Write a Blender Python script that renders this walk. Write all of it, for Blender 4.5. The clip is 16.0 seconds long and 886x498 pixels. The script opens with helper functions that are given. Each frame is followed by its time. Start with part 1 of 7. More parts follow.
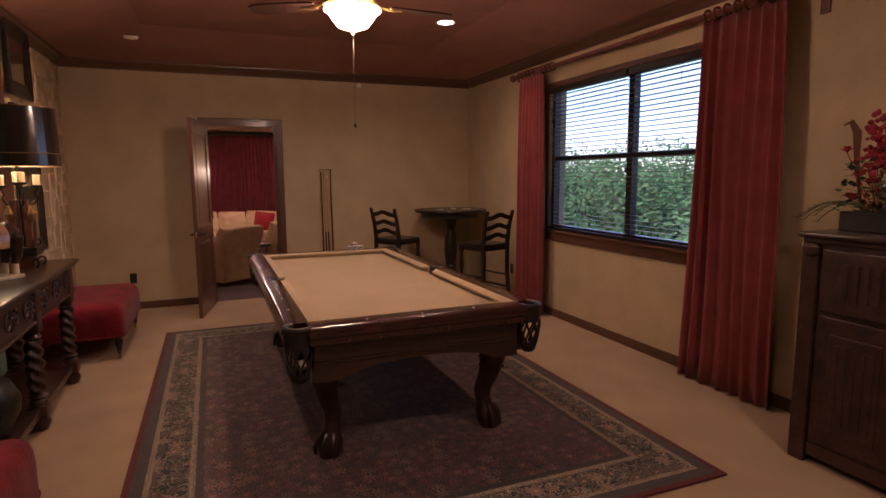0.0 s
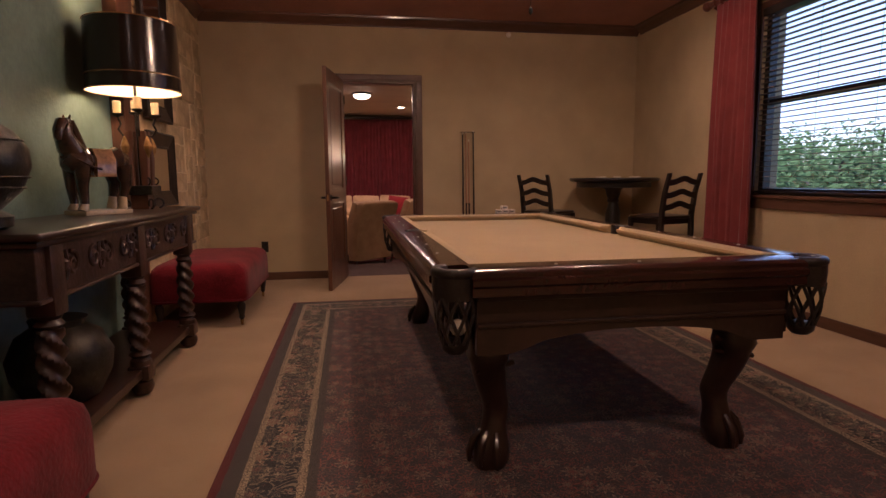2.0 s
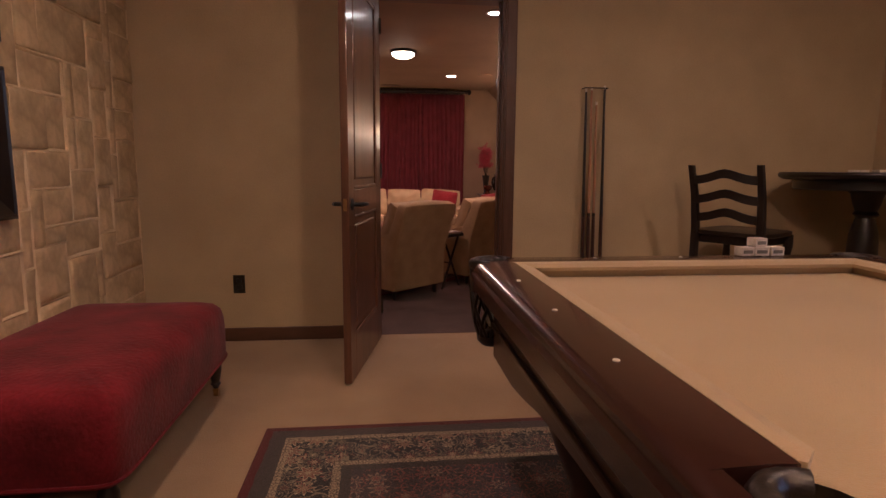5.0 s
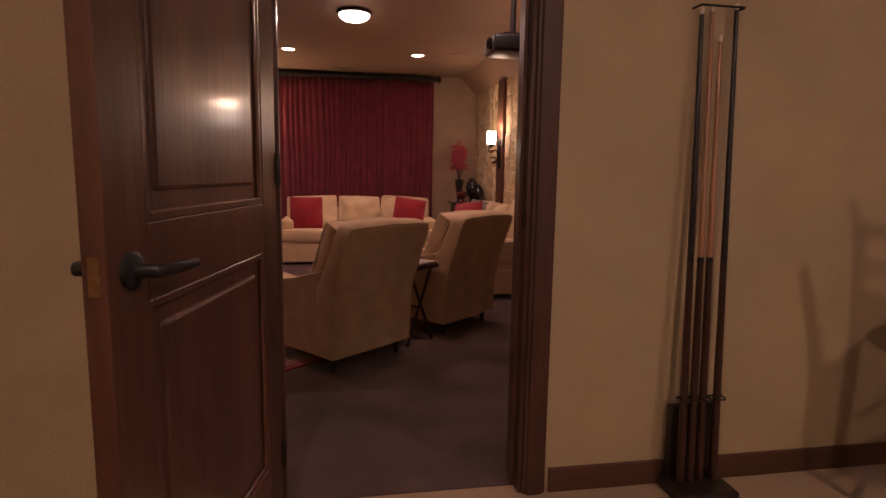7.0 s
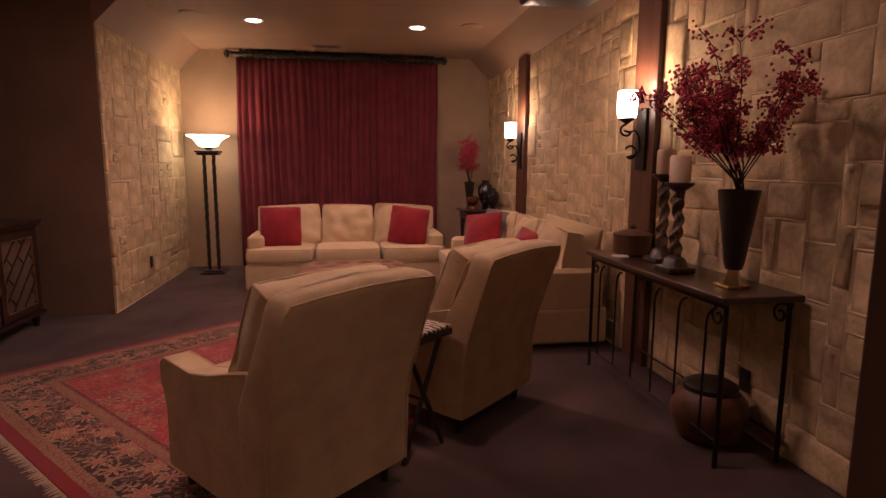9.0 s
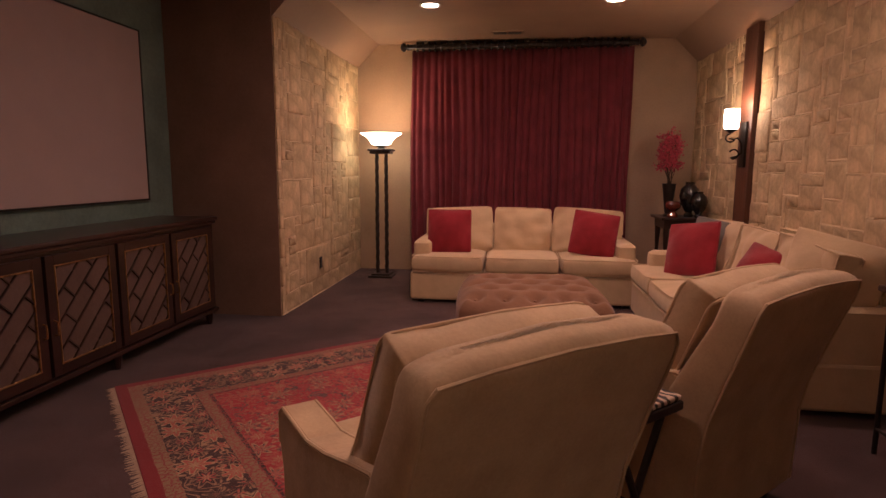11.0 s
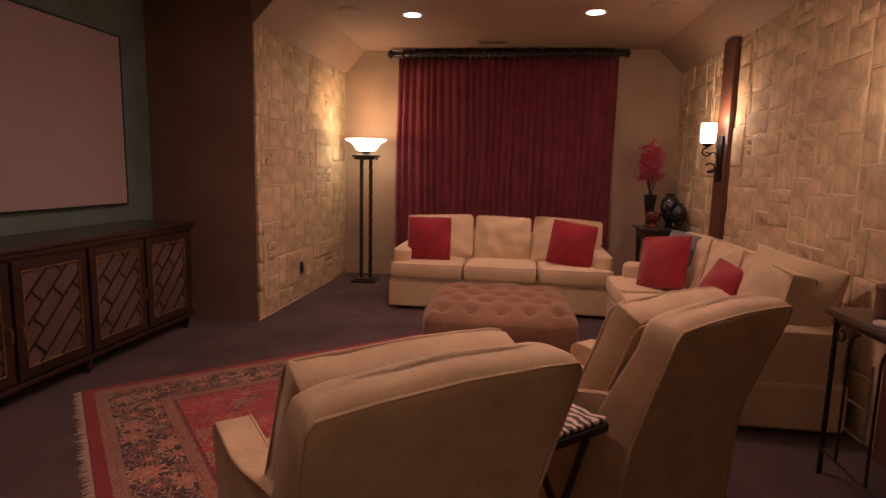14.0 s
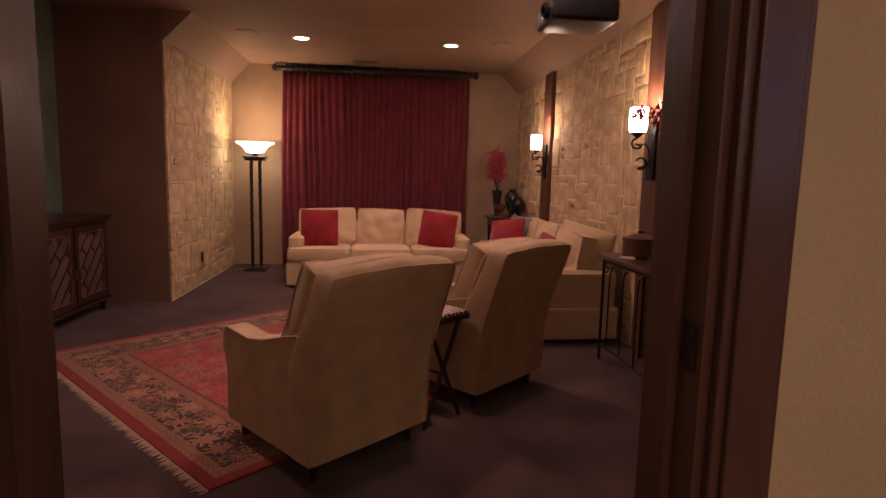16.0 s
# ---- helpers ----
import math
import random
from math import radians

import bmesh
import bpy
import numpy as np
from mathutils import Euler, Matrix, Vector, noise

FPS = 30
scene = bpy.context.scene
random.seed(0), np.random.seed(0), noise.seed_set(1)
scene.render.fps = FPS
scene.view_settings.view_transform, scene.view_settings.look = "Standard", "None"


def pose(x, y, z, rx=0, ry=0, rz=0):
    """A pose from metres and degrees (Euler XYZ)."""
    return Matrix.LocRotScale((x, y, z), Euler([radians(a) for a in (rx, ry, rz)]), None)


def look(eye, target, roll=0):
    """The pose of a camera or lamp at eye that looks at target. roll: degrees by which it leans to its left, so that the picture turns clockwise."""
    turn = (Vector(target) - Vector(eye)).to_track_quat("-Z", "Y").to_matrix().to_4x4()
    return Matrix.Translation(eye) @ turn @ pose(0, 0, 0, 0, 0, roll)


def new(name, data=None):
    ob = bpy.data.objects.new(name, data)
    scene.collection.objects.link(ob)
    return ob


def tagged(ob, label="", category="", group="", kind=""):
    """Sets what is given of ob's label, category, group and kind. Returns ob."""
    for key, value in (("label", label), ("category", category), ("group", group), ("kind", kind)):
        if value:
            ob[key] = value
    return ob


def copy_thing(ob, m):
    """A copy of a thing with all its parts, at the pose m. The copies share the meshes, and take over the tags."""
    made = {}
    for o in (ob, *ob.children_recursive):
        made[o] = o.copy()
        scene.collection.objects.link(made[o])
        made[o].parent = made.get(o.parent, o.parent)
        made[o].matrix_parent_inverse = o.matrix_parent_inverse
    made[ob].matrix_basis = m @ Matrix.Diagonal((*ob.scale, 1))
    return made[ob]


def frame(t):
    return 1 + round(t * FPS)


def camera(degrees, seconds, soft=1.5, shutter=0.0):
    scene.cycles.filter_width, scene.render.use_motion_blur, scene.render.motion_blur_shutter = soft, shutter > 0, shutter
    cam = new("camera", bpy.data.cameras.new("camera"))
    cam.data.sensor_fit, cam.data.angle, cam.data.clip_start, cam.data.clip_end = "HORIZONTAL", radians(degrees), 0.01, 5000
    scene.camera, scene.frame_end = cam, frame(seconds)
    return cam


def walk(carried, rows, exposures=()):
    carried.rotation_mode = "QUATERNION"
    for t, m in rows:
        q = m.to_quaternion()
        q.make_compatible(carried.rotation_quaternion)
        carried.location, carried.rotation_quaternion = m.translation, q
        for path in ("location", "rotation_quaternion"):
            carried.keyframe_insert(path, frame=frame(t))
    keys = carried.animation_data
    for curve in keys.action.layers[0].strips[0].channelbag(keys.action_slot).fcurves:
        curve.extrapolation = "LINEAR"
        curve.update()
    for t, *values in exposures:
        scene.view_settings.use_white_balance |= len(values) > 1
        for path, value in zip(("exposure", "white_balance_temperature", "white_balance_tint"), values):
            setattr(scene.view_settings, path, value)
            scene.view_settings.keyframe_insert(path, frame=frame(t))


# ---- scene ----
cam = camera(76.0, 16.0)
PATH = [
    (0, (-0.341, -0.33, 1.528), (0.403, 1.508, 1.268), -0.4),
    (0.5, (-0.311, -0.232, 1.244), (0.364, 1.634, 0.992), -0.7),
    (1, (-0.286, -0.076, 1.112), (0.22, 1.844, 0.867), -0.7),
    (1.5, (-0.338, 0.28, 1.094), (0.066, 2.223, 0.847), -0.5),
    (2, (-0.321, 0.649, 1.083), (0.001, 2.607, 0.838), -0.4),
    (2.5, (-0.302, 1.056, 1.045), (-0.093, 3.03, 0.799), -0.3),
    (3, (-0.4, 1.47, 1.042), (-0.193, 3.444, 0.794), -0.2),
    (3.5, (-0.416, 1.972, 1.083), (-0.209, 3.943, 0.818), 0.1),
    (4, (-0.468, 2.452, 1.073), (-0.252, 4.422, 0.8), 0.3),
    (4.5, (-0.427, 2.909, 1.081), (-0.214, 4.878, 0.804), 0.5),
    (5, (-0.347, 3.397, 1.088), (-0.132, 5.366, 0.808), 0.4),
    (5.2, (-0.342, 3.581, 1.091), (-0.134, 5.55, 0.808), 0.3),
    (7.5, (-0.092, 5.715, 1.068), (0.275, 7.663, 0.804), 0.8),
    (8, (-0.033, 6.115, 1.155), (0.329, 8.061, 0.871), 0.5),
    (10.3, (0.082, 7.352, 1.131), (0.147, 9.331, 0.851), 0.3),
    (10.5, (0.081, 7.397, 1.125), (0.034, 9.377, 0.844), 0.3),
    (11, (0.006, 7.587, 1.108), (-0.255, 9.55, 0.831), 0.3),
    (11.5, (-0.06, 7.721, 1.125), (-0.507, 9.651, 0.85), 0.1),
    (12, (-0.043, 7.818, 1.156), (-0.747, 9.669, 0.872), 0.3),
    (12.5, (0.044, 7.891, 1.167), (-0.753, 9.703, 0.881), 0.4),
    (13, (0.107, 7.916, 1.174), (-0.683, 9.73, 0.886), 0.5),
    (13.5, (0.177, 7.835, 1.175), (-0.506, 9.693, 0.891), 0.8),
    (14, (0.217, 7.583, 1.183), (-0.047, 9.547, 0.908), 1.3),
    (14.5, (0.178, 7.312, 1.14), (0.17, 9.296, 0.883), 1.1),
    (15, (0.135, 6.997, 1.111), (0.181, 8.981, 0.859), 1.2),
    (15.5, (0.064, 6.68, 1.126), (0.188, 8.661, 0.875), 1.3),
    (16, (0.039, 6.403, 1.123), (0.26, 8.375, 0.874), 1.4),
]
walk(cam, [(t, look(eye, target, roll)) for t, eye, target, roll in PATH],
     [(0.0, 0.75, 4900, 27), (16.0, 0.75, 4900, 27)])

# ---- world, sun, light ----
world = bpy.data.worlds.new("world")
scene.world = world
world.use_nodes = True
wn = world.node_tree
bg = wn.nodes["Background"]
sky = wn.nodes.new("ShaderNodeTexSky")
sky.sky_type, sky.sun_disc = "NISHITA", False
sky.sun_elevation, sky.sun_rotation = radians(50), radians(60)
sky.dust_density = 1.0
wn.links.new(sky.outputs[0], bg.inputs[0])
bg.inputs[1].default_value = 0.15
sun_data = bpy.data.lights.new("sun", "SUN")
sun_data.energy, sun_data.angle, sun_data.color = 5.0, radians(12), (1, 0.95, 0.88)
new("sun", sun_data).matrix_world = look((0, 0, 20), (4, -3, 15))

WARM = (1.0, 0.51, 0.28)


def lamp(name, kind, place, energy, color=WARM, size=0.05, target=None, spot=70, blend=0.6):
    data = bpy.data.lights.new(name, kind)
    data.energy, data.color = energy, color
    if kind == "AREA":
        data.shape, data.size = "DISK", size
    else:
        data.shadow_soft_size = size
    if kind == "SPOT":
        data.spot_size, data.spot_blend = radians(spot), blend
    ob = new(name, data)
    ob.matrix_world = look(place, target) if target else Matrix.Translation(place)
    return ob


# ---- materials ----
def mat(name, base, rough=0.6, metal=0.0, var=0.15, scale=6.0, fine=60.0, bump=0.1, bump_scale=None, stretch=(1, 1, 1), tint=None,
        spec=0.5, coat=0.0, sheen=0.0, random_amount=0.0, emit=0.0, transmission=0.0, ior=1.45, alpha=1.0):
    """Base colour broken up at two scales, with fine relief."""
    m = bpy.data.materials.new(name)
    m.use_nodes = True
    nt = m.node_tree
    b = nt.nodes["Principled BSDF"]
    b.inputs["Roughness"].default_value, b.inputs["Metallic"].default_value = rough, metal
    b.inputs["Specular IOR Level"].default_value = spec
    b.inputs["Coat Weight"].default_value, b.inputs["Coat Roughness"].default_value = coat, 0.12
    b.inputs["Sheen Weight"].default_value = sheen
    b.inputs["Transmission Weight"].default_value, b.inputs["IOR"].default_value = transmission, ior
    if emit:
        b.inputs["Emission Color"].default_value, b.inputs["Emission Strength"].default_value = (*base, 1), emit
    tc = nt.nodes.new("ShaderNodeTexCoord")
    mp = nt.nodes.new("ShaderNodeMapping")
    mp.inputs["Scale"].default_value = stretch
    nt.links.new(tc.outputs["Object"], mp.inputs[0])
    n1, n2 = nt.nodes.new("ShaderNodeTexNoise"), nt.nodes.new("ShaderNodeTexNoise")
    n1.inputs["Scale"].default_value, n1.inputs["Detail"].default_value = scale, 5
    n2.inputs["Scale"].default_value, n2.inputs["Detail"].default_value = fine, 3
    for n in (n1, n2):
        nt.links.new(mp.outputs[0], n.inputs["Vector"])
    add = nt.nodes.new("ShaderNodeMath")
    add.operation = "MULTIPLY_ADD"
    add.inputs[1].default_value = 0.4
    nt.links.new(n2.outputs[0], add.inputs[0])
    nt.links.new(n1.outputs[0], add.inputs[2])
    ramp = nt.nodes.new("ShaderNodeValToRGB")
    e = ramp.color_ramp.elements
    dark = tint or tuple(c * (1 - 2 * var) for c in base)
    lite = tuple(min(1, c * (1 + var)) for c in base)
    e[0].position, e[0].color = 0.45, (*dark, 1)
    e[1].position, e[1].color = 0.95, (*lite, 1)
    nt.links.new(add.outputs[0], ramp.inputs[0])
    col = ramp.outputs[0]
    if random_amount:
        info = nt.nodes.new("ShaderNodeObjectInfo")
        hsv = nt.nodes.new("ShaderNodeHueSaturation")
        r = nt.nodes.new("ShaderNodeMapRange")
        r.inputs["To Min"].default_value, r.inputs["To Max"].default_value = 1 - random_amount, 1 + random_amount
        nt.links.new(info.outputs["Random"], r.inputs["Value"])
        nt.links.new(r.outputs[0], hsv.inputs["Value"])
        nt.links.new(col, hsv.inputs["Color"])
        col = hsv.outputs[0]
    nt.links.new(col, b.inputs["Base Color"])
    if bump:
        bp = nt.nodes.new("ShaderNodeBump")
        bp.inputs["Strength"].default_value, bp.inputs["Distance"].default_value = bump, 0.01
        n3 = nt.nodes.new("ShaderNodeTexNoise")
        n3.inputs["Scale"].default_value, n3.inputs["Detail"].default_value = bump_scale or fine, 4
        nt.links.new(mp.outputs[0], n3.inputs["Vector"])
        nt.links.new(n3.outputs[0], bp.inputs["Height"])
        nt.links.new(bp.outputs[0], b.inputs["Normal"])
    return m


def glow(name, color, strength):
    m = bpy.data.materials.new(name)
    m.use_nodes = True
    b = m.node_tree.nodes["Principled BSDF"]
    b.inputs["Base Color"].default_value = (*color, 1)
    b.inputs["Emission Color"].default_value, b.inputs["Emission Strength"].default_value = (*color, 1), strength
    b.inputs["Roughness"].default_value = 0.4
    return m


def rug_mat(name, hx, hy, bands, field_base, motif, border_motif, cell=9.0, bscale=0.9):
    """Oriental rug: nested border stripes, with flower shapes in the field and in the main border."""
    m = bpy.data.materials.new(name)
    m.use_nodes = True
    nt = m.node_tree
    b = nt.nodes["Principled BSDF"]
    b.inputs["Roughness"].default_value, b.inputs["Sheen Weight"].default_value = 0.95, 0.2
    b.inputs["Specular IOR Level"].default_value = 0.1
    L = nt.links.new

    def math_node(op, a, c=None):
        n = nt.nodes.new("ShaderNodeMath")
        n.operation = op
        for i, v in enumerate((a, c)):
            if v is None:
                continue
            if isinstance(v, (int, float)):
                n.inputs[i].default_value = v
            else:
                L(v, n.inputs[i])
        return n.outputs[0]

    def mix(f, a, c):
        n = nt.nodes.new("ShaderNodeMix")
        n.data_type = "RGBA"
        for s, v in ((n.inputs[0], f), (n.inputs[6], a), (n.inputs[7], c)):
            if isinstance(v, tuple):
                s.default_value = (*v, 1)
            elif isinstance(v, (int, float)):
                s.default_value = v
            else:
                L(v, s)
        return n.outputs[2]

    tc = nt.nodes.new("ShaderNodeTexCoord")
    sep = nt.nodes.new("ShaderNodeSeparateXYZ")
    wob = nt.nodes.new("ShaderNodeTexNoise")
    wob.inputs["Scale"].default_value = 25
    L(tc.outputs["Object"], wob.inputs["Vector"])
    L(tc.outputs["Object"], sep.inputs[0])
    ax, ay = math_node("ABSOLUTE", sep.outputs[0]), math_node("ABSOLUTE", sep.outputs[1])
    d = math_node("MINIMUM", math_node("SUBTRACT", hx, ax), math_node("SUBTRACT", hy, ay))
    d = math_node("ADD", d, math_node("MULTIPLY", math_node("SUBTRACT", wob.outputs[0], 0.5), 0.012))
    ramp = nt.nodes.new("ShaderNodeValToRGB")
    ramp.color_ramp.interpolation = "CONSTANT"
    e = ramp.color_ramp.elements
    e[0].position, e[0].color = 0, (*bands[0][1], 1)
    e[1].position, e[1].color = bands[1][0], (*bands[1][1], 1)
    for pos, c in bands[2:]:
        k = e.new(pos)
        k.color = (*c, 1)
    L(d, ramp.inputs[0])
    flat = nt.nodes.new("ShaderNodeVectorMath")
    flat.operation = "MULTIPLY"
    flat.inputs[1].default_value = (1, 1, 0)
    L(tc.outputs["Object"], flat.inputs[0])

    def below(v, k):
        return math_node("LESS_THAN", v, k)

    def flowers(scale, jitter, petals, depth=0.09):
        """Distance to the nearest flower's heart, waved into petals, and one random number a flower."""
        v = nt.nodes.new("ShaderNodeTexVoronoi")
        v.inputs["Scale"].default_value, v.inputs["Randomness"].default_value = scale, jitter
        L(flat.outputs[0], v.inputs["Vector"])
        off = nt.nodes.new("ShaderNodeVectorMath")
        off.operation = "SUBTRACT"
        L(flat.outputs[0], off.inputs[0])
        L(v.outputs["Position"], off.inputs[1])
        xy, rc = nt.nodes.new("ShaderNodeSeparateXYZ"), nt.nodes.new("ShaderNodeSeparateColor")
        L(off.outputs[0], xy.inputs[0])
        L(v.outputs["Color"], rc.inputs[0])
        ang = math_node("ADD", math_node("ARCTAN2", xy.outputs[1], xy.outputs[0]), math_node("MULTIPLY", rc.outputs[1], 3.0))
        wave = math_node("MULTIPLY", math_node("COSINE", math_node("MULTIPLY", ang, petals)), depth)
        size = math_node("ADD", 0.8, math_node("MULTIPLY", rc.outputs[2], 0.5))
        return math_node("MULTIPLY", math_node("ADD", v.outputs["Distance"], math_node("MULTIPLY", wave, math_node("ADD", v.outputs["Distance"], 0.25))), size), rc.outputs[0]

    def vines(scale, width):
        """Thin curling stems."""
        n = nt.nodes.new("ShaderNodeTexNoise")
        n.inputs["Scale"].default_value, n.inputs["Detail"].default_value, n.inputs["Distortion"].default_value = scale, 0, 1.2
        L(flat.outputs[0], n.inputs["Vector"])
        return below(math_node("ABSOLUTE", math_node("SUBTRACT", math_node("FRACT", math_node("MULTIPLY", n.outputs[0], 4.0)), 0.5)), width)

    # field: stems, small buds, then rosettes with a dark ring and a heart
    f, rnd = flowers(cell, 0.55, 7.0, 0.28)
    g, rnd2 = flowers(cell * 2.1, 0.8, 4.0, 0.6)
    alt, alt2 = math_node("GREATER_THAN", rnd, 0.5), math_node("GREATER_THAN", rnd2, 0.55)
    field = mix(vines(cell * 0.7, 0.07), field_base, motif[2])
    field = mix(below(g, 0.27), field, mix(alt2, motif[3], motif[2]))
    field = mix(below(g, 0.10), field, motif[1])
    field = mix(below(f, 0.37), field, field_base)
    field = mix(below(f, 0.32), field, mix(alt, motif[0], motif[1]))
    field = mix(below(f, 0.20), field, mix(alt, motif[2], field_base))
    field = mix(below(f, 0.13), field, mix(alt, motif[1], motif[0]))
    # main border
    p, rnd3 = flowers(cell * bscale, 0.3, 8.0, 0.22)
    q, rnd4 = flowers(cell * bscale * 2.0, 0.7, 4.0, 0.35)
    alt3 = math_node("GREATER_THAN", rnd3, 0.45)
    bord = mix(vines(cell * 0.9, 0.10), ramp.outputs[0], border_motif[2])
    bord = mix(below(q, 0.28), bord, mix(math_node("GREATER_THAN", rnd4, 0.5), border_motif[2], border_motif[1]))
    bord = mix(below(q, 0.12), bord, border_motif[0])
    bord = mix(below(p, 0.45), bord, ramp.outputs[0])
    bord = mix(below(p, 0.39), bord, mix(alt3, border_motif[0], border_motif[2]))
    bord = mix(below(p, 0.30), bord, mix(alt3, border_motif[1], ramp.outputs[0]))
    bord = mix(below(p, 0.17), bord, mix(alt3, border_motif[2], border_motif[1]))
    bord = mix(below(p, 0.08), bord, border_motif[0])
    lo, hi = border_motif[3]
    in_border = math_node("MULTIPLY", math_node("GREATER_THAN", d, lo), math_node("LESS_THAN", d, hi))
    fine, rnd5 = flowers(cell * 3.2, 0.25, 4.0, 0.5)
    stripes = mix(math_node("MULTIPLY", below(fine, 0.33), 0.85), ramp.outputs[0], border_motif[4])
    stripes = mix(below(d, bands[1][0]), stripes, ramp.outputs[0])
    out = mix(in_border, stripes, bord)
    out = mix(math_node("GREATER_THAN", d, bands[-1][0]), out, field)
    pile = nt.nodes.new("ShaderNodeTexNoise")
    pile.inputs["Scale"].default_value, pile.inputs["Detail"].default_value = 220, 3
    L(tc.outputs["Object"], pile.inputs["Vector"])
    fade = nt.nodes.new("ShaderNodeTexNoise")
    fade.inputs["Scale"].default_value = 2.5
    L(tc.outputs["Object"], fade.inputs["Vector"])
    hsv = nt.nodes.new("ShaderNodeHueSaturation")
    L(out, hsv.inputs["Color"])
    L(math_node("ADD", math_node("MULTIPLY", fade.outputs[0], 0.5), math_node("ADD", math_node("MULTIPLY", pile.outputs[0], 0.5), 0.5)), hsv.inputs["Value"])
    L(hsv.outputs[0], b.inputs["Base Color"])
    bp = nt.nodes.new("ShaderNodeBump")
    bp.inputs["Strength"].default_value, bp.inputs["Distance"].default_value = 0.5, 0.006
    L(pile.outputs[0], bp.inputs["Height"])
    L(bp.outputs[0], b.inputs["Normal"])
    return m


M_WALL = mat("wall_plaster_tan", (0.46, 0.36, 0.205), 0.85, var=0.06, scale=3, fine=90, bump=0.25, bump_scale=120)
M_WALL2 = mat("theatre_plaster", (0.40, 0.28, 0.17), 0.8, var=0.1, scale=2.2, fine=50, bump=0.25, bump_scale=90)
M_CEIL1 = mat("ceiling_red_brown", (0.28, 0.135, 0.09), 0.7, var=0.1, scale=3, fine=60, bump=0.2, bump_scale=100)
M_CEIL2 = mat("theatre_ceiling", (0.28, 0.185, 0.115), 0.75, var=0.06, scale=2, fine=60, bump=0.2, bump_scale=100)
M_GREEN = mat("green_faux_plaster", (0.15, 0.215, 0.175), 0.7, var=0.14, scale=3.5, fine=30, bump=0.2, bump_scale=60)
M_CARPET = mat("beige_carpet", (0.38, 0.262, 0.142), 0.95, var=0.1, scale=2.2, fine=160, bump=0.7, bump_scale=230, spec=0.1, sheen=0.2)
M_DCARPET = mat("dark_brown_carpet", (0.086, 0.048, 0.043), 0.95, var=0.3, scale=3, fine=140, bump=0.7, bump_scale=220, spec=0.1, sheen=0.15)
M_TRIM = mat("stained_trim", (0.10, 0.048, 0.028), 0.4, var=0.25, scale=3, fine=40, stretch=(1, 1, 0.12), bump=0.1, coat=0.25)
M_TRIMH = mat("stained_trim_level", (0.10, 0.048, 0.028), 0.4, var=0.25, scale=3, fine=40, stretch=(0.15, 0.15, 1), bump=0.1, coat=0.25)
M_DOOR = mat("stained_door_wood", (0.13, 0.058, 0.03), 0.33, var=0.28, scale=4, fine=45, stretch=(1.5, 1.5, 0.1), bump=0.1, coat=0.4)
M_BEAM = mat("beam_wood", (0.13, 0.055, 0.028), 0.5, var=0.3, scale=4, fine=40, stretch=(1.4, 1.4, 0.1), bump=0.2, coat=0.1)
M_DARKWOOD = mat("dark_walnut", (0.036, 0.017, 0.012), 0.32, var=0.3, scale=5, fine=45, stretch=(1, 0.15, 1), bump=0.08, coat=0.35)
M_CARVED = mat("carved_oak_dark", (0.046, 0.022, 0.015), 0.42, var=0.35, scale=9, fine=60, bump=0.3, bump_scale=40, coat=0.2)
M_BLACKWOOD = mat("black_painted_wood", (0.022, 0.016, 0.014), 0.38, var=0.3, scale=6, fine=40, bump=0.06, coat=0.2)
M_MAHOG = mat("mahogany_rail", (0.04, 0.014, 0.01), 0.22, var=0.3, scale=5, fine=50, stretch=(1, 0.12, 1), bump=0.04, coat=0.6)
M_FELT = mat("tan_billiard_cloth", (0.365, 0.268, 0.138), 0.95, var=0.05, scale=3, fine=200, bump=0.3, bump_scale=300, spec=0.1, sheen=0.25)
M_RED = mat("red_velvet", (0.165, 0.011, 0.016), 0.9, var=0.25, scale=6, fine=90, bump=0.35, bump_scale=60, spec=0.12, sheen=0.12)
M_CURT = mat("terracotta_curtain", (0.20, 0.038, 0.036), 0.85, var=0.12, scale=5, fine=160, bump=0.25, bump_scale=250, sheen=0.25, spec=0.2)
M_CURT2 = mat("crimson_curtain", (0.165, 0.025, 0.033), 0.8, var=0.15, scale=5, fine=160, bump=0.25, bump_scale=250, sheen=0.1, spec=0.3)
M_CREAM = mat("cream_microsuede", (0.52, 0.375, 0.20), 0.9, var=0.1, scale=7, fine=120, bump=0.35, bump_scale=18, spec=0.2, sheen=0.15)
M_CREAM2 = mat("cream_sofa_fabric", (0.60, 0.455, 0.255), 0.9, var=0.06, scale=7, fine=140, bump=0.35, bump_scale=16, spec=0.2, sheen=0.15)
M_TUFT = mat("brown_suede", (0.215, 0.115, 0.058), 0.9, var=0.12, scale=8, fine=90, bump=0.3, bump_scale=30, spec=0.2, sheen=0.12)
M_PILLOW = mat("red_pillow", (0.27, 0.018, 0.022), 0.9, var=0.12, scale=9, fine=140, bump=0.3, bump_scale=160, sheen=0.3, spec=0.2)
M_GREYP = mat("grey_pillow", (0.16, 0.15, 0.13), 0.9, var=0.15, scale=9, fine=120, bump=0.3, sheen=0.2)
M_STONE = mat("limestone", (0.58, 0.44, 0.235), 0.85, var=0.2, scale=6, fine=35, bump=0.65, bump_scale=26, random_amount=0.12)
# theatre_plaster settings with about half the base colour, for the alcove's return wall
M_RETURN = mat("return_wall_plaster", (0.21, 0.135, 0.088), 0.85, var=0.1, scale=2.2, fine=50, bump=0.25, bump_scale=90)
M_MORTAR = mat("mortar", (0.67, 0.53, 0.305), 0.95, var=0.08, scale=9, fine=90, bump=0.6, bump_scale=60)
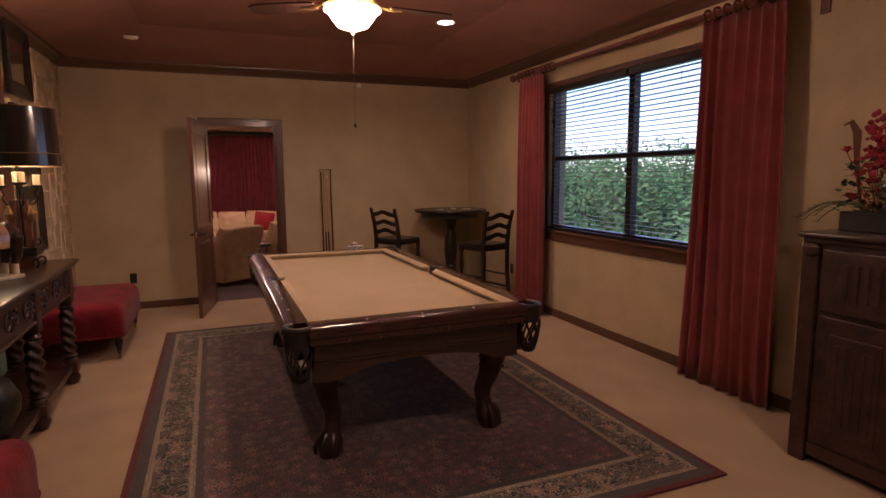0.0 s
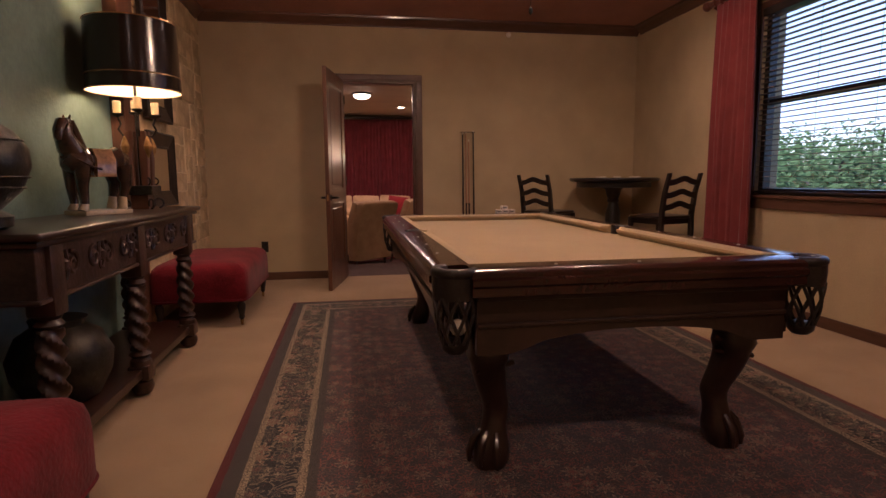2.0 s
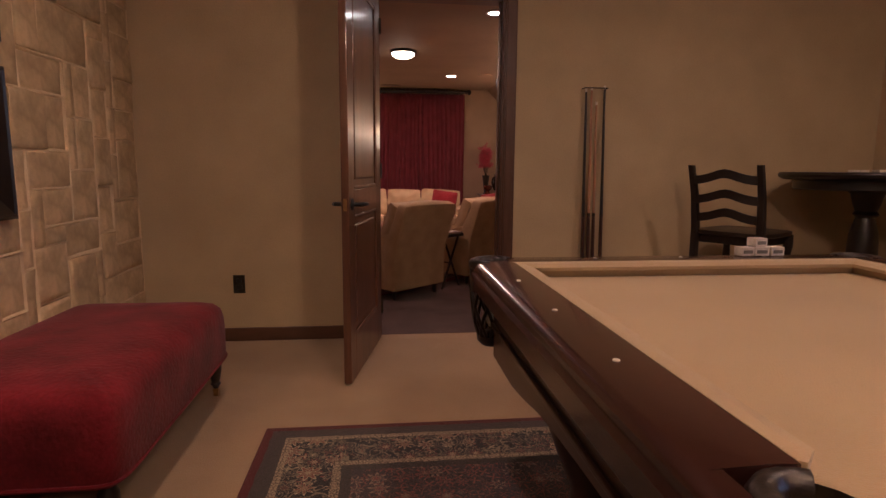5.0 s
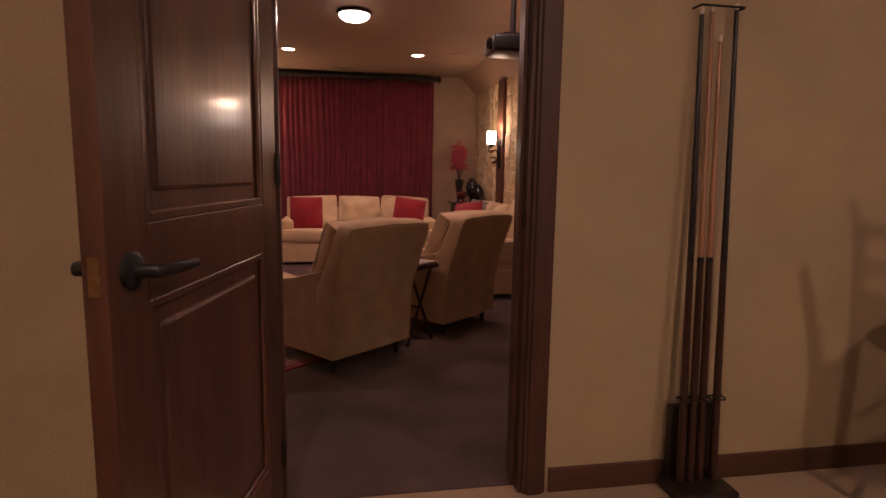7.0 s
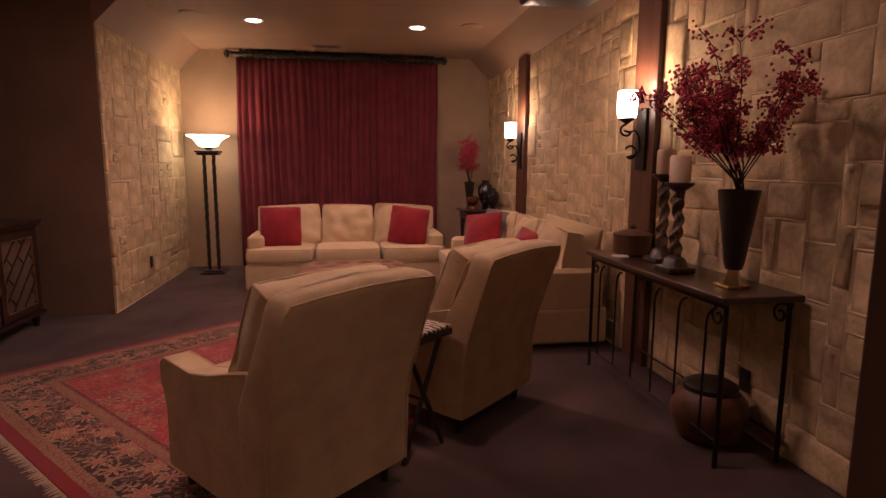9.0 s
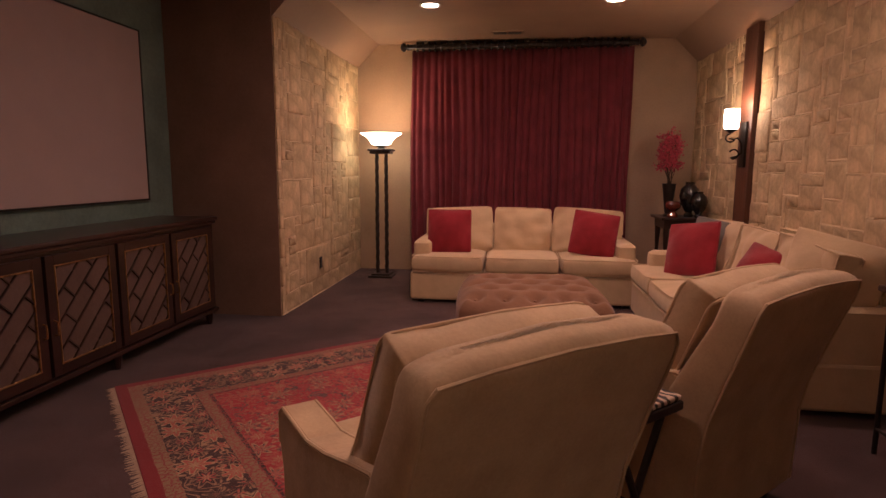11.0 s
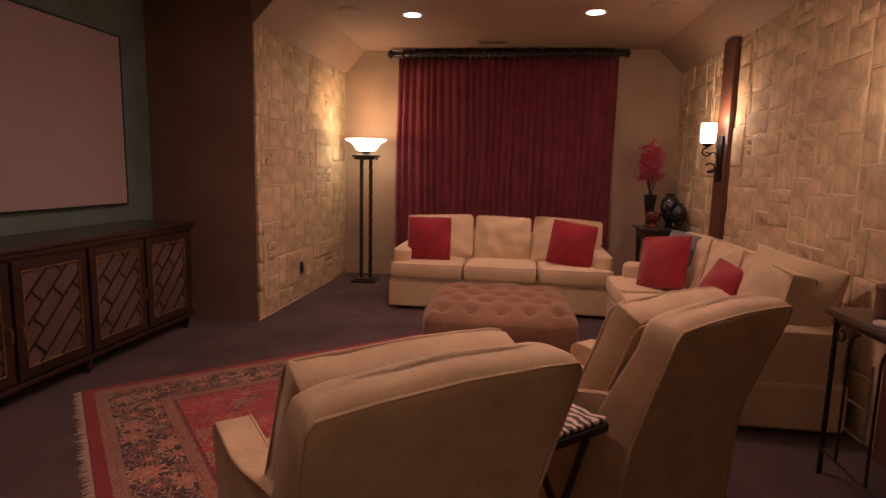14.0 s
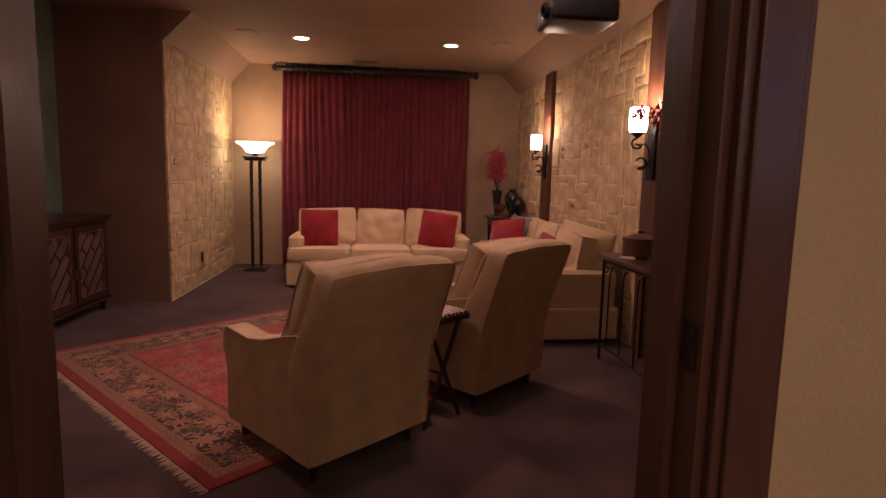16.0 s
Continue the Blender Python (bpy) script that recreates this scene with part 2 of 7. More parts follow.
M_IRON = mat("wrought_iron", (0.03, 0.024, 0.02), 0.5, metal=0.6, var=0.25, scale=20, fine=120, bump=0.2)
M_BRONZE = mat("dark_bronze", (0.055, 0.05, 0.042), 0.4, metal=0.7, var=0.35, scale=10, fine=60, bump=0.2)
M_GOLD = mat("antique_gold", (0.42, 0.26, 0.09), 0.35, metal=0.8, var=0.3, scale=14, fine=60, bump=0.2)
M_BLACK = mat("black_plastic", (0.018, 0.018, 0.018), 0.35, var=0.1, bump=0.02)
M_LEATHER = mat("black_pocket_leather", (0.022, 0.017, 0.015), 0.35, var=0.2, scale=20, fine=120, bump=0.2)
M_WHITE = mat("ivory", (0.7, 0.64, 0.52), 0.4, var=0.05, bump=0.02)
M_MIRROR = mat("mirror_glass", (0.82, 0.80, 0.76), 0.04, metal=1.0, var=0.01, bump=0.0)
M_SCREEN = mat("projection_screen", (0.40, 0.31, 0.285), 0.9, var=0.02, bump=0.05)
M_CANDLE = mat("candle_wax", (0.66, 0.52, 0.34), 0.55, var=0.06, scale=10, bump=0.1)
M_GLOW = glow("warm_lamp_glass", (1.0, 0.72, 0.38), 9.0)
M_GLOWC = glow("can_lamp", (1.0, 0.80, 0.52), 22.0)
M_GLOWB = glow("bowl_glass", (1.0, 0.72, 0.34), 7.0)


# ---- mesh helpers ----
def thing(name, place=None, label="", category="", group=""):
    ob = new(name)
    ob.empty_display_size = 0.1
    ob.matrix_world = place if place is not None else Matrix()
    return tagged(ob, label, category, group)


def part(name, bm, material, parent=None, label="", smooth=False):
    bmesh.ops.recalc_face_normals(bm, faces=bm.faces)
    me = bpy.data.meshes.new(name)
    bm.to_mesh(me)
    bm.free()
    me.materials.append(material)
    if smooth:
        for p in me.polygons:
            p.use_smooth = True
        me.set_sharp_from_angle(angle=radians(38))
    ob = new(name, me)
    if parent is not None:
        ob.parent = parent
    if label:
        ob["label"] = label
    return ob


def setting(name, bm, material, label="", category="", smooth=False):
    return tagged(part(name, bm, material, None, "", smooth), label, category, kind="structure")


def box(bm, x0, x1, y0, y1, z0, z1, bevel=0.0, segs=2):
    r = bmesh.ops.create_cube(bm, size=1, matrix=Matrix.Translation(((x0 + x1) / 2, (y0 + y1) / 2, (z0 + z1) / 2)) @ Matrix.Diagonal((x1 - x0, y1 - y0, z1 - z0, 1)))
    if bevel:
        vs = set(r["verts"])
        es = [e for e in bm.edges if e.verts[0] in vs and e.verts[1] in vs]
        bmesh.ops.bevel(bm, geom=es, offset=bevel, segments=segs, profile=0.5, affect="EDGES")
    return bm


def one_box(*a, **k):
    return box(bmesh.new(), *a, **k)


def rings(bm, rows, close=True):
    """Joins rings of equally many points into a skin, capped at both ends."""
    made = [[bm.verts.new(p) for p in row] for row in rows]
    n = len(made[0])
    for a, b in zip(made, made[1:]):
        for i in range(n):
            bm.faces.new((a[i], a[(i + 1) % n], b[(i + 1) % n], b[i]))
    if close:
        bm.faces.new(made[0][::-1])
        bm.faces.new(made[-1])
    return bm


def lathe(bm, profile, cx=0, cy=0, segs=24, close=True):
    return rings(bm, [[(cx + r * math.cos(2 * math.pi * i / segs), cy + r * math.sin(2 * math.pi * i / segs), z) for i in range(segs)] for r, z in profile], close)


def loft(bm, sections, segs=14, power=2.0):
    """Level sections (cx, cy, z, rx, ry), rounded as a superellipse."""
    rows = []
    for cx, cy, z, rx, ry in sections:
        row = []
        for i in range(segs):
            a = 2 * math.pi * i / segs
            c, s = math.cos(a), math.sin(a)
            row.append((cx + rx * math.copysign(abs(c) ** (2 / power), c), cy + ry * math.copysign(abs(s) ** (2 / power), s), z))
        rows.append(row)
    return rings(bm, rows)


def tube(bm, pts, radius, segs=8):
    pts = [Vector(p) for p in pts]
    rows = []
    for i, p in enumerate(pts):
        d = (pts[min(i + 1, len(pts) - 1)] - pts[max(i - 1, 0)]).normalized()
        a = d.orthogonal().normalized() if i == 0 else (prev - d * prev.dot(d)).normalized()
        prev = a
        b = d.cross(a)
        r = radius[i] if isinstance(radius, (list, tuple)) else radius
        rows.append([p + r * (a * math.cos(2 * math.pi * k / segs) + b * math.sin(2 * math.pi * k / segs)) for k in range(segs)])
    return rings(bm, rows)


def spiral(cx, cy, z, r0, r1, a0, a1, n=16, plane="xz"):
    out = []
    for i in range(n + 1):
        t = i / n
        r, a = r0 + (r1 - r0) * t, a0 + (a1 - a0) * t
        u, v = r * math.cos(a), r * math.sin(a)
        out.append((cx + u, cy, z + v) if plane == "xz" else (cx, cy + u, z + v))
    return out


def cushion(bm, w, d, h, cx=0, cy=0, cz=0, puff=0.35, n=9, seed=0, wrinkle=0.004, turn=None, rim=0.55, dome=4.0, waist=0.0):
    """Soft cushion, thick in the middle with a tight seam round the edge; w, d, h lie along x, y, z."""
    top, bot = [], []
    for j in range(n + 1):
        for i in range(n + 1):
            u, v = math.sin(math.pi * (i / n - 0.5)), math.sin(math.pi * (j / n - 0.5))
            edge = (1 - abs(u) ** dome) * (1 - abs(v) ** dome)
            z = h / 2 * (1 - puff + puff * edge) if edge > 0 else h / 2 * rim
            k = 1 - 0.035 * (abs(u) ** 2 * abs(v) ** 2) - waist * (1 - abs(u * v)) * max(abs(u), abs(v)) ** 6
            wr = wrinkle * (noise.noise((u * 3 + seed, v * 3, seed * 1.7)) + 0.45 * noise.noise((u * 7, v * 7 + seed, seed * 0.7)))
            top.append((u * w / 2 * k, v * d / 2 * k, z + wr))
            bot.append((u * w / 2 * k, v * d / 2 * k, -z + wr))
    place = Matrix.Translation((cx, cy, cz)) @ (turn or Matrix())
    crisp = bm.edges.layers.float.new("crease_edge") if rim > 0.7 else None
    tv = [bm.verts.new(place @ Vector(p)) for p in top]
    bv = [bm.verts.new(place @ Vector(p)) for p in bot]
    q = n + 1
    for j in range(n):
        for i in range(n):
            a = j * q + i
            bm.faces.new((tv[a], tv[a + 1], tv[a + q + 1], tv[a + q]))
            bm.faces.new((bv[a], bv[a + q], bv[a + q + 1], bv[a + 1]))
    loop = [i for i in range(n)] + [n + j * q for j in range(n)] + [n * q + n - i for i in range(n)] + [(n - j) * q for j in range(n)]
    for a, b in zip(loop, loop[1:] + loop[:1]):
        bm.faces.new((tv[b], tv[a], bv[a], bv[b]))
        if crisp:
            for side in (tv, bv):
                bm.edges.get((side[a], side[b]))[crisp] = 0.5
    return bm


def boxed_cushion(parent, material, name, w, d, h, place, seed=0, puff=0.25, wrinkle=0.01, rim=0.72, n=12):
    """Boxed cushion with a piped seam round its front and back face."""
    bm = bmesh.new()
    cushion(bm, w, d, h, 0, 0, 0, puff, n, seed, wrinkle, None, rim)
    bm.transform(place)
    ob = soft(part(name, bm, material, parent))
    for s in (-1, 1):
        bm = bmesh.new()
        pts = []
        for i in range(65):
            t = 2 * math.pi * i / 64
            u, v = math.copysign(abs(math.cos(t)) ** 0.07, math.cos(t)), math.copysign(abs(math.sin(t)) ** 0.07, math.sin(t))
            k = 1 - 0.035 * u * u * v * v
            wr = wrinkle * noise.noise((u * 3 + seed, v * 3, seed * 1.7))
            pts.append(place @ Vector((u * (w / 2 - 0.002) * k, v * (d / 2 - 0.002) * k, s * h / 2 * rim * 0.98 + wr)))
        tube(bm, pts, 0.0055, 6)
        part("piping", bm, material, ob, smooth=True)
    return ob


def soft(ob, levels=1):
    m = ob.modifiers.new("round", "SUBSURF")
    m.levels = m.render_levels = levels
    for p in ob.data.polygons:
        p.use_smooth = True
    return ob


# ---- the game room: shell ----
XL, XR, YF, YN = -1.80, 3.02, 7.0, -2.2
TOP1 = 2.78
setting("floor_game_room", one_box(XL - 0.3, XR + 0.2, YN - 0.2, YF + 0.05, -0.2, 0), M_CARPET, "beige short-pile carpet across the game room", "floor")

DX0, DX1, DH = -0.383, 0.43, 2.14      # door opening
bm = bmesh.new()
box(bm, XL - 0.3, DX0, YF, YF + 0.14, -0.2, 3.2)
box(bm, DX1, XR + 0.2, YF, YF + 0.14, -0.2, 3.2)
box(bm, DX0, DX1, YF, YF + 0.14, DH, 3.2)
setting("wall_north", bm, M_WALL, "tan textured plaster wall with a doorway", "wall")

WY0, WY1, WZ0, WZ1 = 2.48, 4.92, 0.94, 2.42   # window opening
bm = bmesh.new()
box(bm, XR, XR + 0.2, YN - 0.2, WY0, -0.2, 3.2)
box(bm, XR, XR + 0.2, WY1, YF, -0.2, 3.2)
box(bm, XR, XR + 0.2, WY0, WY1, -0.2, WZ0)
box(bm, XR, XR + 0.2, WY0, WY1, WZ1, 3.2)
setting("wall_east", bm, M_WALL, "tan textured plaster wall with a wide window", "wall")
setting("wall_south", one_box(XL - 0.3, XR, YN - 0.2, YN, -0.2, 3.2), M_WALL, "plain tan plaster wall", "wall")

GY0, GY1 = 1.55, 4.75                          # green panel between two beams
bm = bmesh.new()
box(bm, XL - 0.3, XL - 0.05, GY0 - 0.28, GY1 + 0.28, 0, 3.2)
setting("wall_west_green", bm, M_GREEN, "mottled sage green accent wall", "wall")
setting("wall_west_near", one_box(XL - 0.3, XL, YN, GY0 - 0.28, 0, 3.2), M_WALL, "plain tan plaster wall", "wall")
wall_stone_1 = setting("wall_west_stone", one_box(XL - 0.3, XL - 0.012, GY1 + 0.28, YF, 0, 3.2), M_MORTAR, "cream limestone veneer wall with raised joints", "wall")
for y in (GY0 - 0.28, GY1):
    setting("beam", one_box(XL - 0.06, XL + 0.035, y, y + 0.28, 0, 2.72, bevel=0.006), M_BEAM, "upright stained wooden beam on the wall", "beam")

# ceiling: a tray that slopes up from the crown to a flat middle
bm = bmesh.new()
lo = [(XL - 0.05, YN), (XR, YN), (XR, YF), (XL - 0.05, YF)]
IN, HI = 0.9, 3.0
hi = [(XL + IN, YN + IN), (XR - IN, YN + IN), (XR - IN, YF - IN), (XL + IN, YF - IN)]
vl = [bm.verts.new((x, y, TOP1)) for x, y in lo]
vh = [bm.verts.new((x, y, HI)) for x, y in hi]
vt = [bm.verts.new((x, y, 3.3)) for x, y in lo]
for i in range(4):
    j = (i + 1) % 4
    bm.faces.new((vl[i], vl[j], vh[j], vh[i]))
    bm.faces.new((vl[i], vt[i], vt[j], vl[j]))
bm.faces.new(vh)
bm.faces.new(vt[::-1])
setting("ceiling_game_room", bm, M_CEIL1, "dark red-brown painted tray ceiling", "ceiling")


def crown_profile(bm, p0, p1, inward, z):
    """Crown moulding from p0 to p1; inward is the unit vector into the room."""
    prof = [(0.0, -0.10), (0.012, -0.10), (0.016, -0.085), (0.03, -0.075), (0.045, -0.05), (0.06, -0.03), (0.078, -0.022), (0.082, 0.0), (0.0, 0.0)]
    ix, iy = inward
    rings(bm, [[(p[0] + ix * a, p[1] + iy * a, z + b) for a, b in prof] for p in (p0, p1)])
    return bm


for name, p0, p1, inw in (("trim_crown_north", (XL, YF), (XR, YF), (0, -1)), ("trim_crown_east", (XR, YN), (XR, YF - 0.083), (-1, 0)),
                          ("trim_crown_west", (XL, YN), (XL, YF - 0.083), (1, 0))):
    setting(name, crown_profile(bmesh.new(), p0, p1, inw, TOP1 + 0.02), M_TRIMH, "dark stained wooden crown moulding", "moulding", smooth=True)


def baseboard(name, x0, x1, y0, y1):
    bm = bmesh.new()
    box(bm, x0, x1, y0, y1, 0, 0.085, bevel=0.004)
    setting(name, bm, M_TRIMH, "dark stained wooden baseboard", "baseboard")


baseboard("baseboard_1", XL + 0.03, DX0 - 0.085, YF - 0.016, YF)
baseboard("baseboard_2", DX1 + 0.085, XR - 0.016, YF - 0.016, YF)
baseboard("baseboard_3", XR - 0.016, XR, YN, YF)


# door frame and leaf
def casing(name, x0, x1, z0, z1, y, flip=1):
    bm = bmesh.new()
    for k, (a, t) in enumerate(((0.0, 0.014), (0.012, 0.022), (0.026, 0.017))):
        if x1 - x0 < z1 - z0:
            box(bm, x0 + a, x1 - a, *sorted((y, y - flip * t)), z0, z1, bevel=0.003)
        else:
            box(bm, x0, x1, *sorted((y, y - flip * t)), z0 + a, z1 - a, bevel=0.003)
    return bm


frame_ob = tagged(thing("door_frame_1", None, "dark stained moulded door casing and jamb", "door frame"), kind="structure")
CW = 0.07
for nm, y, fl in (("casing", YF, 1), ("casing", YF + 0.14, -1)):
    part(nm, casing(nm, DX0 - CW, DX0 + 0.008, 0, DH, y, fl), M_TRIM, frame_ob)
    part(nm, casing(nm, DX1 - 0.008, DX1 + CW, 0, DH, y, fl), M_TRIM, frame_ob)
    part(nm, casing(nm, DX0 - CW, DX1 + CW, DH, DH + CW, y, fl), M_TRIMH, frame_ob)
part("jamb", one_box(DX0 - 0.001, DX0 + 0.02, YF + 0.001, YF + 0.139, 0, DH), M_TRIM, frame_ob)
part("jamb", one_box(DX1 - 0.02, DX1 + 0.001, YF + 0.001, YF + 0.139, 0, DH), M_TRIM, frame_ob)
part("head_jamb", one_box(DX0 + 0.02, DX1 - 0.02, YF + 0.001, YF + 0.139, DH - 0.02, DH + 0.001), M_TRIMH, frame_ob)
part("door_stop", one_box(DX0 + 0.02, DX0 + 0.032, YF + 0.05, YF + 0.085, 0, DH - 0.02), M_TRIM, frame_ob)
part("door_stop", one_box(DX1 - 0.032, DX1 - 0.02, YF + 0.05, YF + 0.085, 0, DH - 0.02), M_TRIM, frame_ob)
part("strike_plate", one_box(DX1 - 0.023, DX1 - 0.0195, YF + 0.012, YF + 0.042, 0.90, 0.96, bevel=0.001), M_BRONZE, frame_ob, "bronze strike plate")

LEAF_W = 0.82
leaf_ob = tagged(thing("door_1", pose(DX0 + 0.012, YF - 0.03, 0.012, 0, 0, -100.5), "open dark stained two-panel wooden door", "door"), kind="structure")


def panel_door(parent, w, h, t=0.038):
    st, y0, y1 = 0.115, -t / 2, t / 2
    parts = ((0, st, 0, h), (w - st, w, 0, h))
    for a, b, c, d in parts:
        part("stile", one_box(a, b, y0, y1, c, d, bevel=0.003), M_DOOR, parent)
    for c, d in ((0, 0.22), (0.84, 0.97), (h - 0.125, h)):
        part("rail", one_box(st, w - st, y0, y1, c, d, bevel=0.002), M_DOOR, parent)
    for c, d in ((0.22, 0.84), (0.97, h - 0.125)):
        bm = bmesh.new()
        box(bm, st - 0.004, w - st + 0.004, -0.006, 0.006, c - 0.004, d + 0.004)
        box(bm, st + 0.05, w - st - 0.05, -0.013, 0.013, c + 0.05, d - 0.05, bevel=0.009, segs=2)
        part("panel", bm, M_DOOR, parent, "raised door panel")
        for s in (-1, 1):
            bm = bmesh.new()
            ys = sorted((s * 0.006, s * 0.017))
            box(bm, st, st + 0.018, *ys, c, d, bevel=0.004)
            box(bm, w - st - 0.018, w - st, *ys, c, d, bevel=0.004)
            box(bm, st + 0.018, w - st - 0.018, *ys, c, c + 0.018, bevel=0.004)
            box(bm, st + 0.018, w - st - 0.018, *ys, d - 0.018, d, bevel=0.004)
            part("panel_moulding", bm, M_DOOR, parent)
    for s in (-1, 1):
        bm = bmesh.new()
        rings(bm, [[(w - 0.06 + r * math.cos(2 * math.pi * i / 20), s * y, 0.90 + r * math.sin(2 * math.pi * i / 20)) for i in range(20)] for y, r in ((t / 2, 0.03), (t / 2 + 0.008, 0.03), (t / 2 + 0.012, 0.02))])
        tube(bm, [(w - 0.06, s * (t / 2 + 0.01), 0.90), (w - 0.06, s * (t / 2 + 0.045), 0.90), (w - 0.075, s * (t / 2 + 0.055), 0.90), (w - 0.17, s * (t / 2 + 0.055), 0.897)], [0.011, 0.011, 0.011, 0.008], 10)
        part("door_handle", bm, M_BLACK, parent, "dark bronze lever handle", smooth=True)
    part("latch_plate", one_box(w - 0.0005, w + 0.0015, -0.009, 0.009, 0.87, 0.93), M_GOLD, parent, "bright latch plate")
    for z in (0.2, 1.06, h - 0.2):
        bm = bmesh.new()
        lathe(bm, [(0.007, z - 0.045), (0.007, z + 0.045)], -0.006, y1 + 0.004, 10)
        part("hinge", bm, M_BRONZE, parent, "bronze hinge")


panel_door(leaf_ob, LEAF_W, 2.12)


# ---- lamps of the place, and added cans ----
lamp("fan_light", "POINT", (0.52, 3.25, 2.56), 150, (1.0, 0.58, 0.26), 0.05)
lamp("fan_bowl_light", "POINT", (0.52, 3.25, 2.34), 40, (1.0, 0.58, 0.26), 0.09)
# only the first can is known; the other three are added, mirrored from it
for x, y in ((1.86, 5.0), (-0.6, 5.0), (1.86, 0.4), (-0.6, 0.4)):
    lamp("can_light", "SPOT", (x, y, 2.97), 50, (1.0, 0.58, 0.27), 0.05, (x, y, 0), 158, 1.0)

M_SLAT = mat("stained_slat", (0.22, 0.16, 0.12), 0.4, var=0.2, scale=6, fine=40, stretch=(1, 0.1, 1), bump=0.05, coat=0.3)

# ---- window ----
win = tagged(thing("window_1", None, "wide twin sash window in a dark wooden frame", "window"), kind="structure")
FX0, FX1 = XR + 0.03, XR + 0.10
MY = (WY0 + WY1) / 2
M_PANE = bpy.data.materials.new("window_glass")
M_PANE.use_nodes = True
nt = M_PANE.node_tree
nt.nodes.clear()
o, tr, gl, mx = (nt.nodes.new(k) for k in ("ShaderNodeOutputMaterial", "ShaderNodeBsdfTransparent", "ShaderNodeBsdfGlossy", "ShaderNodeMixShader"))
mx.inputs[0].default_value = 0.06
gl.inputs["Roughness"].default_value = 0.02
nt.links.new(tr.outputs[0], mx.inputs[1])
nt.links.new(gl.outputs[0], mx.inputs[2])
nt.links.new(mx.outputs[0], o.inputs[0])
for a, b in ((WY0, WY0 + 0.05), (WY1 - 0.05, WY1), (MY - 0.035, MY + 0.035)):
    part("window_frame", one_box(FX0, FX1, a, b, WZ0, WZ1, bevel=0.004), M_BLACKWOOD, win)
for z0, z1 in ((WZ0, WZ0 + 0.05), (WZ1 - 0.05, WZ1)):
    for a, b in ((WY0 + 0.05, MY - 0.035), (MY + 0.035, WY1 - 0.05)):
        part("window_frame", one_box(FX0, FX1, a, b, z0, z1, bevel=0.004), M_BLACKWOOD, win)
for a, b in ((WY0 + 0.05, MY - 0.035), (MY + 0.035, WY1 - 0.05)):
    part("meeting_rail", one_box(FX0 + 0.012, FX1 - 0.012, a, b, 1.66, 1.705, bevel=0.004), M_BLACKWOOD, win)
    for z0, z1 in ((WZ0 + 0.05, 1.66), (1.705, WZ1 - 0.05)):
        p = part("pane", one_box(FX0 + 0.04, FX0 + 0.044, a, b, z0, z1), M_PANE, win)
        p.visible_shadow = False
part("window_sill", one_box(XR - 0.035, XR + 0.16, WY0 - 0.05, WY1 + 0.05, WZ0 - 0.03, WZ0 - 0.001, bevel=0.006), M_TRIMH, win)
part("apron", one_box(XR - 0.016, XR - 0.001, WY0 - 0.03, WY1 + 0.03, WZ0 - 0.115, WZ0 - 0.032, bevel=0.004), M_TRIMH, win)
for a, b in ((WY0 - 0.03, WY0), (WY1, WY1 + 0.03)):
    part("casing", one_box(XR - 0.018, XR - 0.001, a, b, WZ0, WZ1, bevel=0.004), M_TRIM, win)
part("casing", one_box(XR - 0.018, XR - 0.001, WY0 - 0.03, WY1 + 0.03, WZ1, WZ1 + 0.05, bevel=0.004), M_TRIMH, win)

for y0, y1 in ((WY0 + 0.006, MY - 0.012), (MY + 0.012, WY1 - 0.006)):
    bl = thing("window_blind", None, "dark wooden venetian blind, slats open, in the window", "blind", "blinds in the window")
    part("headrail", one_box(XR - 0.02, XR + 0.028, y0, y1, WZ1 - 0.06, WZ1 - 0.004, bevel=0.003), M_BLACKWOOD, bl)
    part("bottom_rail", one_box(XR - 0.02, XR + 0.028, y0, y1, WZ0 + 0.012, WZ0 + 0.03, bevel=0.004), M_BLACKWOOD, bl)
    bm = bmesh.new()
    box(bm, -0.020, 0.020, y0, y1, -0.0012, 0.0012)
    first = None
    n = 33
    for i in range(n):
        z = WZ0 + 0.06 + i * (WZ1 - 0.09 - WZ0 - 0.06) / (n - 1)
        if first is None:
            first = part("slat", bm, M_SLAT, bl)
            s = first
        else:
            s = new("slat", first.data)
            s.parent = bl
        s.matrix_local = pose(XR + 0.004, 0, z, 0, 4, 0)
    for y in (y0 + 0.12, (y0 + y1) / 2, y1 - 0.12):
        bm = bmesh.new()
        tube(bm, [(XR - 0.022, y, WZ0 + 0.02), (XR - 0.022, y, WZ1 - 0.03)], 0.0014, 5)
        part("ladder_cord", bm, M_BLACK, bl)
bm = bmesh.new()
tube(bm, [(XR - 0.03, MY - 0.03, WZ1 - 0.05), (XR - 0.03, MY - 0.03, 1.58)], 0.0015, 5)
lathe(bm, [(0.002, 1.58), (0.010, 1.57), (0.012, 1.545), (0.004, 1.535)], XR - 0.03, MY - 0.03, 10)
tagged(part("blind_cord", bm, M_BLACK), "thin blind pull cord with a dark tassel", "cord")


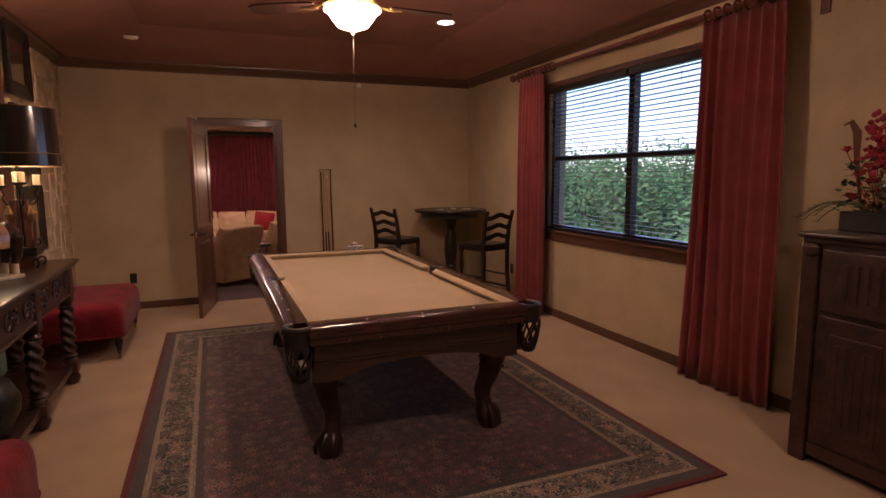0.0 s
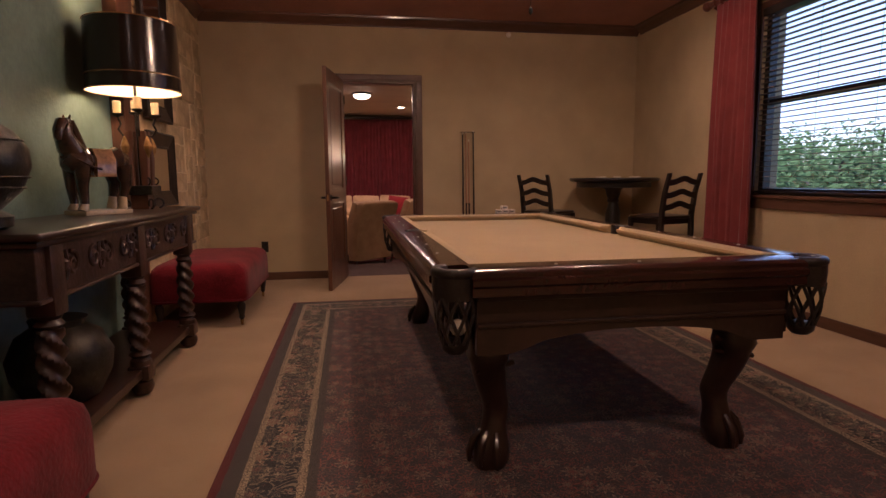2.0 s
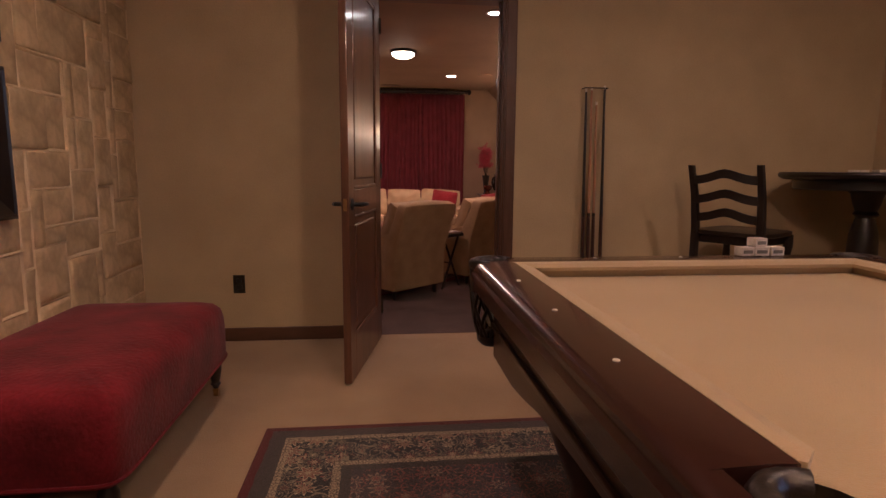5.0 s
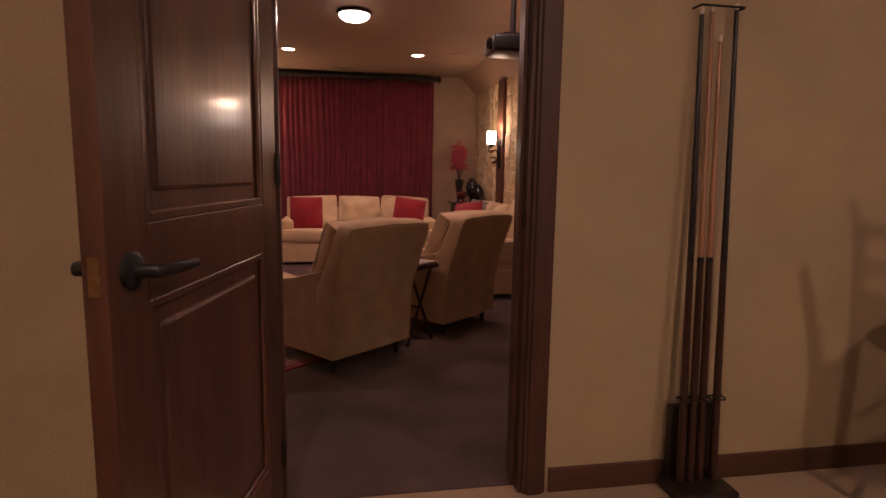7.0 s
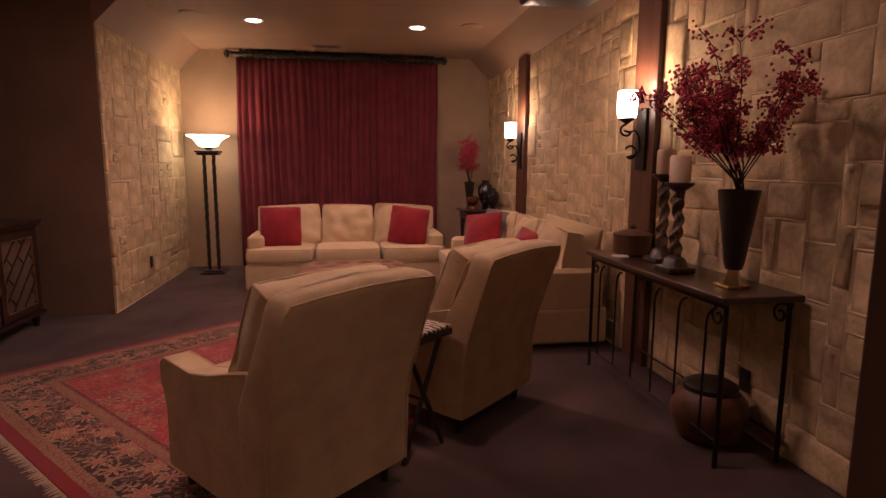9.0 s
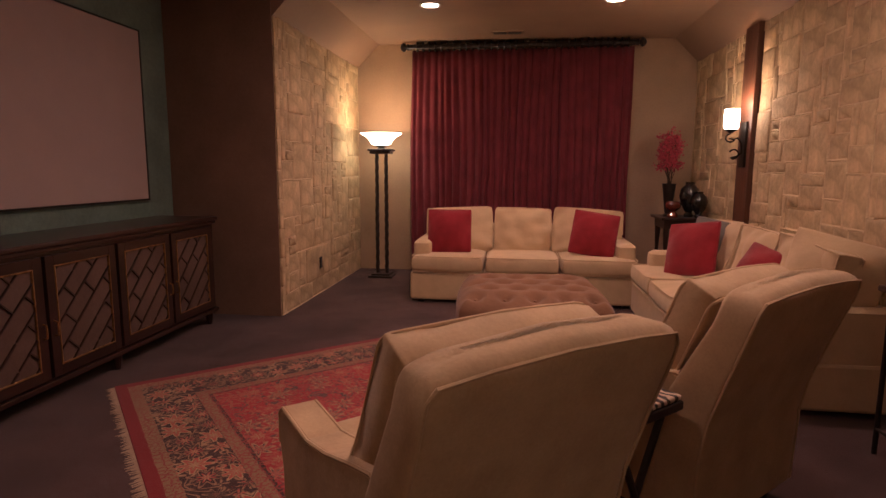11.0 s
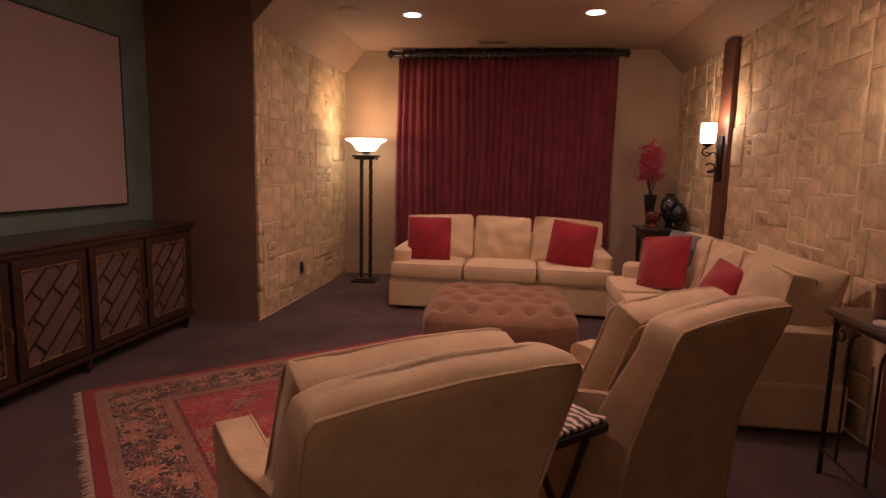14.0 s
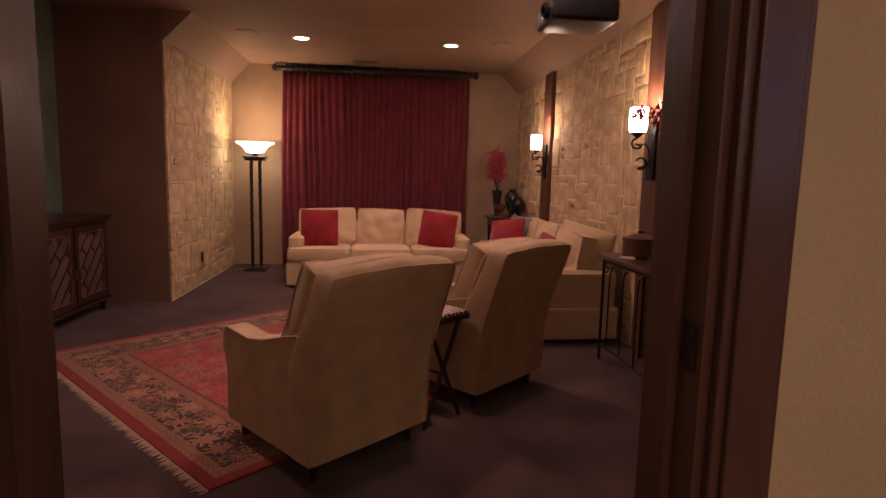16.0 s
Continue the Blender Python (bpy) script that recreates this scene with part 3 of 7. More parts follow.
# ---- curtains ----
def curtain_mesh(y0, y1, z0, z1, folds, depth, seed, flare=0.0, pinch=0.85):
    """Pleated drape hanging along y at x = 0; denser folds at the head."""
    bm = bmesh.new()
    rnd = random.Random(seed)
    nu, nv = folds * 8, 14
    phase = [rnd.uniform(-0.5, 0.5) for _ in range(folds + 2)]
    grid = []
    for j in range(nv + 1):
        v = j / nv
        z = z1 + (z0 - z1) * v
        row = []
        for i in range(nu + 1):
            u = i / nu
            f = u * folds
            k = int(f)
            ph = phase[k] * (1 - (f - k)) + phase[k + 1] * (f - k)
            amp = depth * (0.45 + 0.55 * min(1, v * 2.2)) * (0.5 + 1.1 * abs(ph))
            x = amp * math.sin(2 * math.pi * (f + 0.35 * ph) + 1.6 * ph * v) + 0.25 * amp * math.sin(4 * math.pi * f + 1.3 + 2 * ph)
            width = pinch + (1 - pinch) * v + flare * v
            y = (y0 + y1) / 2 + (u - 0.5) * (y1 - y0) * width
            row.append(bm.verts.new((x, y + 0.012 * math.sin(5 * v + 6 * u + seed), z)))
        grid.append(row)
    for a, b in zip(grid, grid[1:]):
        for i in range(nu):
            bm.faces.new((a[i], a[i + 1], b[i + 1], b[i]))
    return bm


def drape(name, parent, place, material, *args, **kw):
    ob = part(name, curtain_mesh(*args, **kw), material, parent, smooth=False)
    for p in ob.data.polygons:
        p.use_smooth = True
    m = ob.modifiers.new("cloth", "SOLIDIFY")
    m.thickness = 0.006
    ob.matrix_local = place
    return ob


def rod_set(parent, p0, p1, r, material, ring_spans, bracket=None, swirl=True):
    """Thick wooden pole with turned finials and rings."""
    p0, p1 = Vector(p0), Vector(p1)
    d = (p1 - p0).normalized()
    bm = bmesh.new()
    tube(bm, [p0, p1], r, 14)
    part("pole", bm, material, parent, smooth=True)
    for end, s in ((p0, -1), (p1, 1)):
        bm = bmesh.new()
        tube(bm, [end + d * s * a for a in (0, 0.015, 0.02, 0.035, 0.045, 0.065, 0.09, 0.105)], [r, r * 1.3, r * 0.8, r * 0.9, r * 1.5, r * 1.75, r * 1.2, 0.004], 14)
        part("finial", bm, material, parent, smooth=True)
    for a, b, n in ring_spans:
        for i in range(n):
            c = p0 + d * (a + (b - a) * (i + 0.5) / n)
            bm = bmesh.new()
            side = Vector((0, 0, 1)).cross(d)
            pts = [c + (side * math.cos(t) + Vector((0, 0, 1)) * math.sin(t)) * (r * 1.55) for t in [2 * math.pi * k / 16 for k in range(17)]]
            tube(bm, pts, r * 0.36, 6)
            part("curtain_ring", bm, material, parent, smooth=True)


M_ROD = mat("red_brown_turned_wood", (0.13, 0.04, 0.025), 0.35, var=0.25, scale=8, bump=0.1, coat=0.3)
RX = XR - 0.12
rod1 = thing("curtain_rod", None, "thick red-brown wooden curtain pole with rings and ball finials", "curtain rod")
rod_set(rod1, (RX, 1.95, 2.60), (RX, 5.45, 2.60), 0.024, M_ROD, ((0.05, 0.86, 10), (2.72, 3.45, 9)))
for y in (2.02, 5.40):
    bm = bmesh.new()
    tube(bm, [(XR, y, 2.53), (XR - 0.05, y, 2.53), (RX, y, 2.565)], 0.014, 8)
    box(bm, XR - 0.012, XR - 0.001, y - 0.03, y + 0.03, 2.44, 2.6, bevel=0.003)
    part("bracket", bm, M_ROD, rod1)
for y0, y1, seed, fl in ((2.12, 2.86, 3, 0.04), (4.82, 5.38, 8, 0.0)):
    c = thing("curtain", pose(RX, 0, 0), "long terracotta red pleated curtain beside the window", "curtain", "window curtains")
    drape("drape", c, pose(0, 0, 0), M_CURT, y0, y1, 0.012, 2.565, 7, 0.045, seed, flare=fl)

# ---- game room rug and pool table ----
RHX, RHY = 1.42, 2.03
M_RUG1 = rug_mat("persian_rug_dark", RHX, RHY,
                 [(0, (0.085, 0.012, 0.014)), (0.035, (0.045, 0.042, 0.042)), (0.095, (0.32, 0.25, 0.165)), (0.125, (0.022, 0.022, 0.028)), (0.30, (0.32, 0.25, 0.165)), (0.33, (0.045, 0.042, 0.042)), (0.37, (0.03, 0.024, 0.027))],
                 (0.05, 0.04, 0.046), [(0.23, 0.165, 0.12), (0.20, 0.07, 0.056), (0.06, 0.052, 0.056), (0.14, 0.09, 0.07)],
                 [(0.36, 0.29, 0.19), (0.16, 0.06, 0.05), (0.20, 0.165, 0.115), (0.125, 0.30), (0.06, 0.048, 0.043)], cell=14.5, bscale=0.8)
rug1 = part("rug", one_box(-RHX, RHX, -RHY, RHY, 0, 0.011, bevel=0.004), M_RUG1)
rug1.matrix_world = pose(-0.83 + RHX, 1.64 + RHY, 0.001)
tagged(rug1, "dark Persian rug with a floral border under the pool table", "rug")

PX0, PX1, PY0, PY1, PZ = -0.042, 1.37, 2.40, 5.26, 0.793
pool = thing("pool_table", pose((PX0 + PX1) / 2, (PY0 + PY1) / 2, 0.012), "carved dark mahogany pool table with tan cloth and leather pockets", "pool table")
HX, HY = (PX1 - PX0) / 2, (PY1 - PY0) / 2
RW, CWD = 0.115, 0.052        # rail and cushion width
H = PZ - 0.012
part("cloth_bed", one_box(-HX + RW * 0.6, HX - RW * 0.6, -HY + RW * 0.6, HY - RW * 0.6, H - 0.075, H - 0.042), M_FELT, pool, "tan cloth bed")


def rail_piece(axis, s, a, b):
    """One rail between two pockets: rounded wood with a stepped lower edge, its cloth cushion and sights."""
    prof = [(0.0, -0.085), (0.012, -0.088), (0.012, -0.06), (0.022, -0.052), (0.022, -0.034), (0.012, -0.026), (0.012, -0.012), (0.004, -0.003), (-0.012, 0.001), (-RW * 0.75, 0.004), (-RW, 0.002), (-RW, -0.085)]
    cush = [(-RW, 0.003), (-RW - CWD * 0.5, 0.0), (-RW - CWD, -0.008), (-RW - CWD, -0.018), (-RW - CWD * 0.55, -0.045), (-RW, -0.045)]
    lim = HX if axis == "y" else HY

    def place(o, along, z):
        e = s * (lim + o)
        return (e, along, H + z) if axis == "y" else (along, e, H + z)

    bm = bmesh.new()
    rings(bm, [[place(o, t, z) for o, z in prof] for t in (a, b)])
    rail = part("rail", bm, M_MAHOG, pool, smooth=True)
    bm = bmesh.new()
    cut = 0.045
    n = len(cush)
    rows = []
    for t, sh in ((a + 0.005, 1), (a + cut, 0), (b - cut, 0), (b - 0.005, -1)):
        rows.append([place(o if sh == 0 else max(o, -RW - 0.012), t, z) for o, z in cush])
    rings(bm, rows)
    part("cushion", bm, M_FELT, pool, "tan cloth cushion")
    for k in (1, 2, 3):
        t = a + (b - a) * k / 4
        bm = bmesh.new()
        cx, cy, _ = place(-0.055, t, 0)
        lathe(bm, [(0.006, H - 0.002), (0.006, H + 0.0046)], cx, cy, 12)
        part("sight", bm, M_WHITE, rail, "round pearl sight")


PG = 0.062      # pocket gap
for s in (-1, 1):
    rail_piece("x", s, -HX + PG + 0.04, HX - PG - 0.04)
    for a, b in ((-HY + PG + 0.04, -PG), (PG, HY - PG - 0.04)):
        rail_piece("y", s, a, b)
    # the wood runs on outside the middle pocket
    bm = bmesh.new()
    prof = [(-0.03, -0.085), (0.012, -0.088), (0.012, -0.06), (0.022, -0.052), (0.022, -0.034), (0.012, -0.026), (0.012, -0.012), (0.004, -0.003), (-0.012, 0.001), (-0.03, 0.001)]
    rings(bm, [[(s * (HX + o), t, H + z) for o, z in prof] for t in (-PG, PG)])
    part("pocket_rail", bm, M_MAHOG, pool, smooth=True)


def pocket(cx, cy, ox, oy, R=0.058):
    """Leather pocket: a padded collar round the hole and a woven net below."""
    d = Vector((ox, oy, 0)).normalized()
    side = Vector((-d.y, d.x, 0))
    c = Vector((cx, cy, 0))
    bm = bmesh.new()
    pts = []
    for i in range(17):
        t = -2.1 + 4.2 * i / 16
        pts.append(c + d * (R * math.cos(t)) + side * (R * 1.12 * math.sin(t)) + Vector((0, 0, H - 0.012)))
    tube(bm, pts, 0.018, 10)
    rows = []
    for z, k in ((H - 0.01, 1.22), (H - 0.06, 1.25), (H - 0.10, 1.18)):
        rows.append([c + d * (R * k * math.cos(2 * math.pi * i / 20)) + side * (R * k * 1.05 * math.sin(2 * math.pi * i / 20)) + Vector((0, 0, z)) for i in range(20)])
    rings(bm, rows, close=False)
    collar = part("pocket", bm, M_LEATHER, pool, "black leather pocket with a woven net", smooth=True)
    bm = bmesh.new()
    n = 8 if oy else 0
    for sgn in (-1, 1):
        for i in range(n):
            a0 = 2 * math.pi * i / n
            pts = []
            for k in range(9):
                t = k / 8
                rr = R * (1.15 - 0.5 * t ** 2.2)
                a = a0 + sgn * 1.1 * t
                pts.append(c + Vector((rr * math.cos(a), rr * math.sin(a), H - 0.09 - 0.17 * t)))
            tube(bm, pts, 0.0065, 5)
    if n:
        lathe(bm, [(0.03, H - 0.285), (0.045, H - 0.27), (0.048, H - 0.25), (0.03, H - 0.24)], cx, cy, 14)
        part("pocket_net", bm, M_LEATHER, collar, smooth=True)
    else:
        bm.free()
    bm = bmesh.new()
    bmesh.ops.create_uvsphere(bm, u_segments=14, v_segments=8, radius=0.0286, matrix=Matrix.Translation((cx + 0.012, cy, H - 0.20)))
    return bm


balls = []
for sx in (-1, 1):
    for sy in (-1, 0, 1):
        ox, oy = (sx, sy) if sy else (sx, 0)
        px, py = sx * (HX - (0.055 if sy else 0.088)), sy * (HY - 0.055)
        b = pocket(px, py, ox, oy, 0.058 if sy else 0.044)
        if sx == -1 and sy != 0:
            balls.append(b)
        else:
            b.free()
for b, m in zip(balls, (M_WHITE, M_WHITE)):
    ob = tagged(part("billiard_ball", b, m, None, "", True), "ivory coloured billiard ball in a table pocket", "ball", "billiard balls")
    ob.matrix_world = pool.matrix_world.copy()

# apron with an arched lower edge
for axis, lim, half in (("y", HX - 0.05, HY - 0.13), ("x", HY - 0.05, HX - 0.13)):
    for s in (-1, 1):
        bm = bmesh.new()
        n = 20
        rows = []
        for i in range(n + 1):
            t = -half + 2 * half * i / n
            low = H - 0.30 + 0.07 * math.sqrt(max(0, 1 - (t / (half * 0.72)) ** 2)) if abs(t) < half * 0.72 else H - 0.30
            o0, o1 = s * lim, s * (lim - 0.03)
            q = [(o0, low), (o0, H - 0.085), (o1, H - 0.085), (o1, low)]
            rows.append([(o, t, z) if axis == "y" else (t, o, z) for o, z in q])
        rings(bm, rows)
        part("apron", bm, M_DARKWOOD, pool)
        bm = bmesh.new()
        e = sorted((s * lim, s * (lim + 0.012)))
        for z in (H - 0.115, H - 0.205):
            box(bm, *((e[0], e[1], -half, half) if axis == "y" else (-half, half, e[0], e[1])), z, z + 0.016, bevel=0.004)
        part("apron_moulding", bm, M_DARKWOOD, pool)


def cabriole(cx, cy, sx, sy):
    """Ball-and-claw leg bowed outwards, carved at the knee."""
    bm = bmesh.new()
    L = H
    sec = []
    for k in range(23):
        t = k / 22
        z = L - 0.11 - t * (L - 0.11)
        out = 0.045 * math.sin(math.pi * min(1, t * 1.5)) + 0.03 * max(0, (t - 0.7) / 0.3)
        r = 0.098 - 0.052 * min(1, t / 0.72) ** 0.8
        if 0.32 < t < 0.40:
            r += 0.008
        if t > 0.80:
            r = 0.046 + 0.02 * math.sin(math.pi * (t - 0.80) / 0.24)
        sec.append((cx + sx * out, cy + sy * out, z, r, r))
    loft(bm, sec, 18, 2.8)
    leg = part("leg", bm, M_DARKWOOD, pool, smooth=True)
    bm = bmesh.new()
    for a in (-0.6, 0.0, 0.6):
        d = Vector((sx * math.cos(a) - sy * math.sin(a), sx * math.sin(a) + sy * math.cos(a), 0)).normalized()
        b0 = Vector((cx, cy, 0))
        tube(bm, [b0 + d * 0.06 + Vector((0, 0, 0.13)), b0 + d * 0.092 + Vector((0, 0, 0.095)), b0 + d * 0.108 + Vector((0, 0, 0.05)), b0 + d * 0.108 + Vector((0, 0, 0.012))], [0.010, 0.015, 0.014, 0.008], 8)
    part("claw", bm, M_DARKWOOD, leg, smooth=True)
    bm = bmesh.new()
    for a in range(5):
        z = L - 0.20 - a * 0.05
        tube(bm, [(cx + sx * 0.06, cy - sy * 0.05, z + 0.02), (cx + sx * (0.115 - 0.006 * a), cy + sy * (0.115 - 0.006 * a), z), (cx - sx * 0.05, cy + sy * 0.06, z + 0.02)], 0.011, 6)
    part("knee_carving", bm, M_CARVED, leg, smooth=True)


for sx in (-1, 1):
    for sy in (-1, 1):
        cabriole(sx * (HX - 0.25), -1.17 if sy < 0 else 0.95, sx, sy)


# ---- red upholstered benches ----
def bench(place, L, W, h):
    b = thing("upholstered_bench", place, "long red velvet bench on dark turned legs with casters", "bench", "red velvet benches")
    bm = bmesh.new()
    rows = []
    for z, k in ((0.19, 0.985), (0.205, 1.0), (0.30, 1.0), (h - 0.11, 1.0), (h - 0.06, 0.99), (h - 0.025, 0.965), (h, 0.90), (h + 0.015, 0.78), (h + 0.025, 0.5)):
        row = []
        for i in range(48):
            a = 2 * math.pi * i / 48
            c, s = math.cos(a), math.sin(a)
            row.append((W / 2 * (k if k < 1 else 1) * math.copysign(abs(c) ** 0.14, c), L / 2 * (k + (1 - k) * (1 - W / L) if k < 1 else 1) * math.copysign(abs(s) ** 0.14, s), z + 0.004 * noise.noise((c * 3, s * 3, z * 9))))
        rows.append(row)
    rings(bm, rows)
    part("seat", bm, M_RED, b, smooth=True)
    bm = bmesh.new()
    pts = [(W / 2 * 1.002 * math.copysign(abs(math.cos(a)) ** 0.14, math.cos(a)), L / 2 * 1.002 * math.copysign(abs(math.sin(a)) ** 0.14, math.sin(a)), 0.205) for a in [2 * math.pi * i / 64 for i in range(65)]]
    tube(bm, pts, 0.006, 6)
    part("piping", bm, M_RED, b, smooth=True)
    for sx in (-1, 1):
        for sy in (-1, 1):
            cx, cy = sx * (W / 2 - 0.06), sy * (L / 2 - 0.06)
            bm = bmesh.new()
            lathe(bm, [(0.028, 0.205), (0.034, 0.19), (0.02, 0.175), (0.03, 0.155), (0.03, 0.13), (0.018, 0.075), (0.024, 0.065), (0.014, 0.052), (0.012, 0.042)], cx, cy, 14)
            leg = part("leg", bm, M_BLACKWOOD, b, smooth=True)
            bm = bmesh.new()
            box(bm, cx - 0.012, cx + 0.012, cy - 0.012, cy + 0.012, 0.03, 0.045)
            tube(bm, [(cx - 0.01, cy + 0.008, 0.019), (cx + 0.01, cy + 0.008, 0.019)], 0.019, 12)
            part("caster", bm, M_GOLD, leg, "small brass caster", smooth=True)
    return b


bench(pose(-1.43, 5.555, 0), 1.19, 0.70, 0.455)
bench(pose(-1.43, 1.85, 0), 1.19, 0.70, 0.455)

# ---- carved console table ----
CXB, CXF, CY0, CY1, CZ = XL - 0.02, -1.31, 2.66, 4.70, 0.915
con = thing("console_table", None, "long carved dark oak console table with twisted legs", "console table")
bm = bmesh.new()
box(bm, CXB + 0.01, CXF, CY0, CY1, CZ - 0.028, CZ, bevel=0.012, segs=3)
box(bm, CXB + 0.02, CXF - 0.02, CY0 + 0.02, CY1 - 0.02, CZ - 0.05, CZ - 0.028, bevel=0.008)
part("top", bm, M_DARKWOOD, con, smooth=True)
part("apron", one_box(CXB + 0.03, CXF - 0.045, CY0 + 0.045, CY1 - 0.045, CZ - 0.23, CZ - 0.05, bevel=0.004), M_CARVED, con)
part("apron_moulding", one_box(CXB + 0.02, CXF - 0.032, CY0 + 0.032, CY1 - 0.032, CZ - 0.245, CZ - 0.228, bevel=0.006), M_DARKWOOD, con)
# carved scrolls along the front of the apron
for i in range(6):
    y = CY0 + 0.23 + i * (CY1 - CY0 - 0.46) / 5
    bm = bmesh.new()
    for s in (-1, 1):
        tube(bm, spiral(CXF - 0.043, y + s * 0.065, CZ - 0.135, 0.012, 0.05, 0 if s > 0 else math.pi, (2.6 if s > 0 else -1.6) * math.pi / 1, 18, "yz"), 0.009, 6)
        tube(bm, [(CXF - 0.043, y + s * 0.01, CZ - 0.19), (CXF - 0.040, y + s * 0.03, CZ - 0.14), (CXF - 0.043, y + s * 0.012, CZ - 0.08)], 0.008, 6)
    lathe(bm, [(0.003, CZ - 0.165), (0.02, CZ - 0.15), (0.02, CZ - 0.12), (0.003, CZ - 0.105)], CXF - 0.045, y, 10)
    part("carving", bm, M_CARVED, con, "carved scrollwork", smooth=True)
part("stretcher_shelf", one_box(CXB + 0.04, CXF - 0.055, CY0 + 0.06, CY1 - 0.06, 0.10, 0.145, bevel=0.006), M_DARKWOOD, con)


def twist_leg(cx, cy):
    bm = bmesh.new()
    box(bm, cx - 0.048, cx + 0.048, cy - 0.048, cy + 0.048, CZ - 0.30, CZ - 0.05, bevel=0.006)
    lathe(bm, [(0.05, CZ - 0.30), (0.036, CZ - 0.315), (0.05, CZ - 0.335), (0.036, CZ - 0.35)], cx, cy, 18)
    rows = []
    for k in range(45):
        t = k / 44
        z = CZ - 0.35 - t * (CZ - 0.35 - 0.235)
        rows.append([(cx + (0.039 + 0.009 * math.cos(3 * (a - t * 9.5))) * math.cos(a) * (1 + 0.12 * math.sin(math.pi * t)), cy + (0.039 + 0.009 * math.cos(3 * (a - t * 9.5))) * math.sin(a) * (1 + 0.12 * math.sin(math.pi * t)), z) for a in [2 * math.pi * i / 18 for i in range(18)]])
    rings(bm, rows)
    lathe(bm, [(0.036, 0.235), (0.055, 0.215), (0.036, 0.20), (0.05, 0.185), (0.05, 0.145)], cx, cy, 18)
    box(bm, cx - 0.05, cx + 0.05, cy - 0.05, cy + 0.05, 0.085, 0.16, bevel=0.006)
    leg = part("leg", bm, M_CARVED, con, "twisted turned leg", smooth=True)
    bm = bmesh.new()
    lathe(bm, [(0.02, 0.002), (0.042, 0.012), (0.056, 0.045), (0.05, 0.072), (0.026, 0.088), (0.02, 0.09)], cx, cy, 18)
    part("bun_foot", bm, M_CARVED, leg, smooth=True)


for y in (CY0 + 0.16, 3.65, CY1 - 0.20):
    twist_leg(CXF - 0.075, y)
for y in (CY0 + 0.16, CY1 - 0.20):
    twist_leg(CXB + 0.10, y)


# ---- on the console ----
def horse(place):
    """Glazed pottery horse on a slab, one mesh."""
    bm = bmesh.new()
    box(bm, -0.08, 0.08, -0.135, 0.14, 0, 0.025, bevel=0.004)
    def limb(pts, rad, segs=10):
        tube(bm, pts, rad, segs)
    limb([(0, -0.135, 0.285), (0, -0.10, 0.29), (0, -0.02, 0.275), (0, 0.06, 0.27), (0, 0.12, 0.285), (0, 0.15, 0.27)], [0.03, 0.066, 0.068, 0.066, 0.07, 0.03], 14)
    limb([(0, -0.165, 0.245), (0, -0.14, 0.265), (0, -0.10, 0.275), (0, -0.04, 0.27)], [0.03, 0.068, 0.082, 0.06], 14)
    limb([(0, 0.06, 0.275), (0, 0.11, 0.285), (0, 0.145, 0.27), (0, 0.165, 0.25)], [0.06, 0.080, 0.066, 0.03], 14)
    limb([(0.0, -0.185, 0.30), (0.066, -0.14, 0.285), (0.082, -0.08, 0.25), (0.08, -0.03, 0.24)], 0.007, 6)
    limb([(0, -0.09, 0.29), (0, -0.135, 0.35), (0, -0.16, 0.41), (0.004, -0.155, 0.465), (0.008, -0.135, 0.485)], [0.062, 0.058, 0.045, 0.036, 0.02])
    limb([(0.004, -0.135, 0.475), (0.012, -0.175, 0.465), (0.026, -0.205, 0.43), (0.036, -0.215, 0.395), (0.038, -0.212, 0.38)], [0.026, 0.033, 0.026, 0.021, 0.012])
    limb([(0, -0.115, 0.485), (0, -0.10, 0.44), (0, -0.075, 0.38), (0, -0.05, 0.335)], [0.012, 0.018, 0.018, 0.012], 8)
    for s in (-1, 1):
        limb([(s * 0.018, -0.14, 0.485), (s * 0.024, -0.135, 0.512)], [0.009, 0.003], 6)
        limb([(s * 0.036, -0.105, 0.25), (s * 0.04, -0.112, 0.15), (s * 0.038, -0.105, 0.06), (s * 0.038, -0.118, 0.024)], [0.045, 0.027, 0.019, 0.026])
        limb([(s * 0.036, 0.125, 0.26), (s * 0.042, 0.14, 0.16), (s * 0.038, 0.12, 0.09), (s * 0.038, 0.11, 0.024)], [0.056, 0.03, 0.02, 0.026])
    limb([(0, 0.15, 0.29), (0, 0.185, 0.27), (0, 0.19, 0.2), (0, 0.185, 0.15)], [0.014, 0.02, 0.018, 0.006], 8)
    saddle = len(bm.faces)
    rings(bm, [[(x * k, y, z) for x, z in ((-0.074, 0.20), (-0.078, 0.29), (-0.05, 0.345), (0, 0.352), (0.05, 0.345), (0.078, 0.29), (0.074, 0.20), (0.06, 0.2), (0, 0.33), (-0.06, 0.2))] for y, k in ((-0.05, 1.0), (0.0, 0.98), (0.06, 1.0))])
    saddle = len(bm.faces) - saddle
    ob = part("horse_statue", bm, mat("glazed_pottery", (0.018, 0.012, 0.010), 0.25, var=0.4, scale=16, tint=(0.07, 0.032, 0.016), bump=0.1, coat=0.5), smooth=True)
    ob.data.materials.append(mat("amber_glaze", (0.34, 0.17, 0.06), 0.25, var=0.35, scale=12, bump=0.08, coat=0.5))
    ob.data.materials.append(mat("cream_glaze", (0.50, 0.40, 0.25), 0.3, var=0.15, scale=12, bump=0.08, coat=0.4))
    last = len(ob.data.polygons) - saddle
    for p in ob.data.polygons:
        p.material_index = 1 if p.index >= last else 2 if p.center.z < 0.075 else 0
    ob.matrix_world = place
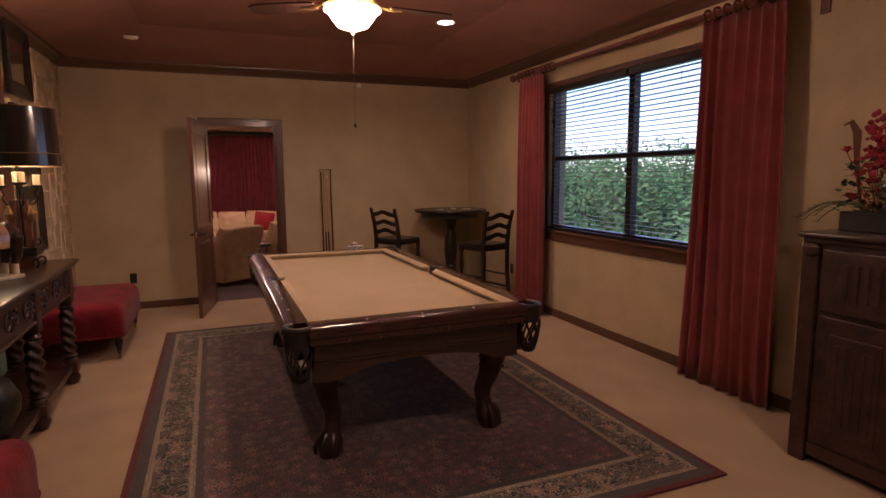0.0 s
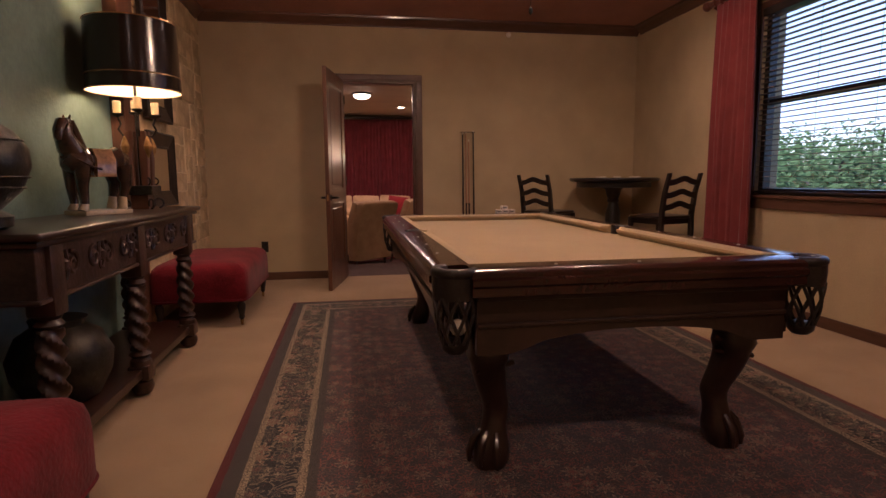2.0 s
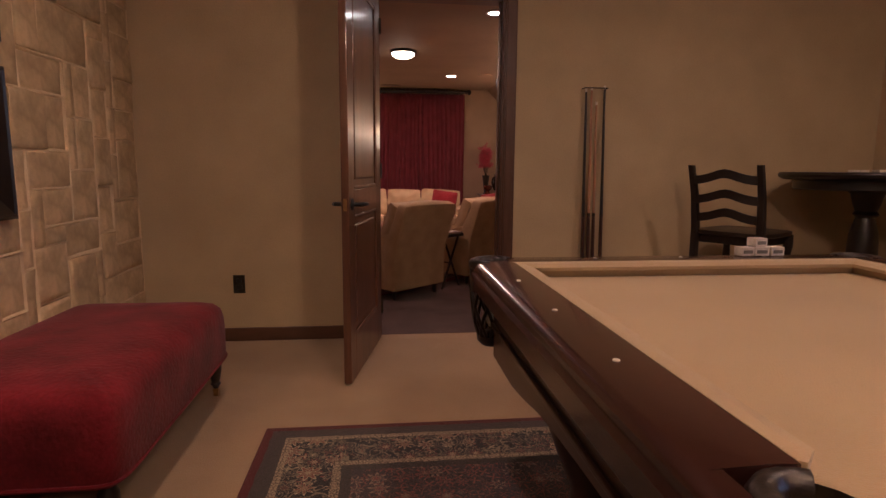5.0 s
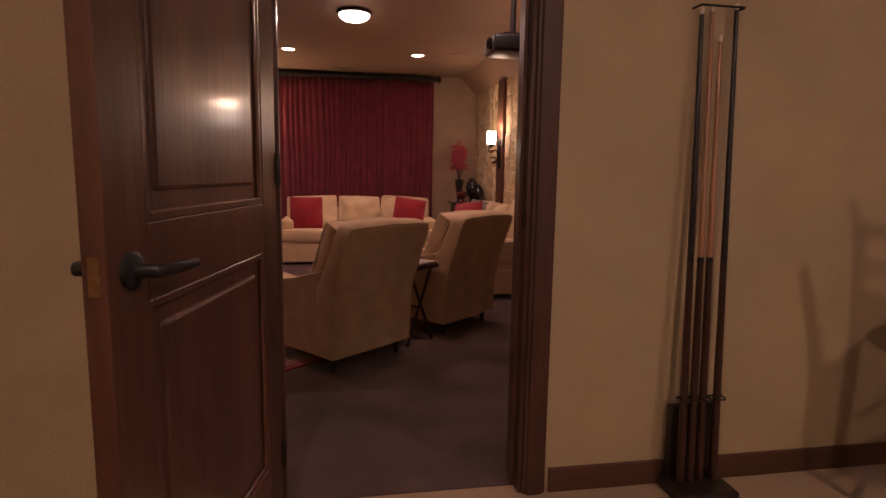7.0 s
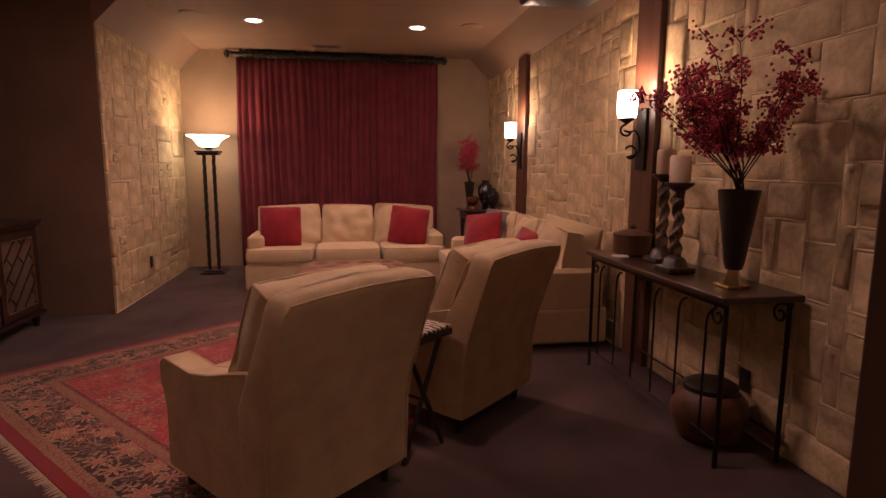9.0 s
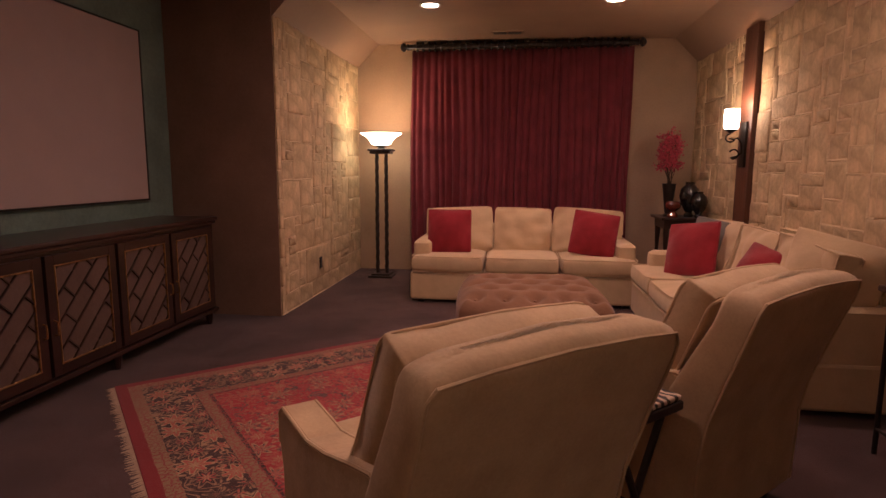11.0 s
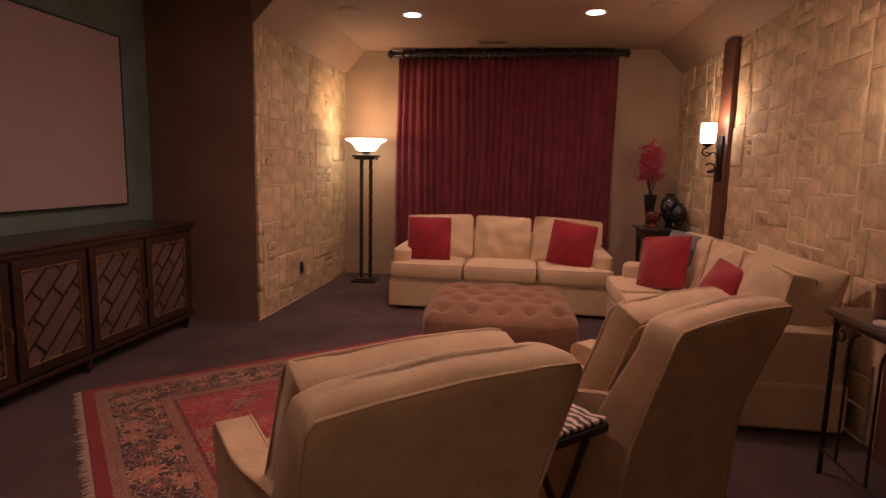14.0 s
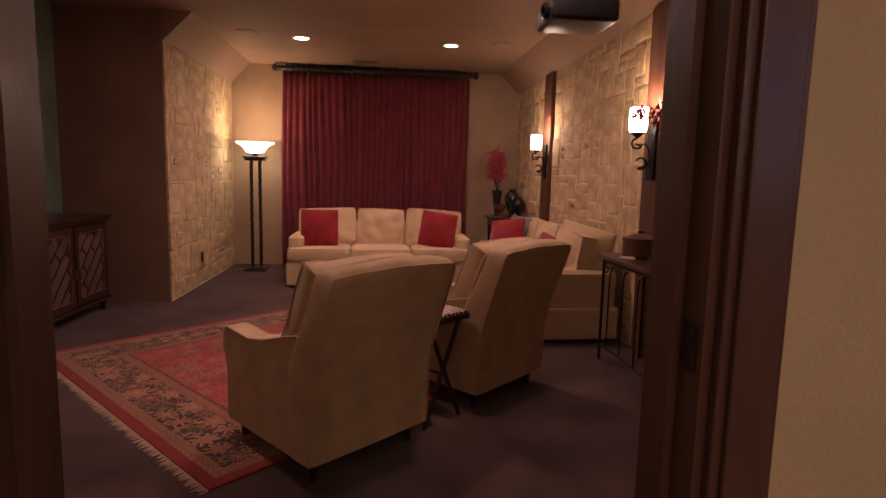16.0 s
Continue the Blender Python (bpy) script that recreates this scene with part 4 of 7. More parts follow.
    return tagged(ob, "dark glazed pottery horse statue on a cream slab", "statue")


horse(pose(-1.585, 3.80, CZ + 0.001, 0, 0, -33) @ Matrix.Diagonal((1.06, 0.92, 0.95, 1)))
bm = bmesh.new()
lathe(bm, [(0.09, 0), (0.12, 0.012), (0.125, 0.05), (0.085, 0.075), (0.10, 0.09), (0.16, 0.15), (0.195, 0.24), (0.19, 0.31), (0.15, 0.37), (0.10, 0.41), (0.085, 0.46), (0.10, 0.50), (0.115, 0.51), (0.105, 0.515)], segs=32)
urn = thing("urn", pose(-1.61, 2.86, CZ + 0.001) @ Matrix.Scale(0.92, 4), "large dark bronze lidded urn on the console", "urn")
part("body", bm, M_BRONZE, urn, smooth=True)
bm = bmesh.new()
lathe(bm, [(0.105, 0.514), (0.11, 0.525), (0.07, 0.56), (0.035, 0.58), (0.03, 0.60), (0.045, 0.62), (0.04, 0.65), (0.012, 0.67)], segs=24)
part("lid", bm, M_BRONZE, urn, smooth=True)
for s in (-1, 1):
    bm = bmesh.new()
    tube(bm, [(0, s * (0.17 + 0.06 * math.sin(t)), 0.33 + 0.05 * math.cos(t)) for t in [math.pi * k / 10 for k in range(11)]], 0.011, 8)
    part("handle", bm, M_BRONZE, urn, smooth=True)
bm = bmesh.new()
for z, r in ((0.16, 0.168), (0.20, 0.187), (0.34, 0.173)):
    tube(bm, [(r * math.cos(t), r * math.sin(t), z) for t in [2 * math.pi * k / 32 for k in range(33)]], 0.005, 6)
part("relief_band", bm, M_BRONZE, urn, smooth=True)

# table lamp: tripod of flat uprights, four candle sleeves, drum shade
LX, LY = -1.55, 4.33
tl = thing("table_lamp", pose(LX, LY, CZ + 0.001), "iron and wood candelabra table lamp with a dark drum shade", "table lamp")
for a in range(4):
    bm = bmesh.new()
    ang = math.pi / 4 + a * math.pi / 2
    c, s = math.cos(ang), math.sin(ang)
    tube(bm, [(0.10 * c + 0.028 * math.cos(t) * c, 0.10 * s + 0.028 * math.cos(t) * s, 0.032 + 0.028 * math.sin(t)) for t in [-1.5 + 5.2 * k / 12 for k in range(13)]], 0.006, 6)
    part("foot_scroll", bm, M_IRON, tl, smooth=True)
    bm = bmesh.new()
    tube(bm, [(0.085 * c + 0.02 * math.cos(t) * c, 0.085 * s + 0.02 * math.cos(t) * s, 0.165 + 0.02 * math.sin(t)) for t in [-1.5 + 5.0 * k / 12 for k in range(13)]], 0.005, 6)
    part("upper_scroll", bm, M_IRON, tl, smooth=True)
part("base_block", one_box(-0.085, 0.085, -0.085, 0.085, 0.085, 0.14, bevel=0.005), M_BRONZE, tl)
part("base_block", one_box(-0.05, 0.05, -0.05, 0.05, 0.001, 0.085, bevel=0.004), M_BEAM, tl)
for dx, dy in ((-0.04, -0.04), (0.04, -0.04), (-0.04, 0.04), (0.04, 0.04)):
    bm = bmesh.new()
    loft(bm, [(dx, dy, 0.14, 0.02, 0.02), (dx * 1.05, dy * 1.05, 0.3, 0.024, 0.024), (dx * 0.9, dy * 0.9, 0.46, 0.018, 0.018)], 12, 6)
    part("upright", bm, M_BEAM, tl, "reddish wooden upright")
bm = bmesh.new()
tube(bm, [(0, 0, 0.14), (0, 0, 1.02)], 0.009, 8)
part("stem", bm, M_IRON, tl)
for a in range(4):
    ang = a * math.pi / 2 + 0.4
    c, s = math.cos(ang), math.sin(ang)
    cz = 0.585 + (0.02 if a % 2 else 0)
    bm = bmesh.new()
    tube(bm, [(0.03 * c, 0.03 * s, 0.44), (0.075 * c, 0.075 * s, 0.43), (0.10 * c, 0.10 * s, 0.47), (0.085 * c, 0.085 * s, 0.50), (0.10 * c, 0.10 * s, cz - 0.04)], 0.006, 6)
    lathe(bm, [(0.008, cz - 0.045), (0.03, cz - 0.035), (0.034, cz - 0.025), (0.008, cz - 0.024)], 0.10 * c, 0.10 * s, 14)
    arm = part("arm", bm, M_IRON, tl, smooth=True)
    bm = bmesh.new()
    lathe(bm, [(0.021, cz - 0.024), (0.022, cz + 0.02), (0.023, cz + 0.042), (0.018, cz + 0.046)], 0.10 * c, 0.10 * s, 14)
    part("candle_sleeve", bm, M_CANDLE, arm, "ivory candle sleeve", smooth=True)
    bm = bmesh.new()
    lathe(bm, [(0.002, 0.30), (0.02, 0.34), (0.026, 0.37), (0.012, 0.41), (0.002, 0.43)], 0.085 * math.cos(ang + 0.5), 0.085 * math.sin(ang + 0.5), 6)
    part("crystal_drop", bm, M_GOLD, arm, "amber crystal drop")
bm = bmesh.new()
lathe(bm, [(0.255, 0.685), (0.243, 1.075)], segs=40, close=False)
shade = part("shade", bm, mat("dark_lacquer_shade", (0.02, 0.013, 0.01), 0.2, var=0.3, scale=8, bump=0.02, coat=0.4), tl, "glossy dark brown drum shade", smooth=True)
bm = bmesh.new()
lathe(bm, [(0.253, 0.687), (0.241, 1.073)], segs=40, close=False)
part("shade_lining", bm, mat("shade_lining_cream", (0.85, 0.74, 0.52), 0.7, var=0.04, bump=0.05), shade, "cream shade lining", smooth=True)
for z, r in ((0.687, 0.2552), (0.77, 0.2525), (1.073, 0.2435)):
    bm = bmesh.new()
    tube(bm, [(r * math.cos(t), r * math.sin(t), z) for t in [2 * math.pi * k / 40 for k in range(41)]], 0.0035, 6)
    part("gold_trim", bm, M_GOLD, shade, "thin gold trim", smooth=True)
lamp("table_lamp_bulb", "POINT", (LX, LY, CZ + 0.82), 9, (1.0, 0.64, 0.28), 0.05)


# ---- framed mirrors on the stone ----
def framed(place, w, h):
    f = thing("framed_mirror", place, "small wall mirror with a wide dark wooden surround", "mirror", "mirrors on the stone wall")
    fw = 0.12
    prof = [(0, 0.0), (0, 0.03), (0.012, 0.036), (0.02, 0.03), (0.10, 0.012), (0.105, 0.016), (0.12, 0.014), (0.12, 0.0)]
    corner = lambda o: [(-w / 2 + o, -h / 2 + o), (w / 2 - o, -h / 2 + o), (w / 2 - o, h / 2 - o), (-w / 2 + o, h / 2 - o)]
    for k in range(4):
        bm = bmesh.new()
        rings(bm, [[(d, *corner(o)[j]) for o, d in prof] for j in (k, (k + 1) % 4)])
        part("frame_side", bm, M_BLACKWOOD, f)
    part("mirror", one_box(0.002, 0.009, -w / 2 + fw - 0.005, w / 2 - fw + 0.005, -h / 2 + fw - 0.005, h / 2 - fw + 0.005), M_MIRROR, f, "mirror glass")
    return f


for z in (1.17, 1.83, 2.47):
    framed(pose(XL + 0.022, 5.45, z), 0.62, 0.57)


def outlet(place, label="dark bronze wall outlet plate"):
    o = thing("outlet", place, label, "outlet", "wall outlets")
    part("plate", one_box(-0.036, 0.036, -0.006, 0, -0.058, 0.058, bevel=0.003), M_BRONZE, o)
    for z in (-0.02, 0.02):
        part("socket", one_box(-0.016, 0.016, -0.008, -0.005, z - 0.013, z + 0.013, bevel=0.002), M_BLACK, o)


outlet(pose(-1.235, YF - 0.001, 0.365))
outlet(pose(XR - 0.001, 5.72, 0.38, 0, 0, -90))

# smoke detector, sprinkler, recessed lights
HIZ = HI
def lathed(name, material, prof, place, label, category, segs=24, group=""):
    bm = bmesh.new()
    lathe(bm, prof, segs=segs)
    ob = part(name, bm, material, smooth=True)
    ob.matrix_world = place
    return tagged(ob, label, category, group)


lathed("smoke_detector", M_WHITE, [(0.068, 0.0), (0.068, -0.018), (0.055, -0.032), (0.03, -0.036)], pose(-1.01, 6.32, 2.93, 13, 0, 0), "round white smoke detector on the ceiling", "smoke detector")
lathed("wall_sprinkler", M_WHITE, [(0.028, 0.0), (0.026, -0.01), (0.01, -0.014), (0.008, -0.03), (0.016, -0.034)], pose(1.48, YF, 2.67, -90, 0, 0), "small white sprinkler rosette on the wall", "sprinkler", 16)


def can(x, y, z):
    c = thing("recessed_light", pose(x, y, z), "lit round recessed ceiling light", "ceiling light", "recessed lights")
    bm = bmesh.new()
    lathe(bm, [(0.098, 0.002), (0.098, -0.005), (0.08, -0.008), (0.072, 0.0)], segs=28, close=False)
    part("trim_ring", bm, M_WHITE, c, smooth=True)
    bm = bmesh.new()
    lathe(bm, [(0.073, -0.001), (0.05, -0.004), (0.01, -0.006)], segs=24)
    part("lens", bm, M_GLOWC, c, "glowing lens")


# fittings for the known can and its three added mirror positions
for x, y in ((1.86, 5.0), (-0.6, 5.0), (1.86, 0.4), (-0.6, 0.4)):
    can(x, y, HIZ)

# ---- ceiling fan ----
fan = thing("ceiling_fan", pose(0.52, 3.25, HIZ), "bronze ceiling fan with dark blades and a lit glass bowl", "ceiling fan")
bm = bmesh.new()
lathe(bm, [(0.02, 0.0), (0.07, -0.005), (0.075, -0.04), (0.02, -0.06), (0.014, -0.07), (0.014, -0.27), (0.02, -0.28), (0.10, -0.30), (0.135, -0.33), (0.135, -0.38), (0.11, -0.415), (0.06, -0.43), (0.07, -0.44), (0.07, -0.455), (0.03, -0.46)], segs=28)
part("motor", bm, M_GOLD, fan, "antique gold motor housing", smooth=True)
bm = bmesh.new()
lathe(bm, [(0.172, -0.462), (0.176, -0.472), (0.15, -0.487), (0.132, -0.52), (0.095, -0.565), (0.045, -0.582), (0.01, -0.585)], segs=32, close=False)
part("glass_bowl", bm, M_GLOWB, fan, "glowing amber glass bowl", smooth=True)
bm = bmesh.new()
for a in range(4):
    t = a * math.pi / 2
    tube(bm, [((0.07 + 0.035 * k) * math.cos(t + 0.3 * math.sin(k)), (0.07 + 0.035 * k) * math.sin(t + 0.3 * math.sin(k)), -0.445 - 0.008 * k + 0.012 * math.sin(2.2 * k)) for k in range(4)], 0.009, 6)
part("bowl_bracket", bm, M_GOLD, fan, smooth=True)
bm = bmesh.new()
lathe(bm, [(0.012, -0.585), (0.016, -0.60), (0.006, -0.615)], segs=10)
tube(bm, [(0, 0, -0.61), (0, 0, -1.14)], 0.0013, 5)
lathe(bm, [(0.002, -1.14), (0.009, -1.15), (0.009, -1.165), (0.002, -1.175)], segs=10)
part("pull_chain", bm, M_BRONZE, fan)
for k in range(5):
    a = math.radians(72 * k + 4)
    t = Matrix.Rotation(a, 4, "Z")
    bm = bmesh.new()
    out = [(0.24, 0.05), (0.3, 0.062), (0.5, 0.072), (0.62, 0.07), (0.66, 0.05), (0.67, 0.0)]
    loop = out + [(x, -y) for x, y in out[::-1][1:]]
    rows = [[t @ Vector((x, y, -0.43 + 0.12 * y + dz)) for x, y in loop] for dz in (-0.004, 0.004)]
    rings(bm, rows)
    blade = part("blade", bm, M_DARKWOOD, fan, "dark wooden blade")
    bm = bmesh.new()
    tube(bm, [t @ Vector(p) for p in ((0.12, 0, -0.39), (0.18, 0.02, -0.425), (0.26, 0.0, -0.438), (0.33, 0, -0.438))], [0.014, 0.01, 0.014, 0.006], 8)
    part("blade_arm", bm, M_GOLD, blade)

# ---- cabinet with flowers ----
cab = thing("carved_cabinet", pose(2.49, 0.30, 0), "tall dark carved wooden cabinet against the wall", "cabinet")
CWI, CD, CH = 1.38, 0.51, 1.225
part("carcass", one_box(0.02, CD, 0.02, CWI - 0.02, 0.10, CH - 0.05, bevel=0.004), M_CARVED, cab)
bm = bmesh.new()
box(bm, -0.02, CD, -0.02, CWI + 0.02, CH - 0.028, CH, bevel=0.01)
box(bm, 0.0, CD, 0.0, CWI, CH - 0.055, CH - 0.028, bevel=0.008)
part("top", bm, M_DARKWOOD, cab)
for y in (0.0, CWI - 0.085):
    part("corner_post", one_box(0.0, 0.085, y, y + 0.085, 0.0, CH - 0.055, bevel=0.006), M_CARVED, cab)
    bm = bmesh.new()
    lathe(bm, [(0.03, CH - 0.13), (0.048, CH - 0.11), (0.05, CH - 0.075), (0.035, CH - 0.056)], 0.02, y + 0.042, 14)
    part("corbel", bm, M_CARVED, cab, smooth=True)
for k in range(3):
    y0 = 0.10 + k * 0.395
    d = part("door", one_box(0.004, 0.03, y0, y0 + 0.385, 0.14, 0.80, bevel=0.004), M_CARVED, cab)
    bm = bmesh.new()
    box(bm, -0.004, 0.006, y0 + 0.07, y0 + 0.315, 0.22, 0.72, bevel=0.005)
    for j in range(5):
        box(bm, -0.009, -0.002, y0 + 0.095 + j * 0.042, y0 + 0.115 + j * 0.042, 0.27, 0.67, bevel=0.003)
    part("door_panel", bm, M_CARVED, d, "fluted carved panel")
    bm = bmesh.new()
    box(bm, 0.004, 0.03, y0, y0 + 0.385, 0.83, 1.14, bevel=0.004)
    dr = part("drawer", bm, M_CARVED, cab)
    bm = bmesh.new()
    for j in range(4):
        box(bm, -0.006, 0.005, y0 + 0.10 + j * 0.05, y0 + 0.13 + j * 0.05, 0.90, 1.08, bevel=0.006)
    part("drawer_carving", bm, M_CARVED, dr)
part("plinth", one_box(0.012, CD - 0.01, 0.09, CWI - 0.09, 0.045, 0.12, bevel=0.005), M_DARKWOOD, cab)

M_LEAF = mat("artificial_leaf", (0.045, 0.085, 0.03), 0.5, var=0.35, scale=20, bump=0.1)
M_FLOWER = mat("dark_red_flower", (0.33, 0.015, 0.03), 0.6, var=0.3, scale=30, bump=0.2)
fl = thing("flower_arrangement", pose(2.770, 1.470, CH + 0.001), "artificial red flowers and ferns in a dark box planter", "flower arrangement")
part("planter", one_box(-0.09, 0.09, -0.16, 0.16, 0, 0.10, bevel=0.006), M_BLACKWOOD, fl)
rnd = random.Random(5)


def blade_leaf(bm, base, tip, w, droop=0.0):
    base, tip = Vector(base), Vector(tip)
    d = tip - base
    side = d.cross(Vector((0, 0, 1)))
    side = side.normalized() * w if side.length > 1e-5 else Vector((w, 0, 0))
    mid = base + d * 0.5 + Vector((0, 0, droop))
    q = [bm.verts.new(p) for p in (base, mid - side, tip, mid + side)]
    up = [bm.verts.new(Vector(v.co) + Vector((0, 0, 0.0015))) for v in q]
    bm.faces.new(q)
    bm.faces.new(up[::-1])
    for i in range(4):
        bm.faces.new((q[i], q[(i + 1) % 4], up[(i + 1) % 4], up[i]))


for k in range(9):
    bm = bmesh.new()
    a = rnd.uniform(0, 2 * math.pi) if k > 2 else 1.9 + 0.35 * k
    L = rnd.uniform(0.2, 0.34)
    pts = [Vector((0.04 * math.cos(a) + L * t * math.cos(a), 0.08 * math.sin(a) + L * t * math.sin(a), 0.10 + 0.22 * t - 0.26 * t * t)) for t in [j / 10 for j in range(11)]]
    tube(bm, pts, 0.0025, 5)
    for j in range(1, 11):
        w = 0.07 * (1 - j / 12)
        sd = Vector((-math.sin(a), math.cos(a), 0))
        for s in (-1, 1):
            blade_leaf(bm, pts[j], pts[j] + sd * s * w + Vector((math.cos(a), math.sin(a), 0.1)) * 0.02, 0.007)
    part("fern_frond", bm, M_LEAF, fl, "green fern frond")
bm = bmesh.new()
for k in range(230):
    a, r, z = rnd.uniform(0, 6.28), rnd.uniform(0.02, 0.19), rnd.uniform(0.10, 0.36)
    b = Vector((r * math.cos(a), 1.1 * r * math.sin(a), z))
    blade_leaf(bm, b, b + Vector((rnd.uniform(-1, 1), rnd.uniform(-1, 1), rnd.uniform(-0.4, 0.8))) * 0.05, 0.017)
part("leaves", bm, M_LEAF, fl)
for k in range(20):
    a, r, z = rnd.uniform(0, 6.28), rnd.uniform(0.04, 0.20), rnd.uniform(0.16, 0.42)
    bm = bmesh.new()
    c = Vector((r * math.cos(a), 1.1 * r * math.sin(a), z))
    tube(bm, [(c.x * 0.3, c.y * 0.3, 0.09), c], 0.0025, 5)
    for j in range(10):
        t = 2 * math.pi * j / 5 + (0.6 if j > 4 else 0)
        rr = 0.032 if j < 5 else 0.02
        blade_leaf(bm, c, c + Vector((rr * math.cos(t), rr * math.sin(t), 0.012 if j < 5 else 0.026)), 0.012, 0.006)
    bmesh.ops.create_icosphere(bm, subdivisions=1, radius=0.014, matrix=Matrix.Translation(c + Vector((0, 0, 0.008))))
    part("flower", bm, M_FLOWER, fl, "dark red flower")
bm = bmesh.new()
for k in range(150):
    t = rnd.random()
    c = Vector((rnd.gauss(-0.03, 0.028), 0.03 + rnd.gauss(0, 0.035), 0.28 + 0.32 * t))
    bmesh.ops.create_icosphere(bm, subdivisions=1, radius=rnd.uniform(0.009, 0.016), matrix=Matrix.Translation(c))
part("berry_spike", bm, M_FLOWER, fl, "tall spike of red berries", smooth=True)
bm = bmesh.new()
tube(bm, [(-0.03, 0.09, 0.1), (-0.05, 0.12, 0.35), (-0.055, 0.125, 0.50), (-0.07, 0.15, 0.555), (-0.08, 0.18, 0.54)], [0.006, 0.012, 0.02, 0.014, 0.004], 8)
part("pod_stem", bm, M_BEAM, fl)

# ---- bar table, chairs, cards ----
bt = thing("bar_table", pose(2.53, 6.49, 0.035), "round black pedestal bar table", "bar table")
bm = bmesh.new()
lathe(bm, [(0.30, 1.0), (0.44, 1.005), (0.468, 1.02), (0.473, 1.035), (0.463, 1.048), (0.3, 1.05)], segs=48)
part("tabletop", bm, M_BLACKWOOD, bt, smooth=True)
bm = bmesh.new()
lathe(bm, [(0.38, 0.945), (0.39, 0.95), (0.39, 1.0), (0.3, 1.0)], segs=40)
part("apron", bm, M_BLACKWOOD, bt, smooth=True)
bm = bmesh.new()
lathe(bm, [(0.11, 0.945), (0.085, 0.92), (0.07, 0.86), (0.055, 0.82), (0.068, 0.80), (0.05, 0.78), (0.075, 0.68), (0.085, 0.50), (0.065, 0.32), (0.08, 0.30), (0.06, 0.27), (0.10, 0.20), (0.13, 0.14), (0.10, 0.10)], segs=24)
part("pedestal", bm, M_BLACKWOOD, bt, smooth=True)
for k in range(4):
    a = math.pi / 4 + k * math.pi / 2
    bm = bmesh.new()
    tube(bm, [(0.06 * math.cos(a), 0.06 * math.sin(a), 0.17), (0.2 * math.cos(a), 0.2 * math.sin(a), 0.12), (0.33 * math.cos(a), 0.33 * math.sin(a), -0.005)], [0.045, 0.035, 0.03], 10)
    part("foot", bm, M_BLACKWOOD, bt, smooth=True)
for x, y, r, h in ((2.31, 6.33, 20, 0.012), (2.53, 6.41, 70, 0.014), (2.69, 6.33, 5, 0.012)):
    d = thing("card_deck", pose(x, y, 1.0855, 0, 0, r), "small pale deck of playing cards on the table", "cards", "decks of cards")
    part("deck", one_box(-0.045, 0.045, -0.032, 0.032, 0, h, bevel=0.002), M_WHITE, d)


def bar_chair(place):
    c = thing("bar_chair", place, "black ladder-back wooden bar chair at the table", "bar chair", "chairs at the bar table")
    SW, SH, TH = 0.215, 0.74, 1.12
    bm = bmesh.new()
    rows = []
    for z, k in ((SH - 0.035, 0.96), (SH - 0.028, 1.0), (SH - 0.008, 1.0), (SH, 0.96)):
        rows.append([(k * (SW + 0.01) * math.copysign(abs(math.cos(a)) ** 0.4, math.cos(a)), k * 0.215 * math.copysign(abs(math.sin(a)) ** 0.4, math.sin(a)), z - (0.006 if z == SH else 0)) for a in [2 * math.pi * i / 32 for i in range(32)]])
    rings(bm, rows)
    part("seat", bm, M_BLACKWOOD, c, smooth=True)
    for s in (-1, 1):
        bm = bmesh.new()
        loft(bm, [(s * 0.195, -0.235, 0, 0.018, 0.018), (s * 0.195, -0.20, 0.4, 0.021, 0.021), (s * 0.195, -0.195, SH, 0.021, 0.023), (s * 0.197, -0.225, 0.95, 0.019, 0.02), (s * 0.20, -0.275, TH, 0.017, 0.016)], 12, 5)
        part("back_post", bm, M_BLACKWOOD, c, smooth=True)
        bm = bmesh.new()
        lathe(bm, [(0.017, 0), (0.016, 0.25), (0.022, 0.30), (0.018, 0.32), (0.026, 0.5), (0.02, 0.6), (0.027, 0.64), (0.027, SH - 0.03)], s * 0.185, 0.18, 12)
        part("front_leg", bm, M_BLACKWOOD, c, smooth=True)
    for z in (0.82, 0.93, 1.045):
        bm = bmesh.new()
        rows = []
        off = -0.205 - (z - 0.80) * 0.2
        for i in range(13):
            u = -1 + i / 6
            up = 0.012 * math.cos(u * math.pi) + 0.014 * math.exp(-(u / 0.35) ** 2)
            rows.append([(u * 0.19, off - 0.012 * (1 - u * u) + d, z + up + e) for d, e in ((0.008, -0.024), (-0.008, -0.024), (-0.008, 0.026), (0.008, 0.026))])
        rings(bm, rows)
        part("ladder_slat", bm, M_BLACKWOOD, c, smooth=True)
    for z, y0, y1, x in ((0.22, -0.21, 0.18, -0.19), (0.22, -0.21, 0.18, 0.19), (0.36, -0.20, 0.18, -0.19), (0.36, -0.20, 0.18, 0.19)):
        bm = bmesh.new()
        tube(bm, [(x, y0, z), (x, y1, z)], 0.011, 8)
        part("stretcher", bm, M_BLACKWOOD, c)
    bm = bmesh.new()
    tube(bm, [(-0.19, 0.18, 0.28), (0.19, 0.18, 0.28)], 0.012, 8)
    part("foot_rail", bm, M_BLACKWOOD, c)
    part("seat_apron", one_box(-0.18, 0.18, -0.18, 0.18, SH - 0.085, SH - 0.036, bevel=0.003), M_BLACKWOOD, c)
    return c


bar_chair(pose(1.845, 6.62, 0, 0, 0, -60))
bar_chair(pose(2.58, 5.62, 0, 0, 0, 18))

